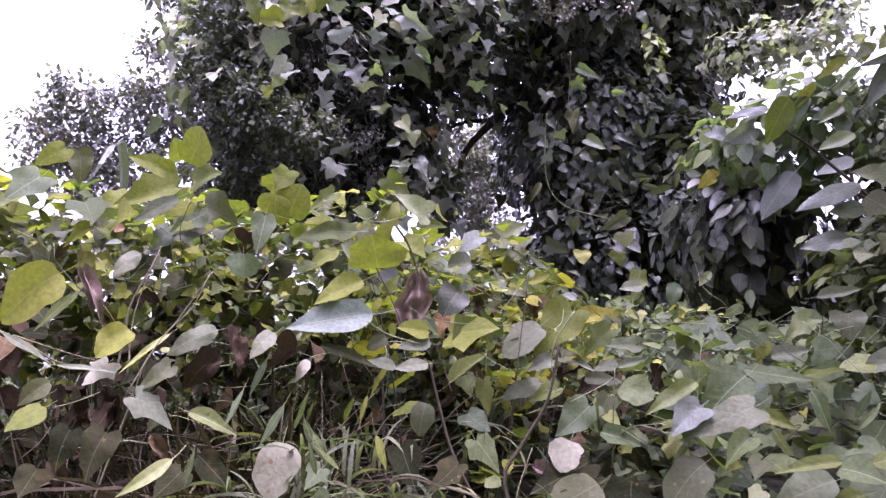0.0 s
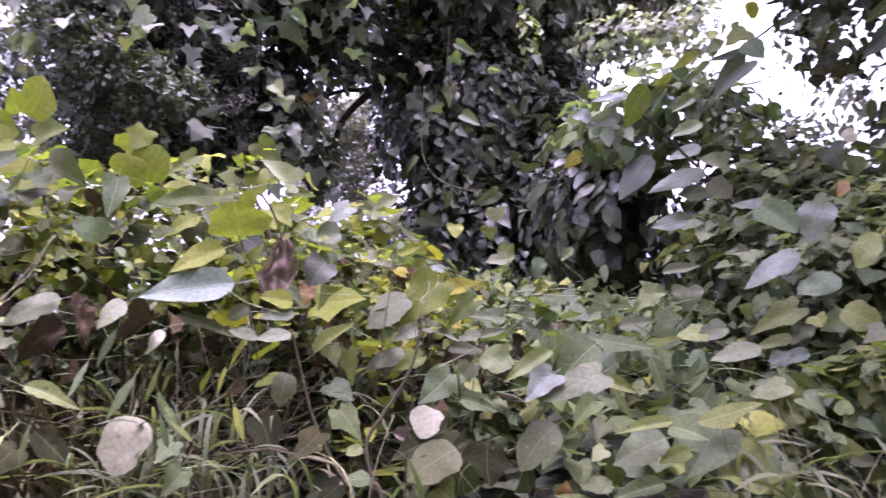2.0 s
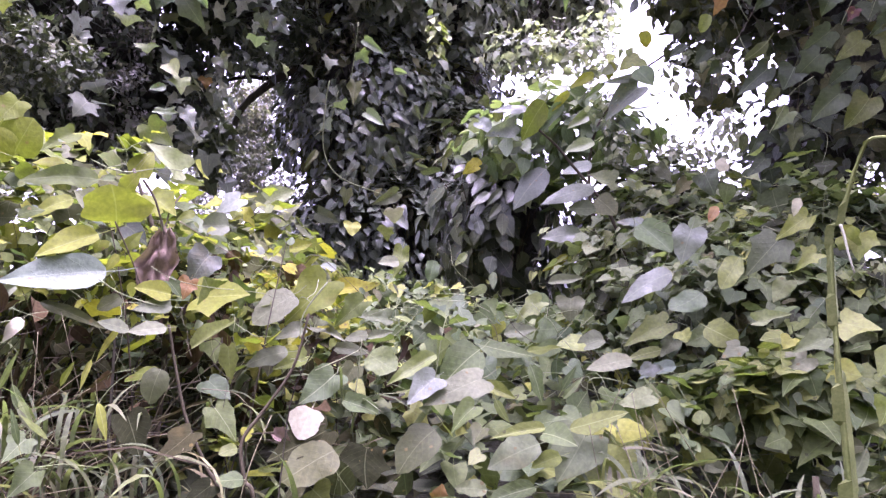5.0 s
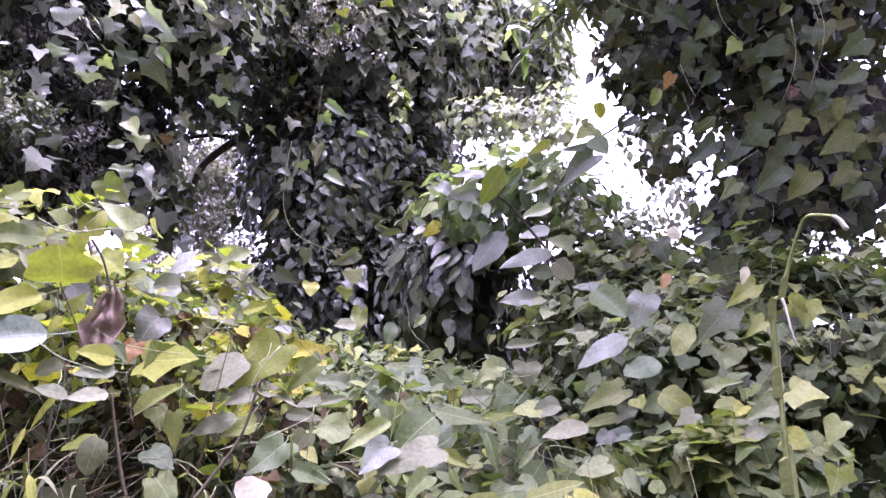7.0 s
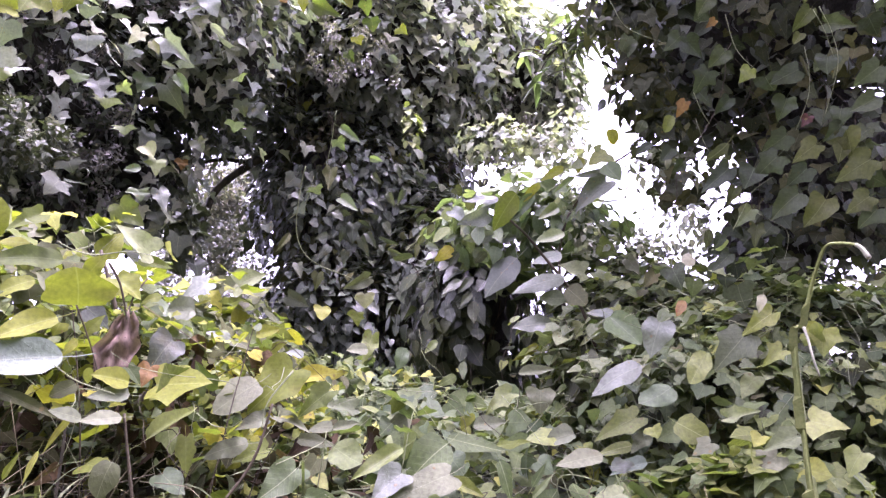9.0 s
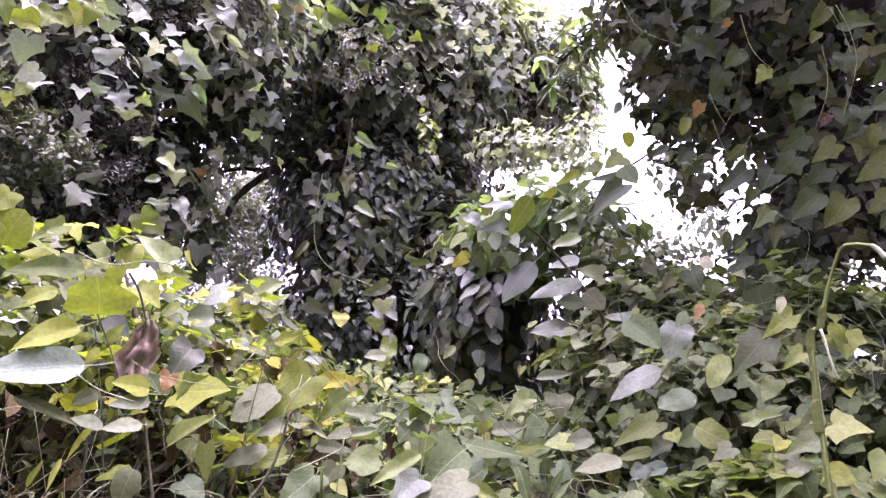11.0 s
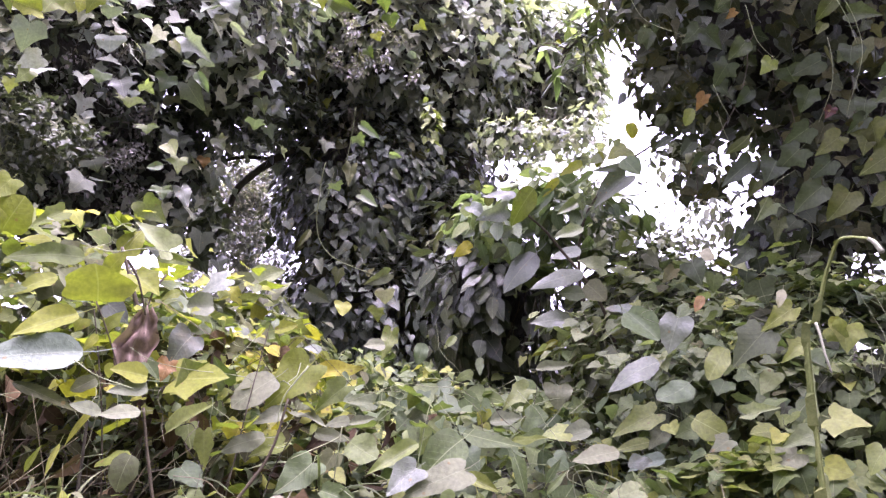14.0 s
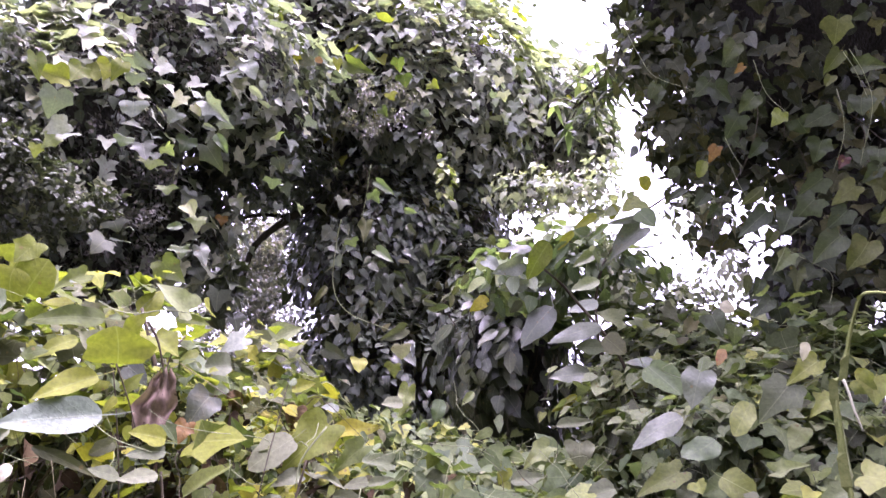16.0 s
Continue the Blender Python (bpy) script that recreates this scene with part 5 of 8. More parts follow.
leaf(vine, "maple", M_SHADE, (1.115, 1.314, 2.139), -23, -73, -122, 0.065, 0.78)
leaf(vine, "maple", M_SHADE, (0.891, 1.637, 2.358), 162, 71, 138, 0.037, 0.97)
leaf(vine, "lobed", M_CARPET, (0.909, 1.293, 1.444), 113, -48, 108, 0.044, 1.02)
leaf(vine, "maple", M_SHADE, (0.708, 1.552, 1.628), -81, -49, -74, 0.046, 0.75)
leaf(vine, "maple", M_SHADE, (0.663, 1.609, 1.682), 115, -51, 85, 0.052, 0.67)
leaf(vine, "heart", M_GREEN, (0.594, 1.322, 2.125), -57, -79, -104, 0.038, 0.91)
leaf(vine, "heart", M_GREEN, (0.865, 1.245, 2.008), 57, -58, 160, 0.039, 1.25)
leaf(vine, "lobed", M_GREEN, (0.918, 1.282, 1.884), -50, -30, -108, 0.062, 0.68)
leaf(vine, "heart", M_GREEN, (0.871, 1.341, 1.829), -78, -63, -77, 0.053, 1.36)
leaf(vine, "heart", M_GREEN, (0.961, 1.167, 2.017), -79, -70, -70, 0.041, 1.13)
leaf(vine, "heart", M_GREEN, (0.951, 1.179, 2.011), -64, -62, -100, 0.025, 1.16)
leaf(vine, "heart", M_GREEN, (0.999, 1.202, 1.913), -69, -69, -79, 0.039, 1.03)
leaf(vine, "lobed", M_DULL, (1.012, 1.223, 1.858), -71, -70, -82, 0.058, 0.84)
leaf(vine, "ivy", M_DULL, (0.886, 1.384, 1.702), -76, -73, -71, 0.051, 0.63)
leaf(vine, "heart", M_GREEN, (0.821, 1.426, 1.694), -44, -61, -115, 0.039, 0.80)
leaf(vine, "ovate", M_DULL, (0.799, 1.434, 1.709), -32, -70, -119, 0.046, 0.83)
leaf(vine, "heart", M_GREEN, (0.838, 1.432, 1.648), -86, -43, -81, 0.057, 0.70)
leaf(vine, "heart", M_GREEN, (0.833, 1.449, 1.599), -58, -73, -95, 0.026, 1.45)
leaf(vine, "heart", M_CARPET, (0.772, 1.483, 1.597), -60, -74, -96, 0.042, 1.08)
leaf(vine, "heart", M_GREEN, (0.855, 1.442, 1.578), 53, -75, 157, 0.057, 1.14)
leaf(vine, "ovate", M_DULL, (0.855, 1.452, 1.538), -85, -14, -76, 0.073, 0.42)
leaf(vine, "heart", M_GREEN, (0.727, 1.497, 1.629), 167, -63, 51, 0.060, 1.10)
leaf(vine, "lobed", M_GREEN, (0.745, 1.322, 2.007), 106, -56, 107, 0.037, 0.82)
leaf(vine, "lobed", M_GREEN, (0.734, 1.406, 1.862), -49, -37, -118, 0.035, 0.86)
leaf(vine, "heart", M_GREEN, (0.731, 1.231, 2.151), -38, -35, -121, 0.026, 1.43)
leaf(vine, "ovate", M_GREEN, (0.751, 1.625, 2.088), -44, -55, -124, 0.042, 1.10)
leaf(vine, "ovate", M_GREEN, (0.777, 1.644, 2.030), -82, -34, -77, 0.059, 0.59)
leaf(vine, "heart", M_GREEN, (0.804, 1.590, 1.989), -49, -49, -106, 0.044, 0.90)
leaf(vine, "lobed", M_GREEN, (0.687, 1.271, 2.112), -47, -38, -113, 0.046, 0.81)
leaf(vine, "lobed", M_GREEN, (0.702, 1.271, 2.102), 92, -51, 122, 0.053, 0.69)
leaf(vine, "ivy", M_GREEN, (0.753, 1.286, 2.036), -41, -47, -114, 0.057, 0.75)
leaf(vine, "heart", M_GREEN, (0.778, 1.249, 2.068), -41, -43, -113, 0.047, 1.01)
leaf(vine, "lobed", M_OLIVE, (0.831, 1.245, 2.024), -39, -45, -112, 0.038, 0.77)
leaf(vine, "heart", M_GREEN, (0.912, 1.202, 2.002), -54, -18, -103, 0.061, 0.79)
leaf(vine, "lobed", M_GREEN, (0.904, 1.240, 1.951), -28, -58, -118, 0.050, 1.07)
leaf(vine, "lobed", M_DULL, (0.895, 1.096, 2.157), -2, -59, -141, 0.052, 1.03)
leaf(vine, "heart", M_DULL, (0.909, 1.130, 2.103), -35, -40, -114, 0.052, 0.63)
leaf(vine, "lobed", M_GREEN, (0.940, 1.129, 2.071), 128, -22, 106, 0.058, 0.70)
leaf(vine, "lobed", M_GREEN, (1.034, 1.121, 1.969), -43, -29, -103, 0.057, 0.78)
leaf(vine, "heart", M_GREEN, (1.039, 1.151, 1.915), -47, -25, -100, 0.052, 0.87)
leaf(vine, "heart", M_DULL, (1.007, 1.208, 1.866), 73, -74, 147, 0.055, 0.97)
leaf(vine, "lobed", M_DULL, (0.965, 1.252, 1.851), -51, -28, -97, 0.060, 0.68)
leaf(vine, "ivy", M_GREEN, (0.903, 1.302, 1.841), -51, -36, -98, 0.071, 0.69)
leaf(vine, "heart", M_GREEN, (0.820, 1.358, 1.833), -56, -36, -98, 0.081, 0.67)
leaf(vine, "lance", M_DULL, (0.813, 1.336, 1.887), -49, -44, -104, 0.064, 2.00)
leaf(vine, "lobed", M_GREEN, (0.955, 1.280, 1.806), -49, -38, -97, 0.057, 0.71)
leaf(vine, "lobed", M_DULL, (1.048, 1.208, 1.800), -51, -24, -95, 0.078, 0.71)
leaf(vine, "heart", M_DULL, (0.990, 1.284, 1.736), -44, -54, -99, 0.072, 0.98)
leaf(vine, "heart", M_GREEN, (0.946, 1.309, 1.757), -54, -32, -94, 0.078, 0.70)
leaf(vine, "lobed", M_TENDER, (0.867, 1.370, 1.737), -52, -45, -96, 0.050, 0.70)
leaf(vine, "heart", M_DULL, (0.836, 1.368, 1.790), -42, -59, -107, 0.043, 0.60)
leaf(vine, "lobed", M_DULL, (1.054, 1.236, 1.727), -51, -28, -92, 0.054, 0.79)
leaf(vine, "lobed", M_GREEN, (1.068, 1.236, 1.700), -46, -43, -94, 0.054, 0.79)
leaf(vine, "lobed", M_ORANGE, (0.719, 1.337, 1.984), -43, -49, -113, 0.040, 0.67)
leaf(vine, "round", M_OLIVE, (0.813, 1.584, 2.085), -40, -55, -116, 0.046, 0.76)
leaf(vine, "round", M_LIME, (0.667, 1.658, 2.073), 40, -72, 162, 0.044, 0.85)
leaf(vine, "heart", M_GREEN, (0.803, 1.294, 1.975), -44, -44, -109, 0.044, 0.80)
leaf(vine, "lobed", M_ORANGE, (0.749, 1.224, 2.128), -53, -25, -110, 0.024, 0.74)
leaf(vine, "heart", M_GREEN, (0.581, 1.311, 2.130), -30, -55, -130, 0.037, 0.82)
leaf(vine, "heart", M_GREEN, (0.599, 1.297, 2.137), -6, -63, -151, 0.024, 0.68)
leaf(vine, "lobed", M_RED, (0.945, 1.234, 1.909), -36, -51, -109, 0.027, 0.84)
leaf(vine, "heart", M_GREEN, (0.728, 1.203, 2.171), -40, -40, -118, 0.044, 0.90)
leaf(vine, "lobed", M_GREEN, (0.998, 1.210, 1.876), -47, -32, -99, 0.045, 0.73)
leaf(vine, "heart", M_DULL, (0.903, 1.163, 2.066), -27, -51, -120, 0.025, 0.92)
bar("runner", [(0.491, 1.239, 2.239), (0.532, 1.269, 2.181), (0.572, 1.286, 2.135), (0.654, 1.276, 2.094)], 0.0009, 0.0006, M_STEM, vine, steps=5, sides=4)
bar("runner", [(0.724, 1.304, 1.992), (0.744, 1.316, 1.954), (0.764, 1.321, 1.923)], 0.0009, 0.0006, M_STEM, vine, steps=5, sides=4)
bar("runner", [(0.904, 1.159, 2.031), (0.921, 1.179, 1.983), (0.927, 1.204, 1.936), (0.917, 1.244, 1.879)], 0.0009, 0.0006, M_STEM, vine, steps=5, sides=4)
bar("runner", [(0.903, 1.114, 2.091), (0.928, 1.124, 2.051), (0.953, 1.141, 2.000)], 0.0009, 0.0006, M_STEM, vine, steps=5, sides=4)
bar("runner", [(0.911, 1.106, 2.093), (0.941, 1.120, 2.043), (0.963, 1.147, 1.980), (0.957, 1.212, 1.882)], 0.0009, 0.0006, M_STEM, vine, steps=5, sides=4)
bar("runner", [(0.757, 1.195, 2.123), (0.789, 1.222, 2.057), (0.835, 1.226, 2.006)], 0.0009, 0.0006, M_STEM, vine, steps=5, sides=4)
bar("runner", [(0.827, 1.387, 1.693), (0.845, 1.359, 1.738), (0.858, 1.337, 1.771), (0.890, 1.306, 1.794)], 0.0009, 0.0006, M_STEM, vine, steps=5, sides=4)
for k in range(20):
    at = np.array([1.0 + 0.8 * rng.random(), 1.66 + 0.25 * rng.random(), rng.uniform(2.0, 3.2)])
    n, way = int(rng.integers(6, 10)), rng.normal(0, 0.03, 3)
    line = [tuple(at)]
    for q in range(n):
        way = way * 0.6 + rng.normal(0, 0.035, 3) * (1, 0.4, 0.5) + (0, 0, -0.035)
        at = at + way
        line.append(tuple(at))
    bar("hanging_stem", line, 0.0012, 0.0007, M_STEM if k % 3 == 0 else M_TWIG, vine, steps=4, sides=4)

# ---- low weeds on the rest of the ground ----
weeds = thing("ground_weeds", (0, 4, 1.3), "low green weeds scattered over the ground", "weeds", kind="stuff")
n = 16000
wx, wy = rng.normal(0, 3.2, n), np.abs(rng.normal(0, 3.6, n)) + 0.55
pos = np.stack([wx, wy, ground_height(wx, wy) + 0.08 * rng.random(n)], -1)
nor = unit(np.array([[0.0, -0.2, 1.0]]) + rng.normal(0, 0.4, (n, 3)))
tip = rng.normal(0, 1.0, (n, 3))
tip = unit(tip - nor * (tip * nor).sum(-1, keepdims=True))
under("foliage", leaves_mesh("foliage", "ovate", pos, tip, nor, rng.uniform(0.05, 0.11, n), M_SHADE, rng), weeds, kind="stuff")

# ---- bushes ----
bush = thing("bush", (0.5, 2.7, 1.2), "bush of large drooping dark oval leaves", "bush", "bushes")
thatch(bush, BUSH[:1], 0.7, 1)
clothe(bush, BUSH_BACK, 1600, "ovate", M_SHADE, (0.05, 0.09), rng, up=0.5, down=1.2, loose=0.6, shell=(0.3, 1.05), name="inner_foliage", seed=3)
curtain(bush, BUSH[:1], 330, "ovate", M_GLOSS, (0.065, 0.1), rng, parts=140, seed=1, gaps=0.7, kick=0.5, up=0.7)
clothe(bush, BUSH[:1], 700, "ovate", M_GLOSS, (0.05, 0.08), rng, up=0.8, down=1.3, loose=0.45, shell=(0.65, 1.02), rough=0.3, gaps=0.8, seed=1, name="inner_foliage")
clothe(bush, BUSH[1:], 680, "ovate", M_BIG, (0.045, 0.09), rng, parts=150, up=0.3, down=1.2, loose=0.5, shell=(0.65, 1.1))
bar("stem", [(0.75, 2.0, 1.1), (0.645, 1.862, 1.543), (0.493, 1.85, 1.778), (0.391, 1.751, 1.826)], 0.006, 0.003, M_TWIG, bush)
bar("stem", [(0.7, 2.1, 1.2), (0.62, 2.05, 1.8), (0.72, 2.0, 2.05), (0.85, 1.95, 2.15)], 0.006, 0.003, M_TWIG, bush)
leaf(bush, "ovate", M_LIME, (0.532, 2.015, 1.521), -85, -32, -76, 0.089, 0.58)
leaf(bush, "ovate", M_LIME, (0.294, 2.189, 1.875), -87, -46, -85, 0.075, 1.07)
leaf(bush, "ovate", M_LIME, (0.375, 1.594, 1.841), -66, -50, -106, 0.111, 0.88)
leaf(bush, "ovate", M_BLUE, (0.358, 1.734, 1.872), -76, 14, -70, 0.096, 0.62)
leaf(bush, "ovate", M_BIG, (0.570, 1.827, 1.820), -83, -22, -71, 0.090, 0.77)
leaf(bush, "ovate", M_BIG, (0.651, 1.684, 1.976), 126, -54, 69, 0.069, 1.24)
leaf(bush, "ovate", M_GLOSS, (0.370, 2.215, 1.695), -134, -77, -39, 0.081, 0.88)
leaf(bush, "ovate", M_GLOSS, (0.363, 2.197, 1.772), -115, -44, -63, 0.077, 0.67)
leaf(bush, "ovate", M_GLOSS, (0.325, 2.205, 1.764), -117, -40, -58, 0.096, 0.50)
leaf(bush, "ovate", M_GLOSS, (0.360, 2.210, 1.723), -117, -46, -64, 0.067, 0.67)
leaf(bush, "ovate", M_GLOSS, (0.310, 2.182, 1.856), -44, -57, -122, 0.055, 0.82)
leaf(bush, "ovate", M_GLOSS, (0.407, 2.166, 1.854), -71, -38, -109, 0.057, 0.84)
leaf(bush, "ovate", M_GLOSS, (0.286, 2.232, 1.672), 136, -67, 55, 0.053, 0.96)
leaf(bush, "ovate", M_GLOSS, (0.385, 2.230, 1.606), -154, -85, -16, 0.040, 1.77)
leaf(bush, "ovate", M_GLOSS, (0.336, 2.247, 1.553), -125, -68, -52, 0.063, 1.23)
leaf(bush, "ovate", M_BIG, (0.250, 2.256, 1.567), -84, -50, -81, 0.059, 0.73)
leaf(bush, "round", M_BIG, (0.141, 2.269, 1.542), -122, -73, -53, 0.074, 0.66)
leaf(bush, "heart", M_BLUE, (0.721, 1.859, 2.000), -62, -37, -83, 0.135, 0.66)
leaf(bush, "ovate", M_BLUE, (0.740, 1.840, 2.028), -80, -4, -118, 0.122, 0.34)
leaf(bush, "ovate", M_BIG, (0.631, 1.883, 2.020), -81, -37, -85, 0.084, 0.38)
leaf(bush, "ovate", M_LIME, (0.597, 1.881, 2.051), -67, -23, -95, 0.081, 0.73)
leaf(bush, "ovate", M_BIG, (0.645, 2.057, 1.999), -103, -37, -71, 0.118, 0.53)
leaf(bush, "heart", M_LIME, (0.697, 1.885, 1.805), 138, -35, 101, 0.072, 0.80)
leaf(bush, "heart", M_VINE, (0.713, 2.082, 1.866), -57, -31, -114, 0.055, 1.04)
leaf(bush, "ovate", M_LIME, (0.568, 2.053, 2.065), -66, -42, -106, 0.092, 0.52)
leaf(bush, "ovate", M_BIG, (0.552, 2.071, 2.031), -77, -45, -100, 0.122, 0.54)
leaf(bush, "heart", M_VINE_LIGHT, (0.399, 2.127, 1.976), -104, -28, -111, 0.110, 0.50)
leaf(bush, "ovate", M_VINE_LIGHT, (0.429, 2.143, 1.913), -74, -9, -116, 0.112, 0.70)
leaf(bush, "ovate", M_VINE_LIGHT, (0.503, 2.131, 1.901), -78, -3, -118, 0.117, 0.41)
leaf(bush, "heart", M_VINE_LIGHT, (0.287, 2.141, 1.988), 130, -43, 64, 0.075, 0.70)
leaf(bush, "round", M_DULL, (0.351, 2.118, 2.022), -47, -53, -125, 0.039, 0.94)
leaf(bush, "heart", M_DULL, (0.293, 2.113, 2.058), 90, -46, 112, 0.033, 1.05)
leaf(bush, "ovate", M_DULL, (0.226, 2.164, 1.943), -75, -59, -100, 0.045, 0.93)
leaf(bush, "ovate", M_VINE_LIGHT, (0.303, 2.166, 1.908), -99, -24, -99, 0.048, 0.75)
leaf(bush, "ovate", M_VINE_LIGHT, (0.205, 2.187, 1.880), 92, -25, 107, 0.046, 0.90)
leaf(bush, "ovate", M_DULL, (0.195, 2.179, 1.907), -59, -55, -116, 0.044, 0.67)
leaf(bush, "ovate", M_DULL, (0.177, 2.189, 1.880), -121, -71, -60, 0.049, 0.61)
leaf(bush, "ovate", M_OLIVE, (0.699, 1.782, 2.066), -78, -32, -75, 0.071, 0.81)
leaf(bush, "ovate", M_OLIVE, (0.685, 1.794, 2.053), 119, -36, 76, 0.048, 1.04)
leaf(bush, "ovate", M_TENDER, (0.646, 1.810, 2.049), -78, -39, -76, 0.056, 1.11)
leaf(bush, "ovate", M_LIME, (0.633, 1.812, 2.054), -68, -62, -87, 0.049, 1.05)
leaf(bush, "ovate", M_OLIVE, (0.666, 1.793, 2.069), 150, 26, 98, 0.028, 1.17)
bar("twig", [(0.548, 1.878, 1.967), (0.617, 1.833, 2.020), (0.664, 1.799, 2.058), (0.709, 1.758, 2.107)], 0.002, 0.001, M_STEM, bush, steps=5, sides=5)
leaf(bush, "ovate", M_BLUE, (0.503, 2.137, 1.829), -91, -43, -66, 0.174, 0.75)
leaf(bush, "ovate", M_BLUE, (0.566, 1.832, 1.687), -92, -12, -66, 0.161, 0.51)
leaf(bush, "ovate", M_VINE_LIGHT, (0.592, 1.928, 1.783), -90, -16, -67, 0.101, 0.66)
leaf(bush, "heart", M_TENDER, (0.657, 1.923, 1.727), -96, 13, -74, 0.078, 1.06)
leaf(bush, "round", M_DULL, (0.574, 1.837, 1.656), 123, -42, 64, 0.075, 1.03)
leaf(bush, "ovate", M_TENDER, (0.574, 1.844, 1.629), -92, -7, -65, 0.084, 1.05)
leaf(bush, "ovate", M_BLUE, (0.540, 1.882, 1.563), -94, -6, -64, 0.121, 0.73)
leaf(bush, "ovate", M_VINE_LIGHT, (0.668, 1.733, 1.567), -88, -6, -65, 0.078, 0.77)
low_bush = thing("bush", (0.9, 1.95, 1.1), "low tangle of grey-green rounded leaves", "bush", "bushes")
# inner leaves take a darkened colour in place of the bush's own shade
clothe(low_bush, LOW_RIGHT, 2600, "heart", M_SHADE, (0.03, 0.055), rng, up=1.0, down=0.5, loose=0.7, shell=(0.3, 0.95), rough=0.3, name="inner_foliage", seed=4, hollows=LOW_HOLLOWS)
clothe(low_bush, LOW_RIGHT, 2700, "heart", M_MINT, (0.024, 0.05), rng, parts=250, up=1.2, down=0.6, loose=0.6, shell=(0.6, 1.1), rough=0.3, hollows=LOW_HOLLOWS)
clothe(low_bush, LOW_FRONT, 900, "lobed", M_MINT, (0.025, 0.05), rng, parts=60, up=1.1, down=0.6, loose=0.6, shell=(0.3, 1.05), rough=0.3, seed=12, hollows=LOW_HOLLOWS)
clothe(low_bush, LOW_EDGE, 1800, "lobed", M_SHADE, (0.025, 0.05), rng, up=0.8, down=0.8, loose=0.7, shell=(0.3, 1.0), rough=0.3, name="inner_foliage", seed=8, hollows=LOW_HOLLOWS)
clothe(low_bush, LOW_EDGE, 3200, "lobed", M_CARPET, (0.025, 0.055), rng, parts=40, up=1.0, down=0.8, loose=0.5, shell=(0.5, 1.1), rough=0.3, name="edge_foliage", seed=2, hollows=LOW_HOLLOWS)
clothe(low_bush, LOW_RIGHT, 1300, "heart", M_TENDER, (0.024, 0.055), rng, up=1.2, down=0.6, loose=0.6, shell=(0.85, 1.15), rough=0.3, name="young_foliage", seed=3, hollows=LOW_HOLLOWS)

clothe(low_bush, LOW_EDGE, 1700, "lobed", M_TENDER, (0.022, 0.05), rng, up=1.0, down=0.6, loose=0.6, shell=(0.9, 1.15), rough=0.3, name="yellow_foliage", seed=6, hollows=LOW_HOLLOWS)
for k in range(60):
    x, y = rng.uniform(0.5, 1.35), rng.uniform(1.2, 1.6)
    p = Vector((x, y, rng.uniform(1.15, 1.5)))
    a, l, c = rng.uniform(0, 6.3), rng.uniform(0.05, 0.15), rng.normal(0, 0.045, 3)
    e = Vector((math.cos(a) * l, math.sin(a) * l * 0.4, rng.normal(0.2, 0.5) * l))
    bar("tendril", [p, p + e * 0.35 + Vector(c), p + e * 0.7 + Vector(c) * 0.5, p + e], 0.0006, 0.0004, M_STEM, low_bush, steps=5, sides=4)

# ---- creeper that carpets the bank ----
creeper = thing("creeping_vine", (0.3, 1.4, 0.9), "carpet of overlapping green creeper leaves on the bank", "vine")
n = 18000
cx, cy = np.where(rng.random(n) < 0.7, rng.uniform(-2.1, 2.1, n), rng.normal(0, 1.6, n)), 1.05 + 2.8 * rng.random(n) ** 1.3
cy = cy + np.where(cx < 0.05, 0.3, 0.0)


def cover(x, y):
    """Height of the creeper's top over the ground."""
    return 0.24 + 0.07 * np.sin(x * 5 + 1) * np.sin(y * 6) + 0.05 * np.sin(x * 11 - y * 9) + 0.1 * np.exp(-((x + 0.75) / 0.5) ** 2)


depth = rng.random(n) ** 1.6
cz = ground_height(cx, cy) + cover(cx, cy) - 0.26 * depth
# the creeper leaves dark gaps here and there
field = np.sin(13 * cx + 4 * cy) * np.sin(15 * cy - 3 * cx) + 0.6 * np.sin(27 * cx + 1) * np.sin(25 * cy)
keep = (field > -0.3) | (rng.random(n) > 0.65)
cx, cy, cz, depth = cx[keep], cy[keep], cz[keep], depth[keep]
n = len(cx)
pos = np.stack([cx, cy, cz], -1)
nor = unit(np.array([[0.0, -0.35, 0.9]]) + rng.normal(0, 0.55, (n, 3)))
tip = rng.normal(0, 0.7, (n, 3)) + np.array([0, -0.5, -0.2])
tip = unit(tip - nor * (tip * nor).sum(-1, keepdims=True))
sz = 0.02 + 0.034 * rng.random(n) ** 1.3
first = np.argsort(cy + 0.5 * np.abs(cx - 0.4) + 0.6 * depth)[:290]
for i in first:
    leaf_part(creeper, "heart" if i % 3 else "lobed", M_CARPET if i % 5 else M_MINT, pos[i], tip[i], nor[i], sz[i], which=int(i))
rest = np.ones(n, bool)
rest[first] = False
third = rest & (np.arange(n) % 3 == 0)
rest &= ~third
under("foliage", leaves_mesh("foliage", "heart", pos[rest], tip[rest], nor[rest], sz[rest], M_CARPET, rng), creeper, kind="stuff")
under("foliage", leaves_mesh("foliage", "lobed", pos[third], tip[third], nor[third], sz[third], M_CARPET, rng), creeper, kind="stuff")
leaf(creeper, "heart", M_BIG, (0.334, 1.498, 1.320), -56, 41, -56, 0.060, 0.73)
leaf(creeper, "lobed", M_CARPET, (0.937, 1.283, 1.448), -72, -65, -74, 0.056, 1.11)
leaf(creeper, "heart", M_CARPET, (0.571, 1.226, 1.242), -74, -13, -66, 0.040, 1.22)
leaf(creeper, "heart", M_CARPET, (0.502, 1.249, 1.220), 100, 16, 60, 0.034, 1.21)
leaf(creeper, "ovate", M_WAX, (0.543, 1.305, 1.186), -76, -7, -55, 0.074, 0.73)
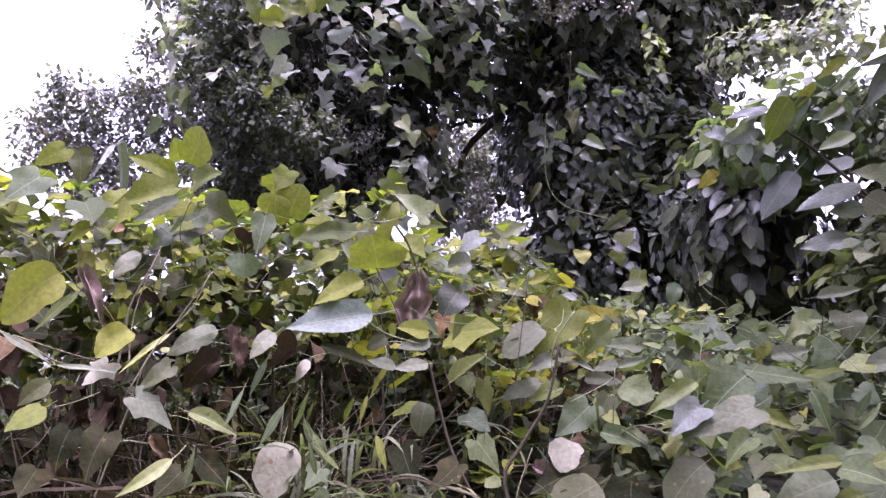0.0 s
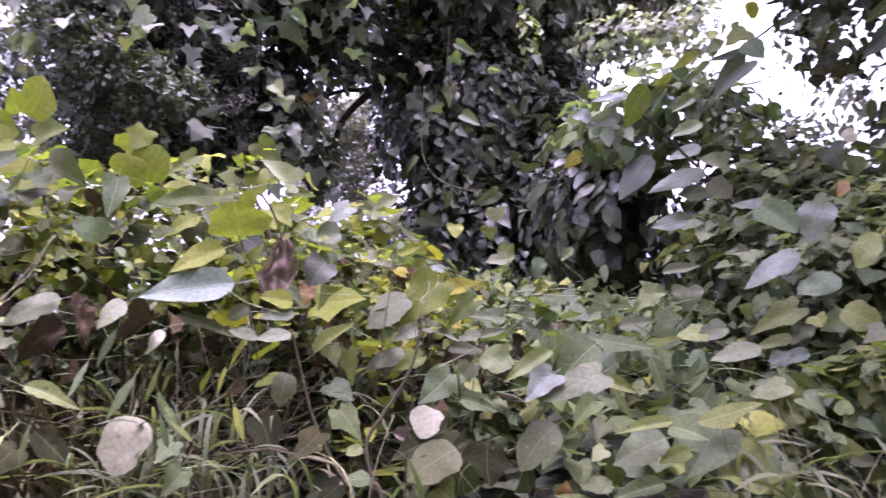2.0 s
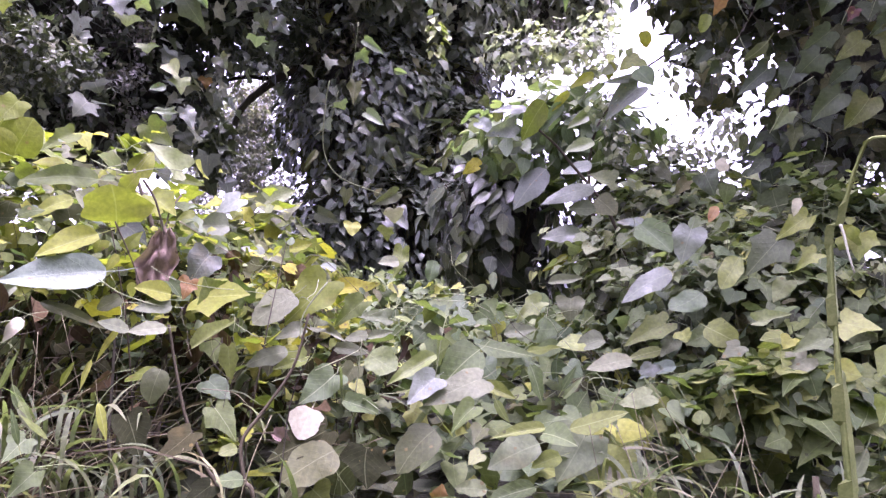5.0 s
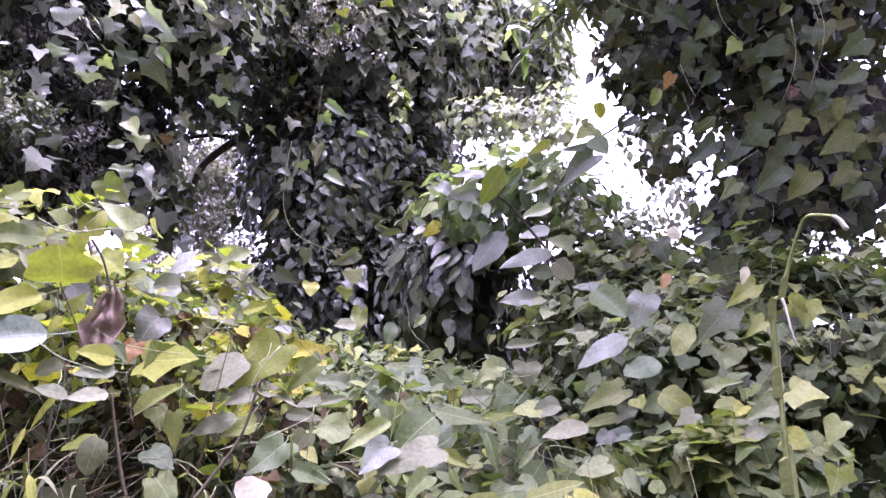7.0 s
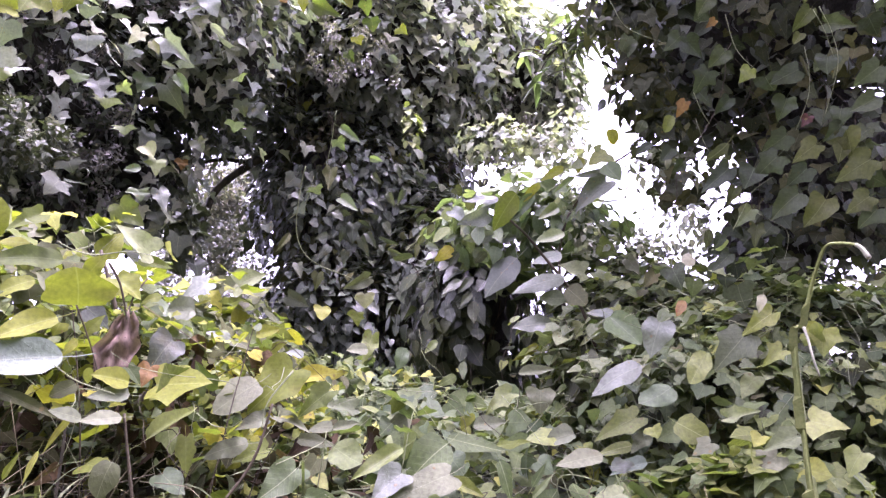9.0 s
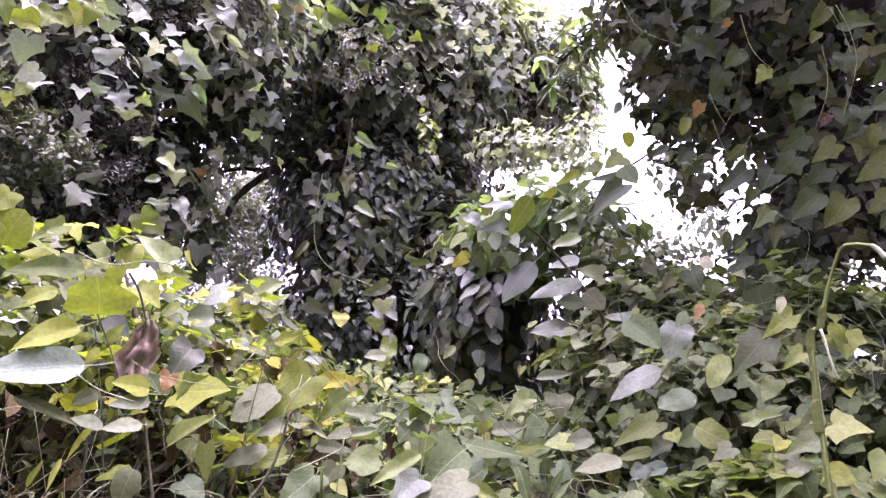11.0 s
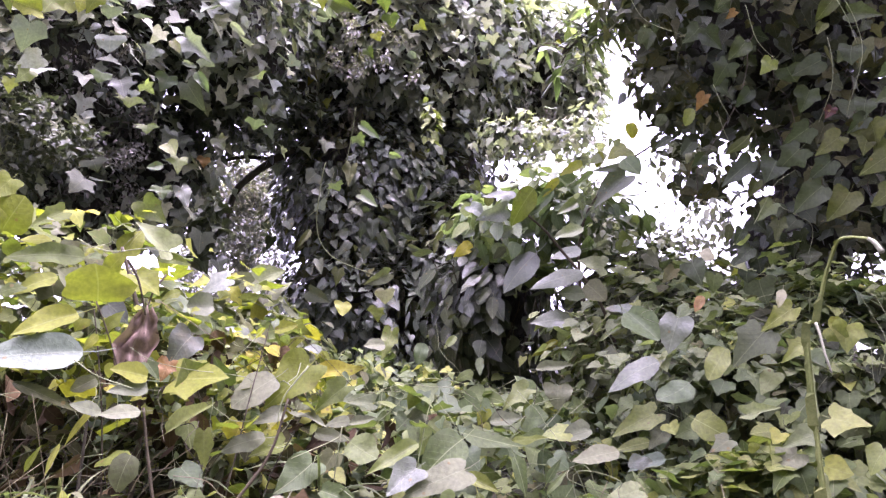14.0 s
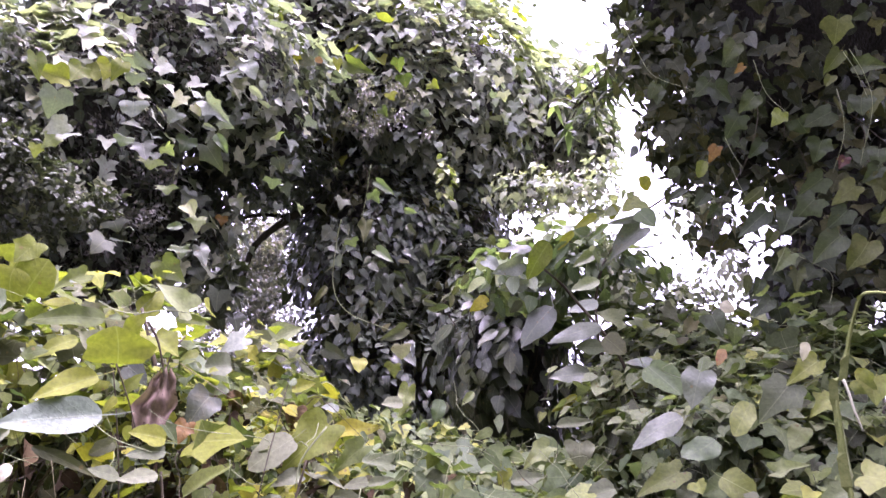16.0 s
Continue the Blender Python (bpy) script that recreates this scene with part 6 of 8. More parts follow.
leaf(creeper, "heart", M_OLIVE, (0.622, 1.150, 1.084), -76, -20, -58, 0.055, 0.73)
leaf(creeper, "heart", M_CARPET, (0.678, 1.177, 1.146), -70, -11, -58, 0.046, 0.90)
leaf(creeper, "round", M_LIME, (0.604, 1.093, 1.215), -134, -67, -19, 0.017, 1.11)
leaf(creeper, "heart", M_CARPET, (0.469, 1.102, 1.243), 151, -64, 52, 0.020, 1.52)
leaf(creeper, "heart", M_CARPET, (0.659, 1.001, 1.181), 144, -23, 66, 0.038, 1.08)
leaf(creeper, "heart", M_CARPET, (0.639, 1.072, 1.230), -98, -43, -46, 0.025, 1.12)
leaf(creeper, "maple", M_LIME, (-0.305, 1.070, 1.297), 101, 3, 53, 0.084, 0.78)
leaf(creeper, "ovate", M_PALE, (-0.170, 1.099, 1.215), -104, -7, -61, 0.067, 0.69)
leaf(creeper, "ivy", M_PALE, (-0.149, 1.322, 1.266), 117, -18, 47, 0.067, 0.45)
leaf(creeper, "ovate", M_PALE, (-0.051, 1.295, 1.249), -110, 1, -70, 0.045, 0.77)
leaf(creeper, "ovate", M_PALE, (-0.051, 1.283, 1.244), 112, 10, 60, 0.052, 0.60)
leaf(creeper, "heart", M_PALE, (0.085, 1.350, 1.267), -91, -31, -72, 0.048, 0.78)
leaf(creeper, "maple", M_LIME, (-0.145, 1.122, 1.206), -111, -21, -45, 0.055, 0.66)
leaf(creeper, "maple", M_LIME, (-0.259, 1.085, 1.223), 153, -63, 15, 0.059, 0.46)
leaf(creeper, "round", M_DULL, (-0.107, 1.224, 1.225), 115, -8, 69, 0.060, 0.53)
leaf(creeper, "round", M_CARPET, (-0.046, 1.196, 1.212), 118, -34, 61, 0.058, 0.90)
leaf(creeper, "lobed", M_DULL, (-0.069, 1.130, 1.191), -115, -58, -60, 0.039, 0.84)
leaf(creeper, "heart", M_CARPET, (-0.280, 1.062, 1.172), 107, -40, 44, 0.045, 0.83)
leaf(creeper, "lobed", M_MINT, (-0.314, 1.204, 1.235), 123, -76, 37, 0.039, 0.79)
leaf(creeper, "heart", M_MINT, (0.215, 1.465, 1.311), 128, -11, 57, 0.058, 0.86)
leaf(creeper, "heart", M_CARPET, (0.283, 1.328, 1.260), 129, -4, 76, 0.047, 1.04)
leaf(creeper, "round", M_PALELIME, (0.169, 1.421, 1.293), -156, -68, -13, 0.025, 1.12)
leaf(creeper, "heart", M_MINT, (0.286, 1.226, 1.223), -82, -14, -77, 0.055, 0.63)
leaf(creeper, "ovate", M_MINT, (0.192, 0.932, 1.101), 136, -4, 38, 0.051, 1.20)
leaf(creeper, "lance", M_LIME, (0.145, 1.032, 1.142), 144, -62, 41, 0.040, 1.37)
leaf(creeper, "heart", M_MINT, (0.055, 1.320, 1.255), -110, -40, -47, 0.030, 1.40)
leaf(creeper, "heart", M_CARPET, (0.156, 1.526, 1.338), -91, -18, -54, 0.049, 0.87)
leaf(creeper, "round", M_CARPET, (0.132, 1.298, 1.246), -110, -10, -44, 0.048, 0.79)
leaf(creeper, "heart", M_CARPET, (0.143, 1.149, 1.195), 110, -46, 51, 0.035, 1.46)
leaf(creeper, "ovate", M_LIME, (0.230, 1.206, 1.215), 127, 4, 46, 0.067, 0.49)
leaf(creeper, "heart", M_CARPET, (0.342, 1.252, 1.234), -89, -8, -46, 0.050, 1.07)
leaf(creeper, "heart", M_CARPET, (0.280, 1.118, 1.190), 131, -31, 57, 0.032, 1.16)
leaf(creeper, "lance", M_CARPET, (0.248, 1.037, 1.154), 132, 57, 101, 0.043, 1.06)
leaf(creeper, "lance", M_CARPET, (0.241, 1.009, 1.141), 116, 47, 83, 0.043, 0.87)
leaf(creeper, "lobed", M_DULL, (0.114, 0.958, 1.105), -122, -43, -31, 0.027, 1.06)
leaf(creeper, "lobed", M_OLIVE, (0.500, 1.241, 1.266), -89, -23, -55, 0.089, 0.54)
leaf(creeper, "heart", M_PALE, (0.376, 1.437, 1.331), -145, -74, -18, 0.049, 1.12)
leaf(creeper, "ovate", M_PALE, (0.349, 1.519, 1.376), 125, 2, 63, 0.087, 0.48)
leaf(creeper, "lobed", M_OLIVE, (0.301, 1.401, 1.320), -97, -25, -57, 0.068, 0.58)
leaf(creeper, "ovate", M_PALE, (0.214, 1.339, 1.254), 121, 3, 61, 0.067, 0.75)
leaf(creeper, "ovate", M_MINT, (0.147, 1.218, 1.228), 120, -14, 55, 0.100, 0.59)
leaf(creeper, "round", M_MINT, (0.135, 1.130, 1.216), -107, -32, -52, 0.080, 0.82)
leaf(creeper, "ovate", M_LIME, (0.146, 1.195, 1.219), -103, -6, -57, 0.050, 0.59)
leaf(creeper, "heart", M_PALE, (0.128, 1.064, 1.171), -106, -19, -52, 0.097, 0.62)
leaf(creeper, "ovate", M_MINT, (0.132, 1.102, 1.160), 120, -12, 54, 0.061, 0.60)
leaf(creeper, "ovate", M_MINT, (0.209, 1.077, 1.191), 148, -61, 37, 0.059, 0.67)
leaf(creeper, "round", M_PALE, (0.384, 1.250, 1.237), -92, -10, -57, 0.055, 0.84)
leaf(creeper, "ovate", M_PALE, (0.395, 1.137, 1.200), -91, -10, -55, 0.083, 0.70)
leaf(creeper, "round", M_BLUE, (0.471, 1.307, 1.179), 131, 3, 58, 0.046, 0.76)
leaf(creeper, "lobed", M_PALE, (0.512, 1.238, 1.233), -95, -48, -50, 0.041, 0.70)
leaf(creeper, "heart", M_TENDER, (0.415, 1.114, 1.141), -91, -17, -52, 0.062, 0.61)
leaf(creeper, "round", M_MINT, (0.489, 1.222, 1.159), 133, -0, 57, 0.037, 1.03)
leaf(creeper, "ovate", M_MINT, (0.504, 1.273, 1.217), -88, -9, -56, 0.074, 0.62)
leaf(creeper, "ovate", M_TENDER, (0.543, 1.112, 1.174), 150, -47, 46, 0.067, 1.10)
leaf(creeper, "lobed", M_TENDER, (0.566, 1.107, 1.112), -87, -24, -50, 0.067, 0.48)
leaf(creeper, "lobed", M_DULL, (0.584, 1.123, 1.114), 157, -51, 41, 0.042, 0.77)
leaf(creeper, "heart", M_OLIVE, (0.482, 1.077, 1.036), -150, 77, -175, 0.029, 1.17)
leaf(creeper, "ovate", M_DULL, (0.482, 1.077, 1.036), 140, -20, 48, 0.030, 1.27)
leaf(creeper, "lobed", M_PALE, (0.631, 1.025, 1.198), -81, -29, -52, 0.061, 0.60)
leaf(creeper, "lobed", M_PALE, (0.550, 1.070, 1.218), -85, -32, -53, 0.036, 0.86)
leaf(creeper, "round", M_MINT, (0.517, 1.114, 1.252), 138, -28, 55, 0.054, 0.90)
leaf(creeper, "lobed", M_TENDER, (0.576, 1.054, 1.257), 142, 10, 63, 0.054, 0.48)
leaf(creeper, "lobed", M_TENDER, (0.655, 1.007, 1.227), -77, -20, -55, 0.054, 0.52)
leaf(creeper, "heart", M_TENDER, (0.639, 1.069, 1.324), -84, -54, -54, 0.045, 0.78)
leaf(creeper, "ovate", M_DULL, (0.564, 1.071, 1.073), 143, -19, 49, 0.054, 0.72)
leaf(creeper, "lobed", M_CARPET, (0.647, 1.021, 1.074), -84, -29, -47, 0.062, 0.61)
leaf(creeper, "lance", M_TENDER, (0.689, 0.991, 1.065), -104, -54, -32, 0.074, 1.27)
leaf(creeper, "ovate", M_DULL, (0.686, 0.993, 1.068), -75, 3, -54, 0.054, 0.75)
leaf(creeper, "ovate", M_TENDER, (0.196, 0.971, 1.083), -102, -15, -49, 0.085, 0.78)
leaf(creeper, "heart", M_TENDER, (0.267, 0.995, 1.089), -119, -51, -36, 0.075, 1.16)
leaf(creeper, "ovate", M_LIME, (0.222, 0.957, 1.068), -99, -14, -49, 0.046, 0.81)
leaf(creeper, "heart", M_MINT, (0.277, 0.998, 1.051), 136, -27, 45, 0.087, 0.90)
leaf(creeper, "ovate", M_MINT, (0.198, 0.940, 1.107), -99, -4, -53, 0.076, 0.47)
leaf(creeper, "ovate", M_MINT, (0.244, 0.986, 1.101), 127, 15, 59, 0.087, 0.60)
leaf(creeper, "ovate", M_MINT, (0.196, 1.010, 1.019), -102, -10, -48, 0.075, 0.73)
leaf(creeper, "ovate", M_TENDER, (0.129, 1.028, 1.013), -101, 12, -54, 0.050, 0.72)
leaf(creeper, "lance", M_MINT, (0.102, 1.025, 0.996), -103, 8, -52, 0.059, 1.04)
leaf(creeper, "maple", M_ORANGE, (0.060, 1.030, 0.999), 140, 76, 125, 0.026, 0.88)
leaf(creeper, "heart", M_MINT, (0.108, 0.992, 1.133), -110, -34, -48, 0.049, 0.76)
leaf(creeper, "heart", M_OLIVE, (0.122, 1.037, 1.064), -109, -28, -46, 0.027, 0.90)
leaf(creeper, "heart", M_MINT, (-0.099, 1.110, 1.178), -123, -40, -49, 0.073, 0.81)
leaf(creeper, "round", M_MINT, (-0.082, 1.082, 1.140), 109, -13, 52, 0.058, 0.67)
leaf(creeper, "round", M_PINK, (-0.127, 1.060, 1.130), -138, -54, -39, 0.048, 1.12)
leaf(creeper, "round", M_DULL, (-0.091, 1.036, 1.072), -120, -20, -48, 0.081, 0.83)
leaf(creeper, "heart", M_LOW_SHADE, (-0.108, 1.069, 1.096), -121, -22, -48, 0.096, 0.71)
leaf(creeper, "maple", M_LOW_SHADE, (-0.045, 1.063, 1.071), -157, -60, -20, 0.057, 1.28)
leaf(creeper, "round", M_DULL, (0.056, 1.058, 1.097), -114, -30, -46, 0.080, 0.83)
leaf(creeper, "ovate", M_OLIVE, (0.065, 1.140, 1.210), -110, -29, -52, 0.095, 0.48)
leaf(creeper, "heart", M_BLUE, (0.058, 1.069, 1.172), -112, -33, -50, 0.062, 0.71)
leaf(creeper, "maple", M_BROWN, (-0.180, 1.050, 1.095), 106, -24, 49, 0.031, 0.63)
leaf(creeper, "round", M_BIG, (0.495, 1.324, 1.471), 130, -44, 61, 0.085, 0.82)
leaf(creeper, "heart", M_BLUE, (0.544, 1.200, 1.436), -94, -66, -55, 0.071, 0.86)
leaf(creeper, "ovate", M_BLUE, (0.507, 1.213, 1.357), -88, -18, -59, 0.108, 0.75)
leaf(creeper, "round", M_BIG, (0.553, 1.196, 1.318), -87, -38, -55, 0.065, 0.79)
leaf(creeper, "round", M_OLIVE, (0.569, 1.086, 1.365), -88, -56, -55, 0.063, 0.66)
leaf(creeper, "lobed", M_GREEN, (0.619, 1.055, 1.387), -80, -46, -58, 0.074, 0.72)
leaf(creeper, "ivy", M_OLIVE, (0.667, 1.029, 1.362), -76, -30, -59, 0.038, 0.74)
leaf(creeper, "ovate", M_PINK, (0.645, 1.024, 1.453), -84, -70, -58, 0.031, 0.85)
leaf(creeper, "ovate", M_ORANGE, (0.577, 1.159, 1.470), -81, -54, -63, 0.034, 0.96)
leaf(creeper, "round", M_PINK, (0.623, 1.239, 1.580), 130, -41, 67, 0.028, 0.90)
leaf(creeper, "lobed", M_MINT, (0.655, 1.025, 1.421), -75, -32, -61, 0.058, 0.66)
leaf(creeper, "lobed", M_OLIVE, (0.666, 0.981, 1.249), 145, -18, 56, 0.053, 0.80)
leaf(creeper, "heart", M_OLIVE, (0.714, 0.947, 1.204), -82, -45, -49, 0.041, 0.88)
leaf(creeper, "ovate", M_TENDER, (0.212, 1.442, 1.389), -140, -75, -29, 0.040, 0.67)
leaf(creeper, "ovate", M_LIME, (0.196, 1.448, 1.360), -101, -29, -58, 0.043, 1.00)
leaf(creeper, "heart", M_LIME, (0.206, 1.343, 1.276), -114, -57, -48, 0.034, 0.89)
for k in range(26):
    x, y = rng.uniform(-0.6, 1.2), rng.uniform(1.1, 2.0)
    z = float(ground_height(x, y) + cover(x, y)) - 0.03
    w = rng.normal(0, 0.05, 6)
    bar("tendril", [(x, y, z - 0.05), (x + w[0], y + w[1], z + 0.06), (x + w[2], y + w[3], z + 0.05), (x + w[4], y + w[5], z + 0.02)], 0.0009, 0.0006, M_STEM, creeper, steps=6, sides=4)

# long thin runners that lie over the leaves
for k in range(60):
    x = rng.uniform(0.05, 1.2)
    y = rng.uniform(1.0, 1.7)
    at = np.array([x, y, float(ground_height(x, y) + cover(x, y)) + rng.uniform(-0.02, 0.07)])
    way, line = np.array([rng.normal(0, 0.016), rng.normal(0, 0.008), rng.normal(0.004, 0.012)]), []
    for q in range(6):
        line.append(tuple(at))
        way = way * 0.85 + rng.normal(0, 0.009, 3)
        at = at + way
    bar("runner", line, 0.0006, 0.0004, (M_STEM, M_TWIG)[k % 2], creeper, steps=4, sides=4)

# ---- lime-leaved shrub on the bank ----
shrub = thing("shrub", (-0.6, 1.45, 0.95), "sprawling shrub with lime-green backlit leaves", "shrub")
# backing leaves with shade in their colour, to close the sky behind
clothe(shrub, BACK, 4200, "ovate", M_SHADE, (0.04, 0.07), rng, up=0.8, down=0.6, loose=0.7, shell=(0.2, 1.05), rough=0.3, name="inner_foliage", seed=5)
clothe(shrub, HUMP, 2300, "maple", M_DULL, (0.028, 0.058), rng, parts=120, up=0.9, down=0.3, loose=0.7, shell=(0.3, 1.05), rough=0.35)
clothe(shrub, HUMP, 900, "maple", M_LIME, (0.03, 0.062), rng, parts=150, up=0.9, down=0.3, loose=0.6, shell=(0.9, 1.15), rough=0.35, name="young_foliage")
for k in range(48):
    f = rng.random()
    x, y = -1.25 + 1.15 * f, rng.uniform(1.15, 1.75)
    top = float(np.interp(x, [-1.3, -0.9, -0.5, -0.25, 0.0], [1.68, 1.66, 1.5, 1.43, 1.35])) - abs(rng.normal(0, 0.1))
    shoot(shrub, (x + rng.normal(0, 0.08), y + 0.1, float(ground_height(x, y))), (x, y, top), ("maple", "ovate", "heart")[k % 3], M_LIME if k % 3 else M_CARPET, (0.03, 0.06), 10, rng, stem_material=M_TWIG if k % 2 else M_STEM)
clothe(shrub, FINE, 1500, "maple", M_LIME, (0.012, 0.028), rng, up=0.9, down=0.4, loose=0.8, shell=(0.2, 1.1), rough=0.35, name="fine_foliage", seed=7)
clothe(shrub, FINE, 1100, "ovate", M_CARPET, (0.012, 0.028), rng, up=0.9, down=0.4, loose=0.8, shell=(0.2, 1.1), rough=0.35, name="fine_foliage", seed=9)
for k in range(130):
    r, a, e = rng.uniform(1.1, 1.45), radians(rng.uniform(-46, -6)), rng.uniform(-0.09, 0.22)
    at = np.array([r * math.sin(a), r * math.cos(a), 1.2 + r * e - (0.1 if a > -0.3 else 0.0)])
    way, line = rng.normal(0, 0.02, 3), []
    for q in range(6):
        line.append(tuple(at))
        way = way * 0.75 + rng.normal(0, 0.012, 3)
        at = at + way
    bar("tendril", line, 0.0007, 0.0004, M_TWIG if k % 2 == 0 else M_STEM, shrub, steps=3, sides=4)
leaf(shrub, "ovate", M_WAX, (-0.392, 0.946, 1.320), -114, -6, -72, 0.127, 0.65)
leaf(shrub, "round", M_BIG, (-0.443, 1.419, 1.461), 164, -79, 1, 0.056, 1.28)
leaf(shrub, "ovate", M_PALE, (-0.649, 0.949, 1.311), -131, -17, -64, 0.082, 0.67)
leaf(shrub, "round", M_FRESH, (-0.768, 0.753, 1.376), -139, -34, -83, 0.087, 0.82)
leaf(shrub, "round", M_BIG, (-0.675, 1.059, 1.458), 122, -86, 28, 0.045, 1.33)
leaf(shrub, "heart", M_FRESH, (-0.669, 1.189, 1.567), -127, 74, -99, 0.083, 0.62)
leaf(shrub, "maple", M_FRESH, (-0.914, 1.040, 1.585), -139, -22, -64, 0.062, 0.62)
leaf(shrub, "ovate", M_FRESH, (-0.520, 1.369, 1.568), 74, 71, 93, 0.068, 1.15)
leaf(shrub, "ovate", M_LIME, (-0.395, 1.196, 1.522), 101, -14, 76, 0.058, 0.63)
leaf(shrub, "maple", M_LIME, (-0.378, 1.057, 1.453), 100, -34, 48, 0.054, 0.77)
leaf(shrub, "ovate", M_LIME, (-0.225, 1.463, 1.440), 105, 12, 72, 0.052, 0.84)
leaf(shrub, "round", M_CARPET, (-0.269, 1.506, 1.452), 102, -24, 84, 0.047, 1.03)
leaf(shrub, "ovate", M_LIME, (-0.211, 1.471, 1.406), 110, 15, 90, 0.060, 0.64)
leaf(shrub, "lobed", M_OLIVE, (0.035, 2.268, 1.580), -108, -74, -69, 0.107, 0.41)
leaf(shrub, "maple", M_LIME, (-0.622, 1.121, 1.627), -135, -58, -70, 0.050, 0.77)
leaf(shrub, "ovate", M_LIME, (-0.561, 1.039, 1.416), 86, 33, 71, 0.034, 1.12)
leaf(shrub, "maple", M_LIME, (-0.394, 1.014, 1.364), 96, 49, 104, 0.033, 0.62)
leaf(shrub, "ovate", M_LIME, (-0.396, 0.994, 1.351), -113, -52, -69, 0.030, 0.73)
leaf(shrub, "heart", M_MID, (-0.428, 1.101, 1.414), 60, -32, 68, 0.043, 0.96)
leaf(shrub, "ovate", M_VINE_LIGHT, (-0.485, 0.980, 1.326), 86, -25, 66, 0.043, 0.71)
leaf(shrub, "round", M_FRESH, (-0.390, 0.962, 1.392), 162, 59, -174, 0.051, 2.05)
leaf(shrub, "ovate", M_PALE, (-0.418, 0.980, 1.408), -145, 30, -84, 0.049, 1.37)
leaf(shrub, "heart", M_FRESH, (-0.408, 1.030, 1.454), 117, 45, 111, 0.036, 0.87)
leaf(shrub, "ovate", M_FRESH, (-0.415, 0.966, 1.375), -132, -24, -60, 0.085, 0.67)
leaf(shrub, "heart", M_TENDER, (-0.373, 1.185, 1.531), -140, 25, -84, 0.070, 0.93)
leaf(shrub, "round", M_FRESH, (-0.625, 1.130, 1.542), 124, 50, 134, 0.062, 1.10)
leaf(shrub, "lobed", M_LIME, (-0.528, 1.112, 1.568), -129, -36, -68, 0.059, 0.60)
leaf(shrub, "ovate", M_FRESH, (-0.540, 1.121, 1.522), -135, -4, -68, 0.044, 0.71)
leaf(shrub, "ovate", M_LIME, (-0.485, 1.121, 1.495), -135, -1, -68, 0.108, 0.64)
leaf(shrub, "round", M_PALE, (-0.310, 1.274, 1.450), -124, -1, -66, 0.050, 1.04)
leaf(shrub, "round", M_BIG, (-0.351, 1.264, 1.452), -124, -10, -64, 0.040, 0.99)
leaf(shrub, "round", M_BIG, (-0.312, 1.280, 1.420), -122, -14, -62, 0.044, 1.01)
leaf(shrub, "ovate", M_LIME, (-0.366, 1.255, 1.471), -123, -18, -63, 0.036, 0.90)
leaf(shrub, "lobed", M_VINE_LIGHT, (-0.302, 1.315, 1.513), -119, -34, -64, 0.060, 0.60)
leaf(shrub, "heart", M_TENDER, (-0.346, 1.854, 1.637), 109, 23, 80, 0.088, 0.80)
leaf(shrub, "ovate", M_PALE, (-0.343, 1.857, 1.625), -126, 16, -75, 0.082, 0.76)
leaf(shrub, "ovate", M_PALE, (-0.312, 1.868, 1.601), 108, 19, 76, 0.075, 0.82)
leaf(shrub, "ovate", M_OLIVE, (-0.270, 1.875, 1.596), -118, -11, -64, 0.133, 0.34)
leaf(shrub, "ovate", M_BLUE, (-0.272, 1.444, 1.429), -125, 17, -71, 0.053, 0.76)
leaf(shrub, "ovate", M_VINE_LIGHT, (-0.124, 1.465, 1.401), -115, 4, -65, 0.040, 0.82)
leaf(shrub, "ovate", M_PALE, (0.009, 1.468, 1.415), -109, -6, -62, 0.049, 1.03)
leaf(shrub, "maple", M_LIME, (-0.280, 1.080, 1.294), -143, 48, -99, 0.041, 1.35)
leaf(shrub, "lobed", M_ORANGE, (-0.316, 1.067, 1.323), -142, -65, -48, 0.032, 0.77)
leaf(shrub, "ovate", M_LIME, (-0.316, 0.980, 1.292), -130, 11, -65, 0.051, 0.90)
leaf(shrub, "lobed", M_LIME, (-0.253, 1.167, 1.302), -153, 57, -120, 0.049, 0.63)
leaf(shrub, "ovate", M_LIME, (-0.151, 1.470, 1.352), 107, 4, 63, 0.125, 0.56)
leaf(shrub, "heart", M_LIME, (-0.119, 1.184, 1.335), -120, -45, -55, 0.098, 0.78)
leaf(shrub, "ovate", M_LIME, (-0.133, 1.374, 1.320), -125, 35, -81, 0.081, 1.25)
leaf(shrub, "round", M_PALE, (-0.172, 1.165, 1.312), -120, -32, -56, 0.082, 0.65)
leaf(shrub, "lobed", M_LIME, (-0.059, 1.176, 1.299), -115, -35, -55, 0.063, 0.56)
leaf(shrub, "heart", M_TENDER, (-0.014, 1.482, 1.292), -111, 5, -62, 0.069, 0.69)
leaf(shrub, "heart", M_PALE, (-0.159, 1.170, 1.256), -118, -21, -55, 0.051, 0.66)
leaf(shrub, "ovate", M_PALE, (-0.312, 0.975, 1.275), -129, 7, -63, 0.050, 0.77)
leaf(shrub, "ovate", M_PALE, (-0.356, 0.942, 1.242), -132, 14, -64, 0.042, 0.82)
leaf(shrub, "ovate", M_PALE, (-0.312, 0.956, 1.245), -128, -6, -58, 0.052, 0.72)
leaf(shrub, "heart", M_MID, (-0.318, 1.179, 1.379), -126, -46, -58, 0.060, 1.01)
bar("tendril", [(-0.421, 0.940, 1.474), (-0.400, 0.951, 1.465), (-0.375, 0.961, 1.463), (-0.339, 0.972, 1.472), (-0.302, 0.984, 1.470)], 0.0009, 0.00054, M_STEM, shrub, steps=5, sides=4)
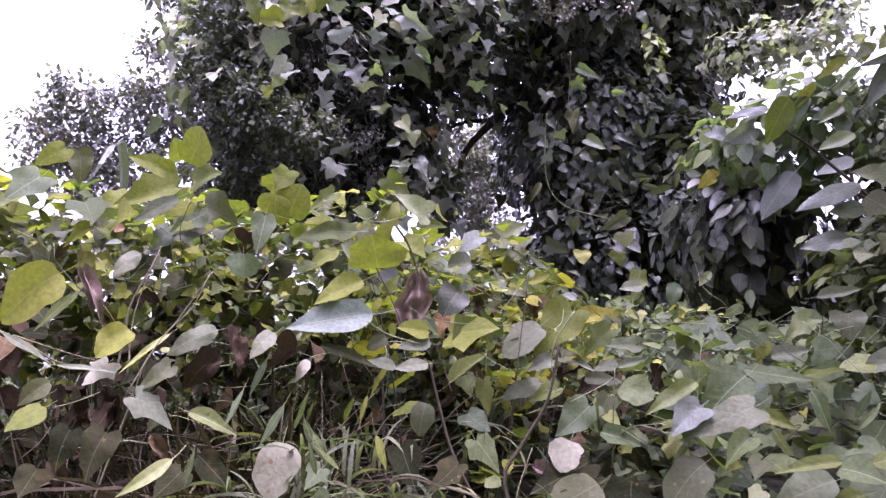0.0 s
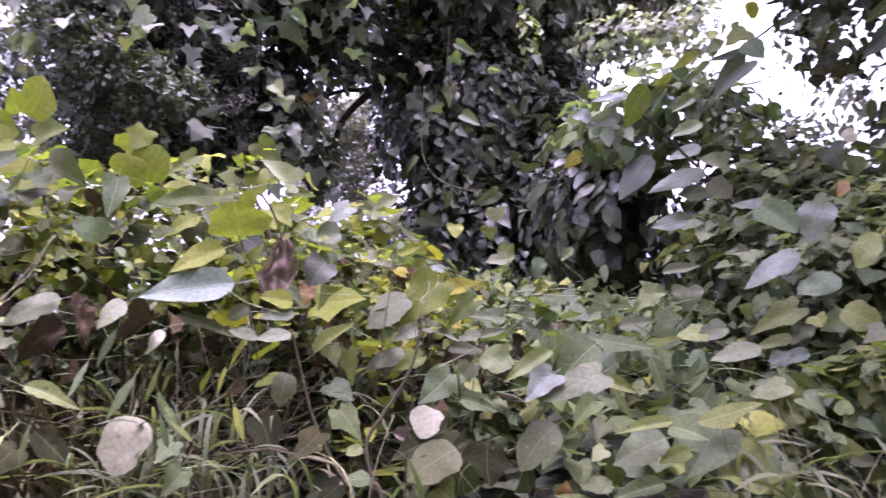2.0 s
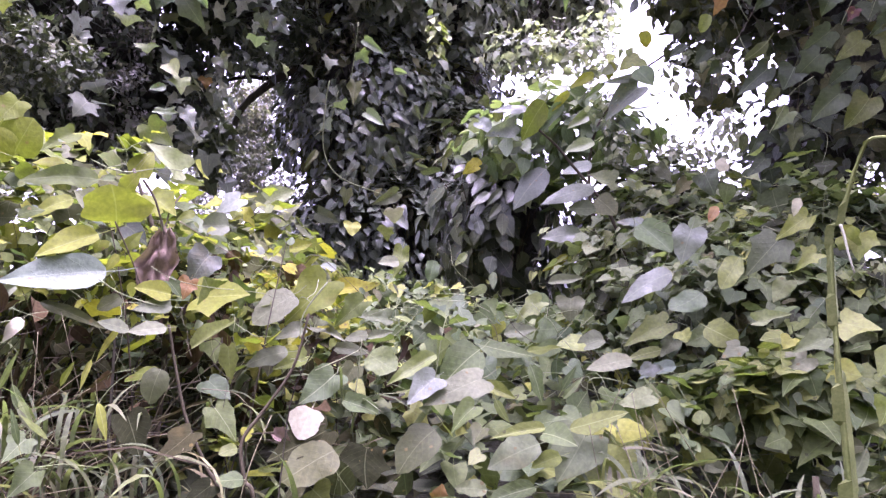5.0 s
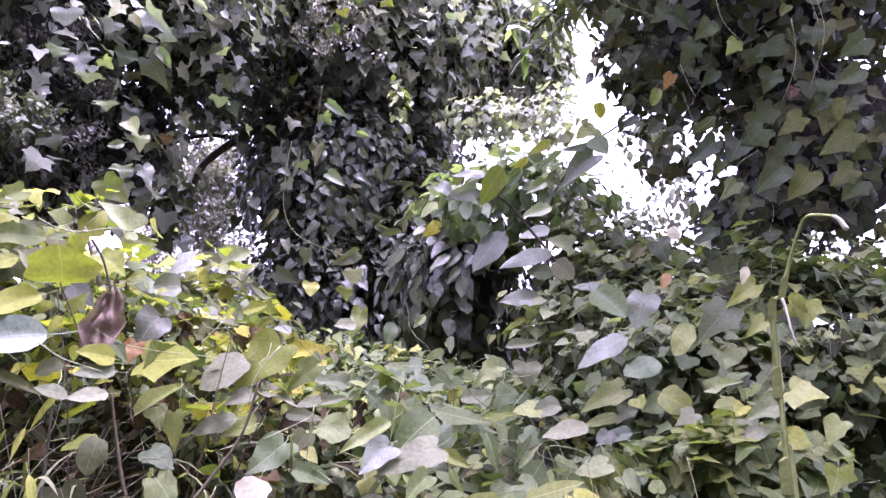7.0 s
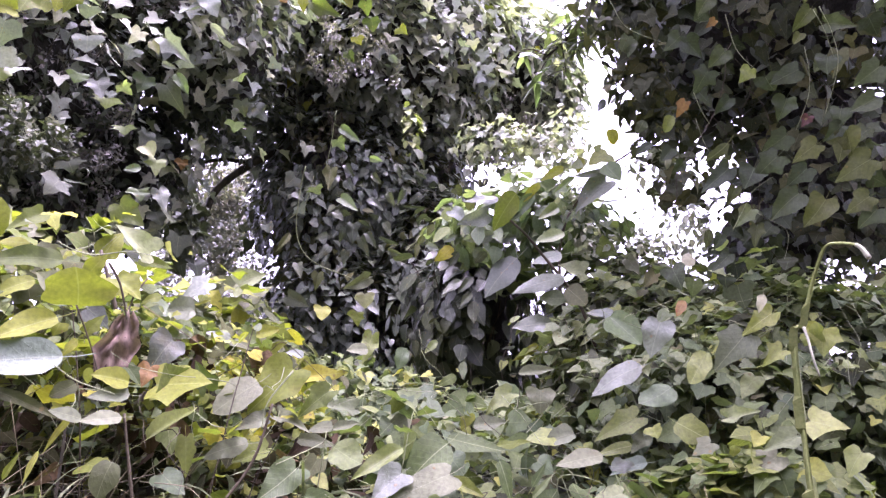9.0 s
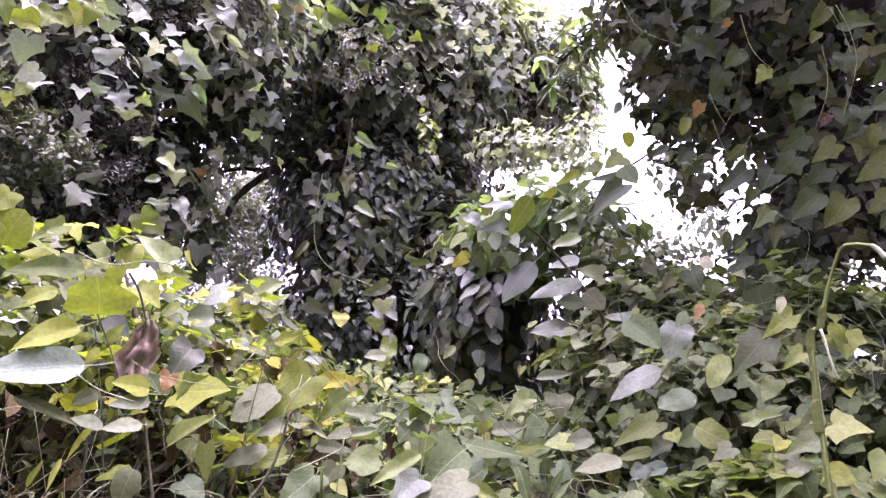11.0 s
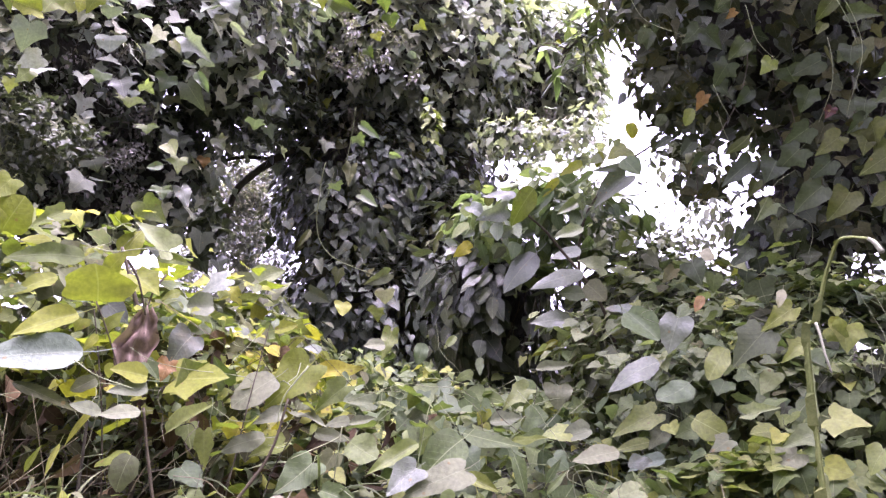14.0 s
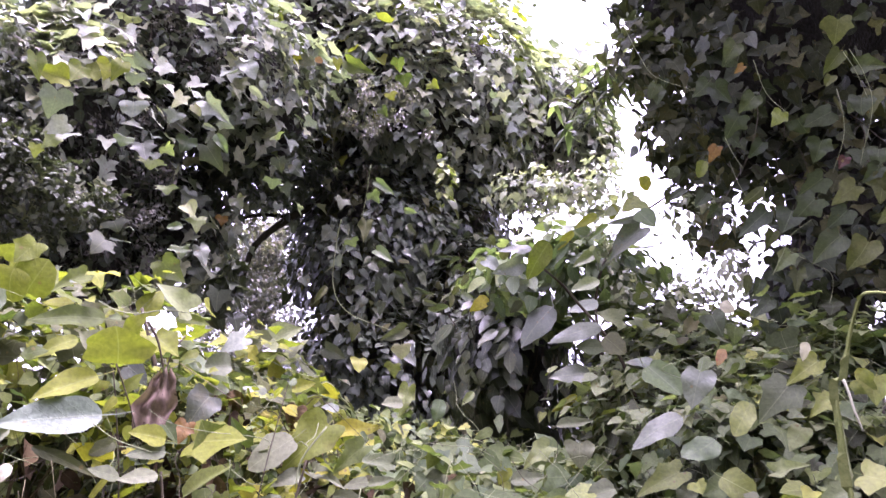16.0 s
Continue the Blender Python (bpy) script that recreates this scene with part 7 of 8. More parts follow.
bar("tendril", [(-0.397, 0.959, 1.517), (-0.387, 0.969, 1.497), (-0.389, 0.973, 1.480), (-0.414, 0.967, 1.469)], 0.0008, 0.00048, M_STEM, shrub, steps=5, sides=4)
bar("tendril", [(-0.388, 0.969, 1.496), (-0.371, 0.972, 1.509), (-0.357, 0.978, 1.506)], 0.0007, 0.00042, M_STEM, shrub, steps=5, sides=4)
bar("tendril", [(-0.351, 0.942, 1.447), (-0.338, 0.952, 1.424), (-0.331, 0.960, 1.399), (-0.326, 0.967, 1.375)], 0.0022, 0.00132, M_TWIG, shrub, steps=5, sides=4)
bar("tendril", [(-0.299, 0.940, 1.389), (-0.269, 0.953, 1.370), (-0.217, 0.971, 1.337)], 0.0008, 0.00048, M_STRAW, shrub, steps=5, sides=4)
bar("tendril", [(-0.383, 0.902, 1.304), (-0.357, 0.914, 1.286), (-0.316, 0.930, 1.272)], 0.001, 0.0006, M_STEM, shrub, steps=5, sides=4)
bar("tendril", [(-0.106, 1.041, 1.318), (-0.140, 1.042, 1.271), (-0.146, 1.043, 1.232)], 0.0014, 0.00084, M_STEM, shrub, steps=5, sides=4)
bar("tendril", [(-0.388, 0.952, 1.390), (-0.370, 0.967, 1.344), (-0.353, 0.980, 1.292)], 0.0015, 0.0009, M_TWIG, shrub, steps=5, sides=4)
bar("stem", [(-0.45, 1.35, 0.9), (-0.42, 1.3, 1.25), (-0.44, 1.28, 1.42), (-0.49, 1.28, 1.56)], 0.006, 0.003, M_TWIG, shrub)

# ---- dry growth under the shrub ----
dry = thing("dry_undergrowth", (-0.6, 1.3, 0.9), "withered brown leaves hanging on dark twigs", "dead leaves")
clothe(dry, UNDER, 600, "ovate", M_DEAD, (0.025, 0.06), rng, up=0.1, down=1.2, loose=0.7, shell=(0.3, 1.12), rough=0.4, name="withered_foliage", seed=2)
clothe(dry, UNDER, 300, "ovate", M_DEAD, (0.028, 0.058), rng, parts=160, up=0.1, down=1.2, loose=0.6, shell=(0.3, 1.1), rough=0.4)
# low filler leaves: their dark colour takes the place of shade
clothe(dry, UNDER, 2600, "ovate", M_LOW_SHADE, (0.025, 0.055), rng, up=0.5, down=0.6, loose=0.7, shell=(0.1, 1.0), rough=0.4, name="green_foliage")
leaf(dry, "heart", M_DEAD, (-0.736, 1.178, 1.530), -84, -77, -128, 0.045, 0.95)
leaf(dry, "ovate", M_DEAD, (-0.740, 1.197, 1.454), 60, -60, 90, 0.050, 1.36)
leaf(dry, "ovate", M_DEAD, (-0.772, 1.182, 1.428), 14, -85, 134, 0.051, 0.96)
leaf(dry, "heart", M_DEAD, (-0.198, 1.373, 1.391), -72, -75, -117, 0.050, 0.80)
leaf(dry, "ovate", M_DEAD, (-0.341, 1.444, 1.435), 66, -75, 102, 0.051, 1.02)
leaf(dry, "ovate", M_DEAD, (-0.827, 0.918, 1.231), 61, -68, 78, 0.071, 0.72)
leaf(dry, "lance", M_MINT, (-0.504, 0.957, 1.173), 106, -71, 48, 0.069, 0.80)
leaf(dry, "ovate", M_DEAD, (-0.766, 0.766, 1.137), 58, -69, 78, 0.058, 0.53)
leaf(dry, "ovate", M_DEAD, (-0.709, 0.883, 1.158), 64, -53, 77, 0.050, 0.65)
leaf(dry, "ovate", M_LIME, (-0.315, 1.090, 1.220), 31, 30, 24, 0.114, 0.35)
leaf(dry, "heart", M_MINT, (-0.122, 1.050, 1.016), 104, -41, 63, 0.035, 1.40)
leaf(dry, "ovate", M_FRESH, (-0.776, 0.999, 1.601), -135, 14, -102, 0.083, 0.78)
leaf(dry, "ovate", M_FRESH, (-0.781, 1.011, 1.627), 162, 32, -132, 0.046, 1.25)
leaf(dry, "round", M_FRESH, (-0.757, 1.006, 1.618), 107, 49, 135, 0.065, 0.96)
leaf(dry, "maple", M_LIME, (-0.754, 1.020, 1.588), 87, 19, 67, 0.055, 1.12)
leaf(dry, "heart", M_FRESH, (-1.006, 0.981, 1.669), -137, -47, -82, 0.061, 0.80)
leaf(dry, "maple", M_LIME, (-0.809, 1.044, 1.590), -119, -21, -60, 0.113, 0.60)
leaf(dry, "ovate", M_PALE, (-0.734, 0.951, 1.537), -114, -30, -83, 0.084, 0.55)
leaf(dry, "ovate", M_LIME, (-0.730, 0.993, 1.534), -153, -17, -84, 0.068, 0.59)
leaf(dry, "lobed", M_MINT, (-1.077, 1.002, 1.628), -158, -43, -51, 0.081, 0.72)
leaf(dry, "lobed", M_MINT, (-0.756, 1.040, 1.529), -143, -35, -56, 0.062, 0.81)
leaf(dry, "heart", M_DULL, (-0.772, 1.082, 1.559), 50, -22, 80, 0.068, 0.96)
leaf(dry, "heart", M_BLUE, (-0.798, 1.020, 1.500), -116, -43, -71, 0.044, 1.15)
leaf(dry, "lobed", M_LIME, (-0.899, 0.937, 1.496), -133, -38, -77, 0.048, 0.44)
leaf(dry, "ivy", M_LIME, (-0.881, 0.953, 1.498), 85, -42, 42, 0.053, 0.62)
leaf(dry, "round", M_ORANGE, (-0.804, 0.891, 1.475), 84, -4, 69, 0.016, 0.99)
leaf(dry, "ovate", M_PALE, (-0.717, 0.846, 1.418), -142, -34, -59, 0.053, 0.78)
leaf(dry, "heart", M_DULL, (-1.021, 1.032, 1.684), 40, -76, 96, 0.068, 0.77)
leaf(dry, "maple", M_FRESH, (-0.674, 1.127, 1.604), 109, 49, 133, 0.034, 0.72)
leaf(dry, "round", M_FRESH, (-0.635, 1.099, 1.574), -104, -73, -92, 0.050, 1.43)
leaf(dry, "heart", M_MINT, (-0.634, 1.058, 1.520), -174, -73, -32, 0.072, 0.67)
leaf(dry, "ovate", M_LIME, (-0.504, 1.083, 1.453), -135, -22, -54, 0.066, 0.74)
leaf(dry, "lance", M_LIME, (-0.789, 0.812, 1.363), -142, -48, -63, 0.079, 0.81)
leaf(dry, "ovate", M_DULL, (-0.723, 0.707, 1.229), -142, -35, -64, 0.041, 0.94)
leaf(dry, "ovate", M_LIME, (-0.704, 0.684, 1.199), -166, -23, -45, 0.049, 0.94)
leaf(dry, "lance", M_PALE, (-0.702, 0.614, 1.279), 51, -33, 51, 0.060, 1.00)
leaf(dry, "lance", M_PALE, (-0.680, 0.669, 1.246), 71, -8, 56, 0.070, 0.60)
leaf(dry, "heart", M_DULL, (-0.628, 0.808, 1.247), -138, -38, -52, 0.050, 0.71)
leaf(dry, "lance", M_CARPET, (-0.656, 0.843, 1.297), -163, -33, -44, 0.087, 0.53)
leaf(dry, "ovate", M_DEAD, (-0.589, 0.899, 1.308), 157, -61, -7, 0.045, 0.63)
leaf(dry, "ovate", M_PALE, (-0.535, 0.920, 1.298), -145, -30, -49, 0.052, 0.87)
leaf(dry, "ovate", M_PALE, (-0.503, 0.938, 1.299), -147, -40, -63, 0.058, 0.50)
leaf(dry, "ovate", M_PINK, (-0.474, 0.908, 1.254), -150, -39, -46, 0.034, 0.87)
leaf(dry, "ovate", M_DULL, (-0.468, 0.935, 1.278), 91, -19, 60, 0.089, 0.33)
leaf(dry, "lobed", M_MINT, (-0.332, 1.019, 1.315), 75, -47, 67, 0.030, 0.77)
leaf(dry, "round", M_DULL, (-0.384, 0.980, 1.289), -133, -34, -74, 0.035, 0.68)
leaf(dry, "round", M_PINK, (-0.482, 0.849, 1.145), -159, -70, -46, 0.071, 0.82)
leaf(dry, "lance", M_LIME, (-0.385, 0.904, 1.203), -152, -66, -44, 0.040, 0.83)
leaf(dry, "lance", M_LIME, (-0.358, 0.865, 1.152), 126, -59, 28, 0.049, 0.92)
leaf(dry, "lance", M_CARPET, (-0.433, 0.836, 1.156), 82, -61, 53, 0.035, 1.06)
leaf(dry, "lance", M_PALE, (-0.431, 0.829, 1.148), 60, -58, 79, 0.035, 0.65)
leaf(dry, "lance", M_CARPET, (-0.481, 0.848, 1.193), -134, -59, -63, 0.060, 0.89)
leaf(dry, "lance", M_CARPET, (-0.527, 0.882, 1.256), -113, -63, -75, 0.055, 0.81)
leaf(dry, "lance", M_LIME, (-0.368, 0.951, 1.251), -126, -54, -73, 0.058, 0.60)
leaf(dry, "lance", M_CARPET, (-0.536, 0.838, 1.215), -165, -58, -47, 0.059, 0.57)
leaf(dry, "lance", M_CARPET, (-0.412, 0.802, 1.110), -162, 69, -127, 0.043, 0.71)
leaf(dry, "lance", M_LIME, (-0.402, 0.865, 1.171), 116, 63, 108, 0.036, 0.90)
leaf(dry, "lance", M_CARPET, (-0.456, 0.829, 1.163), 123, 56, 131, 0.059, 0.50)
leaf(dry, "lance", M_CARPET, (-0.390, 0.818, 1.115), -150, 41, -76, 0.044, 0.77)
leaf(dry, "lance", M_CARPET, (-0.538, 0.725, 1.112), 90, 77, 120, 0.038, 0.71)
leaf(dry, "lobed", M_MINT, (-0.265, 1.047, 1.133), 110, -45, 44, 0.057, 0.61)
leaf(dry, "round", M_MINT, (-0.214, 1.012, 1.038), -121, 4, -52, 0.038, 0.75)
leaf(dry, "lobed", M_MINT, (-0.409, 0.834, 1.077), -148, -37, -43, 0.036, 0.73)
leaf(dry, "lobed", M_MINT, (-0.413, 0.817, 1.115), -147, -39, -45, 0.033, 0.78)
leaf(dry, "lobed", M_LOW_SHADE, (-0.256, 0.998, 1.032), -133, -29, -44, 0.047, 0.67)
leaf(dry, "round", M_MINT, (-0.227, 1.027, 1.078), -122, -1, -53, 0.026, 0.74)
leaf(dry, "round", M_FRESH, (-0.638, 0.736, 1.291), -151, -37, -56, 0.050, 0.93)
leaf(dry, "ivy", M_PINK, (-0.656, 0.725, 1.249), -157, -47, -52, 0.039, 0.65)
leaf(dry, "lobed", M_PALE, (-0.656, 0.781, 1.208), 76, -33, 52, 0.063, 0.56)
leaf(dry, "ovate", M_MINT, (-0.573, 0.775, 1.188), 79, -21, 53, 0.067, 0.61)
leaf(dry, "heart", M_LOW_SHADE, (-0.625, 0.693, 1.167), -168, -52, -42, 0.054, 0.83)
leaf(dry, "heart", M_LOW_SHADE, (-0.674, 0.692, 1.171), -175, -56, -39, 0.047, 0.82)
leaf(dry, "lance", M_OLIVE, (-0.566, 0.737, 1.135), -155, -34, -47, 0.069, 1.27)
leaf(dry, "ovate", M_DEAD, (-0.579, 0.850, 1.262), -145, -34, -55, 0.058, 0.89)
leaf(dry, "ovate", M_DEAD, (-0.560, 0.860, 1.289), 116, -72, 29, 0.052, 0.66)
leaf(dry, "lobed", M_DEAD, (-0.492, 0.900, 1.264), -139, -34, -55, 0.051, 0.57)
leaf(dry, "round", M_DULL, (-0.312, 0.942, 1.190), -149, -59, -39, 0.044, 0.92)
leaf(dry, "heart", M_LOW_SHADE, (-0.354, 0.952, 1.130), 121, -57, 33, 0.062, 0.77)
leaf(dry, "lobed", M_LOW_SHADE, (-0.282, 0.985, 1.103), -135, -38, -44, 0.060, 0.59)
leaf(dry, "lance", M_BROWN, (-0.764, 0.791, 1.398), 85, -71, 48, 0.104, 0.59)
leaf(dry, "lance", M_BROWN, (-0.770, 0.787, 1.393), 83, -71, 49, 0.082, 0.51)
leaf(dry, "ovate", M_LOW_SHADE, (-0.562, 0.781, 1.136), 87, -39, 46, 0.055, 0.95)
leaf(dry, "heart", M_LOW_SHADE, (-0.572, 0.763, 1.118), -157, -40, -45, 0.045, 0.84)
leaf(dry, "heart", M_LOW_SHADE, (-0.694, 0.670, 1.130), 180, -56, -36, 0.034, 1.15)
for k in range(26):
    x, y = -1.25 + 1.1 * rng.random(), rng.uniform(0.95, 1.4)
    g = float(ground_height(x, y))
    w = rng.normal(0, 0.06, 6)
    h = rng.uniform(0.22, 0.42)
    bar("twig", [(x, y, g), (x + w[0] * 0.5, y + w[1] * 0.4, g + h * 0.4), (x + w[0] + w[2] * 0.5, y + w[1] * 0.6, g + h * 0.8), (x + w[0] * 1.6 + w[4], y + w[5] * 0.5, g + h)], rng.uniform(0.001, 0.0024), 0.0007, (M_TWIG, M_STRAW, M_BARK)[k % 3], dry, steps=5, sides=5)

for k in range(110):
    x, y = -1.25 + 1.4 * rng.random(), rng.uniform(1.0, 1.7)
    z = float(ground_height(x, y)) + rng.uniform(0.15, 0.5) * (1.0 if x < -0.1 else 0.55)
    a, l, c = rng.uniform(0, 6.3), rng.uniform(0.05, 0.18), rng.normal(0, 0.03, 3)
    e = Vector((math.cos(a) * l, math.sin(a) * l * 0.5, rng.normal(0, 0.5) * l))
    p = Vector((x, y, z))
    bar("tendril", [p, p + e * 0.35 + Vector(c), p + e * 0.7 + Vector(c) * 0.6, p + e], 0.0007, 0.0004, (M_STRAW, M_STEM, M_TWIG)[k % 3], dry, steps=4, sides=4)

# ---- a crumpled dead leaf that hangs from a stem ----
hung = thing("dead_leaf", (-0.351, 1.045, 1.399), "crumpled reddish-brown dead leaf hanging from a stem", "dead leaf")
crumple = bmesh.new()
right, rows = Vector((0.94, 0.34, 0.0)), []
for i in range(17):
    v = i / 16
    wide = 0.037 * max(0.03, math.sin(math.pi * (0.04 + 0.78 * v ** 1.25))) ** 0.8
    row = []
    for j in range(13):
        u = j / 6 - 1
        deep = 0.006 * math.sin(4.2 * u + 3 * v) + 0.006 * math.sin(9 * u - 5 * v + 1) + 0.004 * math.sin(14 * v + 3 * u) + 0.012 * u * u + 0.0022 * math.sin(25 * u + 9 * v) + 0.002 * math.sin(33 * v - 12 * u)
        x = wide * (u + 0.12 * math.sin(6 * v + u)) * (0.82 + 0.1 * math.sin(13 * v))
        row.append(crumple.verts.new(Vector(hung.location) + right * (x - 0.012 * v) + Vector((0.34, -0.94, 0)) * deep + Vector((0, 0, -0.086 * v + 0.006 * math.sin(5 * u + 2)))))
    rows.append(row)
for a, c in zip(rows, rows[1:]):
    for j in range(12):
        crumple.faces.new((a[j], a[j + 1], c[j + 1], c[j])).smooth = True
me = bpy.data.meshes.new("blade")
crumple.to_mesh(me)
uvs = me.uv_layers.new(name="UVMap")
for loop, slot in zip(me.loops, uvs.data):
    slot.uv = ((loop.vertex_index % 13) / 12, (loop.vertex_index // 13) / 16)
me.materials.append(M_BROWN)
under("blade", me, hung)
bar("stalk", [Vector(hung.location) + Vector(o) for o in ((0.012, 0.03, 0.06), (0.004, 0.008, 0.03), (0, 0, 0))], 0.0016, 0.0012, M_TWIG, hung, sides=5)

# ---- bare stems and dry stalks ----
stick = thing("bare_stem", (-0.242, 1.005, 1.001), "dark brown bare stem standing in the grass", "stem", "bare stems")
bar("stem", [(-0.232, 1.025, 0.75), (-0.242, 1.005, 1.001), (-0.266, 1.009, 1.059), (-0.294, 1.007, 1.121), (-0.312, 1.004, 1.194), (-0.323, 0.999, 1.252)], 0.0033, 0.002, M_TWIG, stick, steps=6, sides=6, knobbly=0.06)
stick = thing("bare_stem", (-0.198, 1.014, 0.998), "curved brown bare stem standing in the grass", "stem", "bare stems")
bar("stem", [(-0.188, 1.034, 0.75), (-0.198, 1.014, 0.998), (-0.213, 1.017, 1.036), (-0.22, 1.022, 1.087), (-0.194, 1.03, 1.128), (-0.153, 1.038, 1.192), (-0.132, 1.037, 1.27)], 0.004, 0.0018, M_TWIG, stick, steps=6, sides=6, knobbly=0.06)
stick = thing("bare_stem", (-0.403, 1.038, 1.048), "thin dark bare stem standing in the grass", "stem", "bare stems")
bar("stem", [(-0.393, 1.058, 0.75), (-0.403, 1.038, 1.048), (-0.41, 1.041, 1.094), (-0.411, 1.044, 1.169), (-0.412, 1.042, 1.251)], 0.0025, 0.002, M_BARK, stick, steps=6, sides=6, knobbly=0.06)
stick = thing("bare_stem", (-0.212, 1.045, 1.096), "thin reddish twig caught among leaves", "stem", "bare stems")
bar("stem", [(-0.212, 1.045, 1.096), (-0.164, 1.053, 1.099), (-0.107, 1.06, 1.108)], 0.0012, 0.001, M_TWIG, stick, steps=6, sides=6, knobbly=0.06)
stick = thing("bare_stem", (-0.700, 1.194, 1.287), "dark branching stem of a lime-leaved shrub", "stem", "bare stems")
bar("stem", [(-0.69, 1.214, 0.75), (-0.7, 1.194, 1.287), (-0.746, 1.157, 1.373), (-0.761, 1.14, 1.415), (-0.784, 1.114, 1.464), (-0.79, 1.093, 1.526), (-0.787, 1.08, 1.571)], 0.0035, 0.0022, M_BARK, stick, steps=6, sides=6, knobbly=0.06)
stick = thing("bare_stem", (-0.744, 1.133, 1.384), "dark leafless twig of a shrub", "stem", "bare stems")
bar("stem", [(-0.744, 1.133, 1.384), (-0.695, 1.167, 1.349), (-0.627, 1.208, 1.307)], 0.003, 0.002, M_BARK, stick, steps=6, sides=6, knobbly=0.06)
stick = thing("bare_stem", (-0.747, 0.879, 1.194), "pale dry grass stalk leaning over", "stem", "bare stems")
bar("stem", [(-0.783, 0.857, 1.052), (-0.747, 0.879, 1.194), (-0.729, 0.89, 1.265), (-0.692, 0.91, 1.328), (-0.647, 0.926, 1.401)], 0.0016, 0.0009, M_STRAW, stick, steps=6, sides=6, knobbly=0.06)
stick = thing("bare_stem", (-0.882, 0.739, 1.315), "pale dry grass stalk lying across leaves", "stem", "bare stems")
bar("stem", [(-0.882, 0.739, 1.315), (-0.847, 0.781, 1.291), (-0.817, 0.814, 1.263), (-0.766, 0.861, 1.243)], 0.0019, 0.0011, M_STRAW, stick, steps=6, sides=6, knobbly=0.06)
stick = thing("bare_stem", (-0.770, 0.890, 1.313), "pale dry grass stalk leaning over", "stem", "bare stems")
bar("stem", [(-0.784, 0.89, 1.233), (-0.77, 0.89, 1.313), (-0.763, 0.89, 1.353), (-0.736, 0.898, 1.412), (-0.723, 0.9, 1.442)], 0.002, 0.0012, M_STRAW, stick, steps=6, sides=6, knobbly=0.06)
stick = thing("dry_straw", (-0.674, 0.782, 1.212), "thin pale dry straw leaning among leaves", "straw", "dry straws")
bar("stalk", [(-0.674, 0.782, 1.212), (-0.652, 0.818, 1.288), (-0.631, 0.852, 1.332), (-0.619, 0.874, 1.384)], 0.001, 0.0006, M_STRAW, stick, steps=5, sides=5, knobbly=0.03)
stick = thing("dry_straw", (-0.752, 0.675, 1.285), "pale dry straw lying across leaves", "straw", "dry straws")
bar("stalk", [(-0.752, 0.675, 1.285), (-0.727, 0.731, 1.267), (-0.701, 0.783, 1.253)], 0.001, 0.0006, M_STRAW, stick, steps=5, sides=5, knobbly=0.03)
stick = thing("dry_straw", (-0.704, 0.82, 1.233), "thin pale dry straw leaning among leaves", "straw", "dry straws")
bar("stalk", [(-0.704, 0.82, 1.233), (-0.709, 0.832, 1.329), (-0.689, 0.852, 1.424)], 0.001, 0.0006, M_STRAW, stick, steps=5, sides=5, knobbly=0.03)
stick = thing("dry_straw", (-0.734, 0.729, 1.199), "pale dry straw lying across leaves", "straw", "dry straws")
bar("stalk", [(-0.734, 0.729, 1.199), (-0.729, 0.76, 1.206), (-0.723, 0.793, 1.218)], 0.001, 0.0006, M_STRAW, stick, steps=5, sides=5, knobbly=0.03)
stick = thing("dry_straw", (-0.59, 0.781, 1.139), "brown dry stalk in tangled grass", "straw", "dry straws")
bar("stalk", [(-0.59, 0.781, 1.139), (-0.567, 0.819, 1.114), (-0.534, 0.858, 1.076)], 0.0008, 0.0005, M_TWIG, stick, steps=5, sides=5, knobbly=0.04)
stick = thing("dry_straw", (-0.596, 0.802, 1.161), "brown dry stalk in tangled grass", "straw", "dry straws")
bar("stalk", [(-0.596, 0.802, 1.161), (-0.603, 0.819, 1.12), (-0.616, 0.829, 1.071)], 0.0008, 0.0005, M_TWIG, stick, steps=5, sides=5, knobbly=0.04)
stick = thing("dry_straw", (-0.686, 0.771, 1.152), "brown dry stalk in tangled grass", "straw", "dry straws")
bar("stalk", [(-0.686, 0.771, 1.152), (-0.658, 0.819, 1.161), (-0.626, 0.867, 1.152)], 0.0008, 0.0005, M_TWIG, stick, steps=5, sides=5, knobbly=0.04)
stick = thing("dry_straw", (-0.756, 0.705, 1.138), "brown dry stalk in tangled grass", "straw", "dry straws")
bar("stalk", [(-0.756, 0.705, 1.138), (-0.757, 0.734, 1.156), (-0.762, 0.757, 1.176)], 0.0008, 0.0005, M_TWIG, stick, steps=5, sides=5, knobbly=0.04)
stick = thing("dry_straw", (-0.73, 0.753, 1.085), "brown dry stalk in tangled grass", "straw", "dry straws")
bar("stalk", [(-0.73, 0.753, 1.085), (-0.745, 0.771, 1.132), (-0.751, 0.795, 1.173)], 0.0008, 0.0005, M_TWIG, stick, steps=5, sides=5, knobbly=0.04)
stick = thing("dry_straw", (-0.708, 0.771, 1.083), "brown dry stalk in tangled grass", "straw", "dry straws")
bar("stalk", [(-0.708, 0.771, 1.083), (-0.715, 0.797, 1.124), (-0.735, 0.808, 1.172)], 0.0008, 0.0005, M_TWIG, stick, steps=5, sides=5, knobbly=0.04)
stick = thing("dry_straw", (-0.651, 0.817, 1.076), "brown dry stalk in tangled grass", "straw", "dry straws")
bar("stalk", [(-0.651, 0.817, 1.076), (-0.68, 0.826, 1.126), (-0.687, 0.848, 1.169)], 0.0008, 0.0005, M_TWIG, stick, steps=5, sides=5, knobbly=0.04)
stick = thing("dry_straw", (-0.603, 0.834, 1.146), "brown dry stalk in tangled grass", "straw", "dry straws")
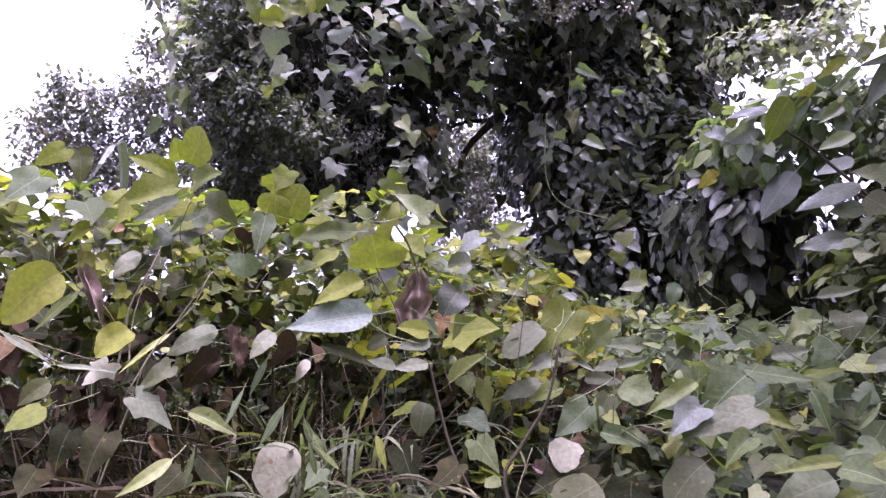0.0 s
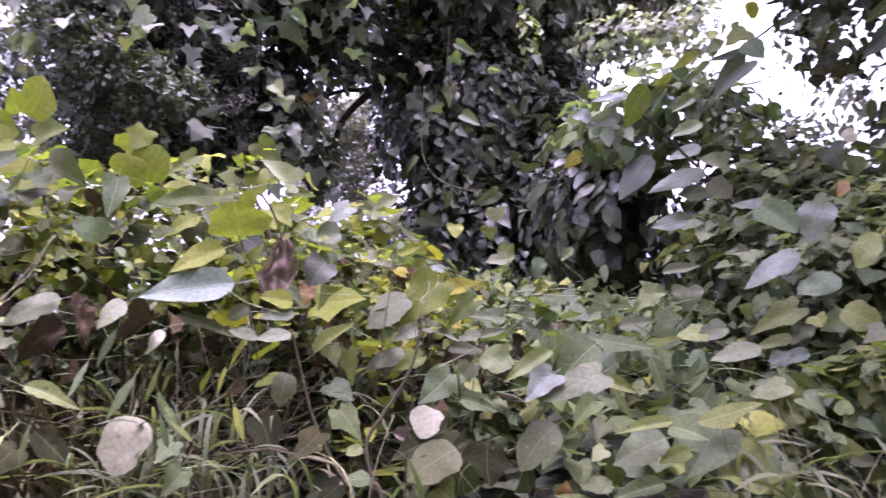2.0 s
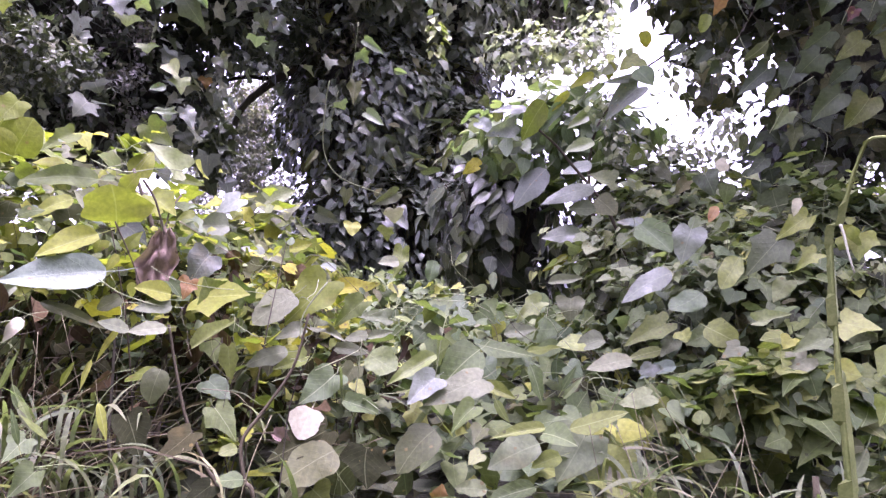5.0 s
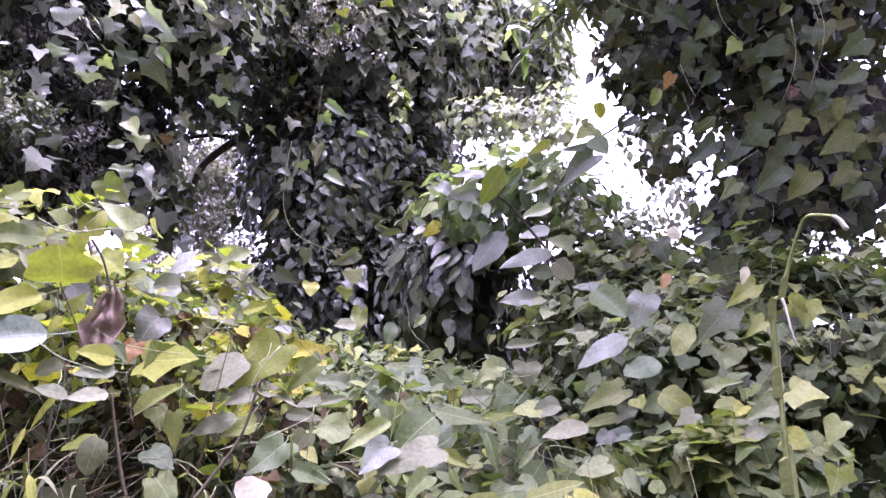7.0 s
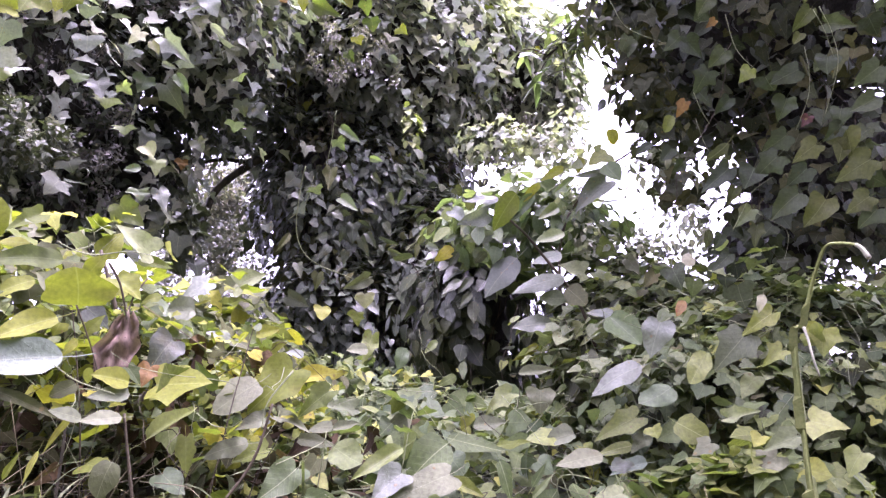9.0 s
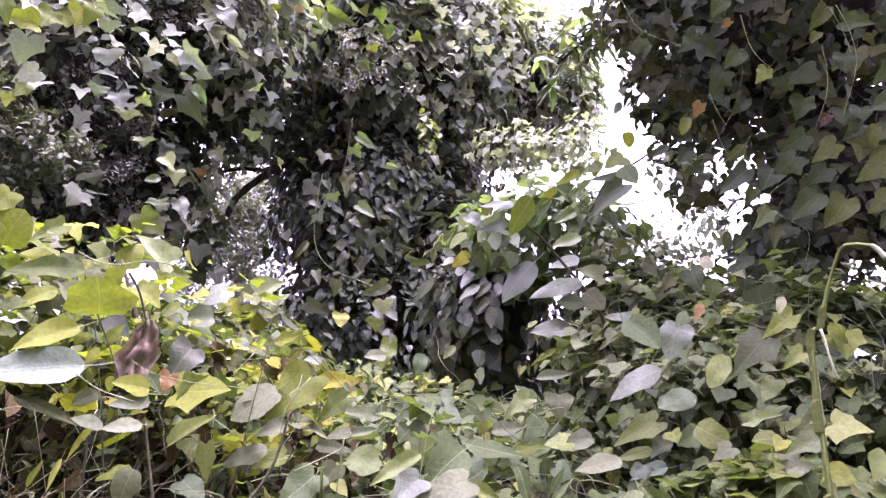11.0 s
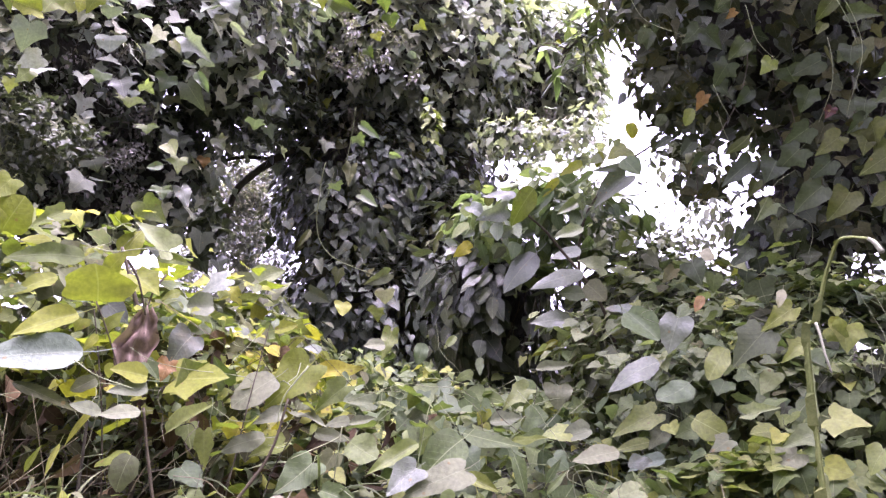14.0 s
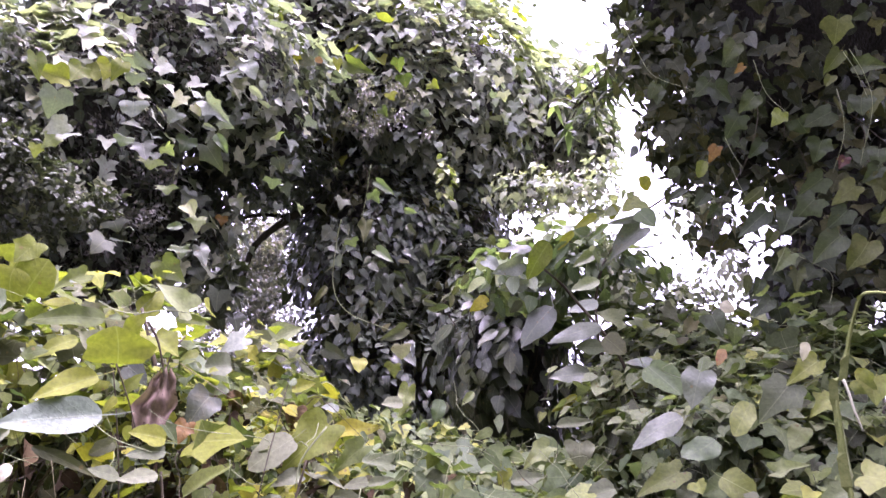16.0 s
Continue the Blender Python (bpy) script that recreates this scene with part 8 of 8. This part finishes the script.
bar("stalk", [(-0.603, 0.834, 1.146), (-0.581, 0.871, 1.137), (-0.562, 0.905, 1.117)], 0.0008, 0.0005, M_TWIG, stick, steps=5, sides=5, knobbly=0.04)

# ---- grass ----
for k in range(40):
    wild = k < 32
    x0 = rng.uniform(-1.3, -0.12) if wild else rng.uniform(0.15, 1.0)
    y0 = rng.uniform(0.88, 1.35) if wild else rng.uniform(0.86, 1.1)
    tuft = thing("grass_tuft", (x0, y0, float(ground_height(x0, y0))), "tuft of arching green grass with dry tips", "grass", "grass tufts")
    n = 26 if x0 < -0.55 else 10
    bx, by = x0 + rng.normal(0, 0.05, n), y0 + rng.normal(0, 0.04, n)
    base = np.stack([bx, by, ground_height(bx, by) - 0.02], -1)
    tall = rng.uniform(0.14, 0.36, n) if wild else rng.uniform(0.1, 0.2, n)
    under("foliage", blades("foliage", base, rng.uniform(0, 6.3, n), tall, rng.uniform(0.2, 1.1, n), rng.uniform(0.005, 0.011, n), M_GRASS, rng), tuft, kind="stuff")
    if wild:
        n = 18 if x0 < -0.55 else 7
        bx, by = x0 + rng.normal(0, 0.05, n), y0 + rng.normal(0, 0.05, n)
        up = rng.uniform(0.1, 0.3, n)
        base = np.stack([bx, by, ground_height(bx, by) + up], -1)
        under("foliage", blades("foliage", base, rng.uniform(0, 6.3, n), rng.uniform(0.08, 0.17, n), rng.uniform(0.7, 1.5, n), rng.uniform(0.004, 0.009, n), M_DRYGRASS if x0 < -0.6 and k % 3 else M_GRASS, rng), tuft, kind="stuff")
        for q in range(0, n, 6):
            bar("culm", [(bx[q], by[q], float(base[q, 2] - up[q])), (bx[q] + 0.01, by[q], float(base[q, 2] - up[q] * 0.4)), (bx[q], by[q], float(base[q, 2]) + 0.02)], 0.0009, 0.0006, M_GRASS, tuft, steps=3, sides=4)

for k in range(38):
    far, way = rng.uniform(1.15, 1.5), radians(rng.uniform(-54, -27))
    x0, y0 = (far * math.sin(way), far * math.cos(way)) if k < 32 else (rng.uniform(0.3, 0.95), rng.uniform(0.8, 0.95))
    tuft = thing("dry_grass_tuft", (x0, y0, float(ground_height(x0, y0))), "tangled tuft of withered brown grass", "grass", "dry grass tufts")
    n = 30
    bx, by = x0 + rng.normal(0, 0.06, n), y0 + rng.normal(0, 0.05, n)
    base = np.stack([bx, by, ground_height(bx, by) - 0.02], -1)
    under("foliage", blades("foliage", base, rng.uniform(0, 6.3, n), rng.uniform(0.32, 0.62, n) * (1.0 if k < 32 else 0.5), rng.uniform(0.15, 1.0, n), rng.uniform(0.004, 0.009, n), M_DRYGRASS, rng), tuft, kind="stuff")

# slender lit grass that stands before the tangle
for k in range(16):
    way, far = radians(-43 + (22 * k / 12 if k < 13 else 24 + 3 * (k - 13)) + rng.normal(0, 0.6)), rng.uniform(0.98, 1.12)
    x0, y0 = far * math.sin(way), far * math.cos(way)
    tuft = thing("grass_tuft", (x0, y0, float(ground_height(x0, y0))), "slender bright green grass with arching blades", "grass", "grass tufts")
    n = 8
    bx, by = x0 + rng.normal(0, 0.03, n), y0 + rng.normal(0, 0.03, n)
    low = np.minimum(ground_height(bx, by) + rng.uniform(0.02, 0.16, n), 1.02)
    under("foliage", blades("foliage", np.stack([bx, by, low], -1), rng.uniform(0, 6.3, n), rng.uniform(0.08, 0.18, n), rng.uniform(0.5, 1.5, n), rng.uniform(0.004, 0.01, n), M_LOWGRASS if k % 2 else M_GRASS, rng, 8), tuft, kind="stuff")

# low grass at the foot of the bank
for at in ((-0.475, 0.900, 1.073), (-0.449, 0.915, 1.093), (-0.416, 0.927, 1.073), (-0.384, 0.940, 1.082), (-0.443, 0.921, 1.138), (-0.392, 0.942, 1.151), (-0.347, 0.953, 1.080), (-0.488, 0.900, 1.133), (-0.519, 0.880, 1.091), (0.309, 0.953, 1.056), (0.345, 0.938, 1.047), (0.369, 0.900, 1.013), (0.421, 0.899, 1.019), (0.452, 0.907, 1.024), (0.306, 1.010, 1.081), (0.494, 0.883, 1.020), (0.524, 0.840, 1.020)):
    tuft = thing("grass_tuft", at, "low pale green grass at the foot of the bank", "grass", "grass tufts")
    n = 9
    base = np.array(at) + rng.normal(0, 1, (n, 3)) * (0.022, 0.02, 0.008) - (0, 0, 0.05)
    under("foliage", blades("foliage", base, rng.uniform(0, 6.3, n), rng.uniform(0.07, 0.13, n), rng.uniform(0.4, 1.4, n), rng.uniform(0.004, 0.0085, n), M_LOWGRASS, rng, 8), tuft, kind="stuff")
    for q in range(3):
        p, e = Vector(base[q]), Vector(rng.normal(0, 0.05, 3))
        bar("dry_stalk", [p, p + e * 0.3 + Vector((0, 0, 0.03)), p + e + Vector((0, 0, 0.06 + 0.02 * q))], 0.0008, 0.0005, M_STRAW, tuft, steps=4, sides=4)

# ---- tall strap-leaved grass and the winged stalk ----
cane = thing("cane_plant", (-1.26, 1.43, 0.95), "tall grey-green strap-leaved cane with bent blades", "plant")
for k in range(9):
    b = np.array([[-1.26 - 0.05 * k + rng.normal(0, 0.06), 1.43 + rng.normal(0, 0.1), 0.95]])
    me = blades("blade", b, np.array([rng.uniform(0, 6.3)]), np.array([rng.uniform(0.6, 0.85)]), np.array([rng.uniform(0.15, 0.6)]), np.array([rng.uniform(0.012, 0.024)]), M_BLUE if k % 2 else M_GRASS, rng, 12)
    under("blade", me, cane)
bent = bmesh.new()
line = [Vector(p) for p in ((-1.256, 1.432, 0.95), (-1.256, 1.432, 1.739), (-1.244, 1.417, 1.802), (-1.238, 1.391, 1.869), (-1.257, 1.380, 1.855), (-1.254, 1.342, 1.793), (-1.266, 1.323, 1.744))]
prev = None
for i, p in enumerate(line):
    w = (0.008, 0.012, 0.014, 0.013, 0.012, 0.008, 0.002)[i]
    pair = [bent.verts.new(p + Vector((-w, 0.004, 0))), bent.verts.new(p + Vector((0, -0.002, 0))), bent.verts.new(p + Vector((w, 0.004, 0)))]
    if prev:
        bent.faces.new((prev[0], prev[1], pair[1], pair[0]))
        bent.faces.new((prev[1], prev[2], pair[2], pair[1]))
    prev = pair
me = bpy.data.meshes.new("bent_blade")
bent.to_mesh(me)
me.uv_layers.new(name="UVMap")
me.materials.append(M_BLUE)
under("bent_blade", me, cane)

stalk = thing("winged_stalk", (0.34, 0.53, 0.4), "tall green winged stalk bent over at the tip", "plant")
STALK = smooth_path([(0.352, 0.555, 0.38), (0.346, 0.54, 0.8145), (0.342, 0.525, 1.249), (0.345, 0.509, 1.301), (0.346, 0.496, 1.329), (0.345, 0.479, 1.348), (0.342, 0.466, 1.354), (0.343, 0.453, 1.352), (0.345, 0.44, 1.347)], 6)
pts, faces = tube(STALK, [0.0017 - 0.0008 * i / len(STALK) for i in range(len(STALK))], 6)
me = bpy.data.meshes.new("stem")
me.from_pydata(pts, [], faces)
me.materials.append(M_WING)
stem = under("stem", me, stalk)
wing = bmesh.new()
wrng = np.random.default_rng(12)
fine, prev, wide, left = [], None, [0.6, 0.6], [0, 0]
for a, b in zip(STALK[5:37], STALK[6:38]):
    n = max(1, int((b - a).length / 0.004))
    fine += [a.lerp(b, q / n) for q in range(n)]
for i, p in enumerate(fine):
    for h in (0, 1):
        left[h] -= 1
        if left[h] < 0:  # the wing goes on in stretches, each of its own width
            left[h], wide[h] = int(wrng.integers(4, 11)), float(wrng.choice([0.25, 0.6, 1.0, 1.25]))
    w = 0.0115 * max(0.14, 1 - (i / len(fine)) ** 2.2)
    pair = [wing.verts.new(p + Vector((-w * wide[0] + float(wrng.normal(0, 0.0003)), 0.003, 0))), wing.verts.new(p + Vector((0, -0.0026, 0))), wing.verts.new(p + Vector((w * 0.85 * wide[1] + float(wrng.normal(0, 0.0003)), 0.003, 0)))]
    if prev:
        wing.faces.new((prev[0], prev[1], pair[1], pair[0]))
        wing.faces.new((prev[1], prev[2], pair[2], pair[1]))
    prev = pair
bmesh.ops.solidify(wing, geom=wing.faces[:], thickness=0.0012)
me = bpy.data.meshes.new("wing")
wing.to_mesh(me)
me.materials.append(M_WING)
under("wing", me, stem)
bar("dry_sheath", [(0.335, 0.498, 1.296), (0.335, 0.495, 1.286), (0.334, 0.491, 1.271), (0.337, 0.491, 1.257)], 0.0012, 0.0007, M_PALESTRAW, stem, "whitish dry sheath")
bar("dry_tip", [(0.345, 0.44, 1.347), (0.347, 0.437, 1.343), (0.349, 0.434, 1.335)], 0.0014, 0.002, M_PALESTRAW, stem, "whitish torn tip")
stub = thing("cut_twig", (0.5, 0.84, 0.65), "short cut brown twig in the grass", "twig")
bar("twig", [(0.52, 0.86, 0.6), (0.515, 0.86, 0.85), (0.52, 0.855, 1.05)], 0.0045, 0.004, M_TWIG, stub, knobbly=0.08)
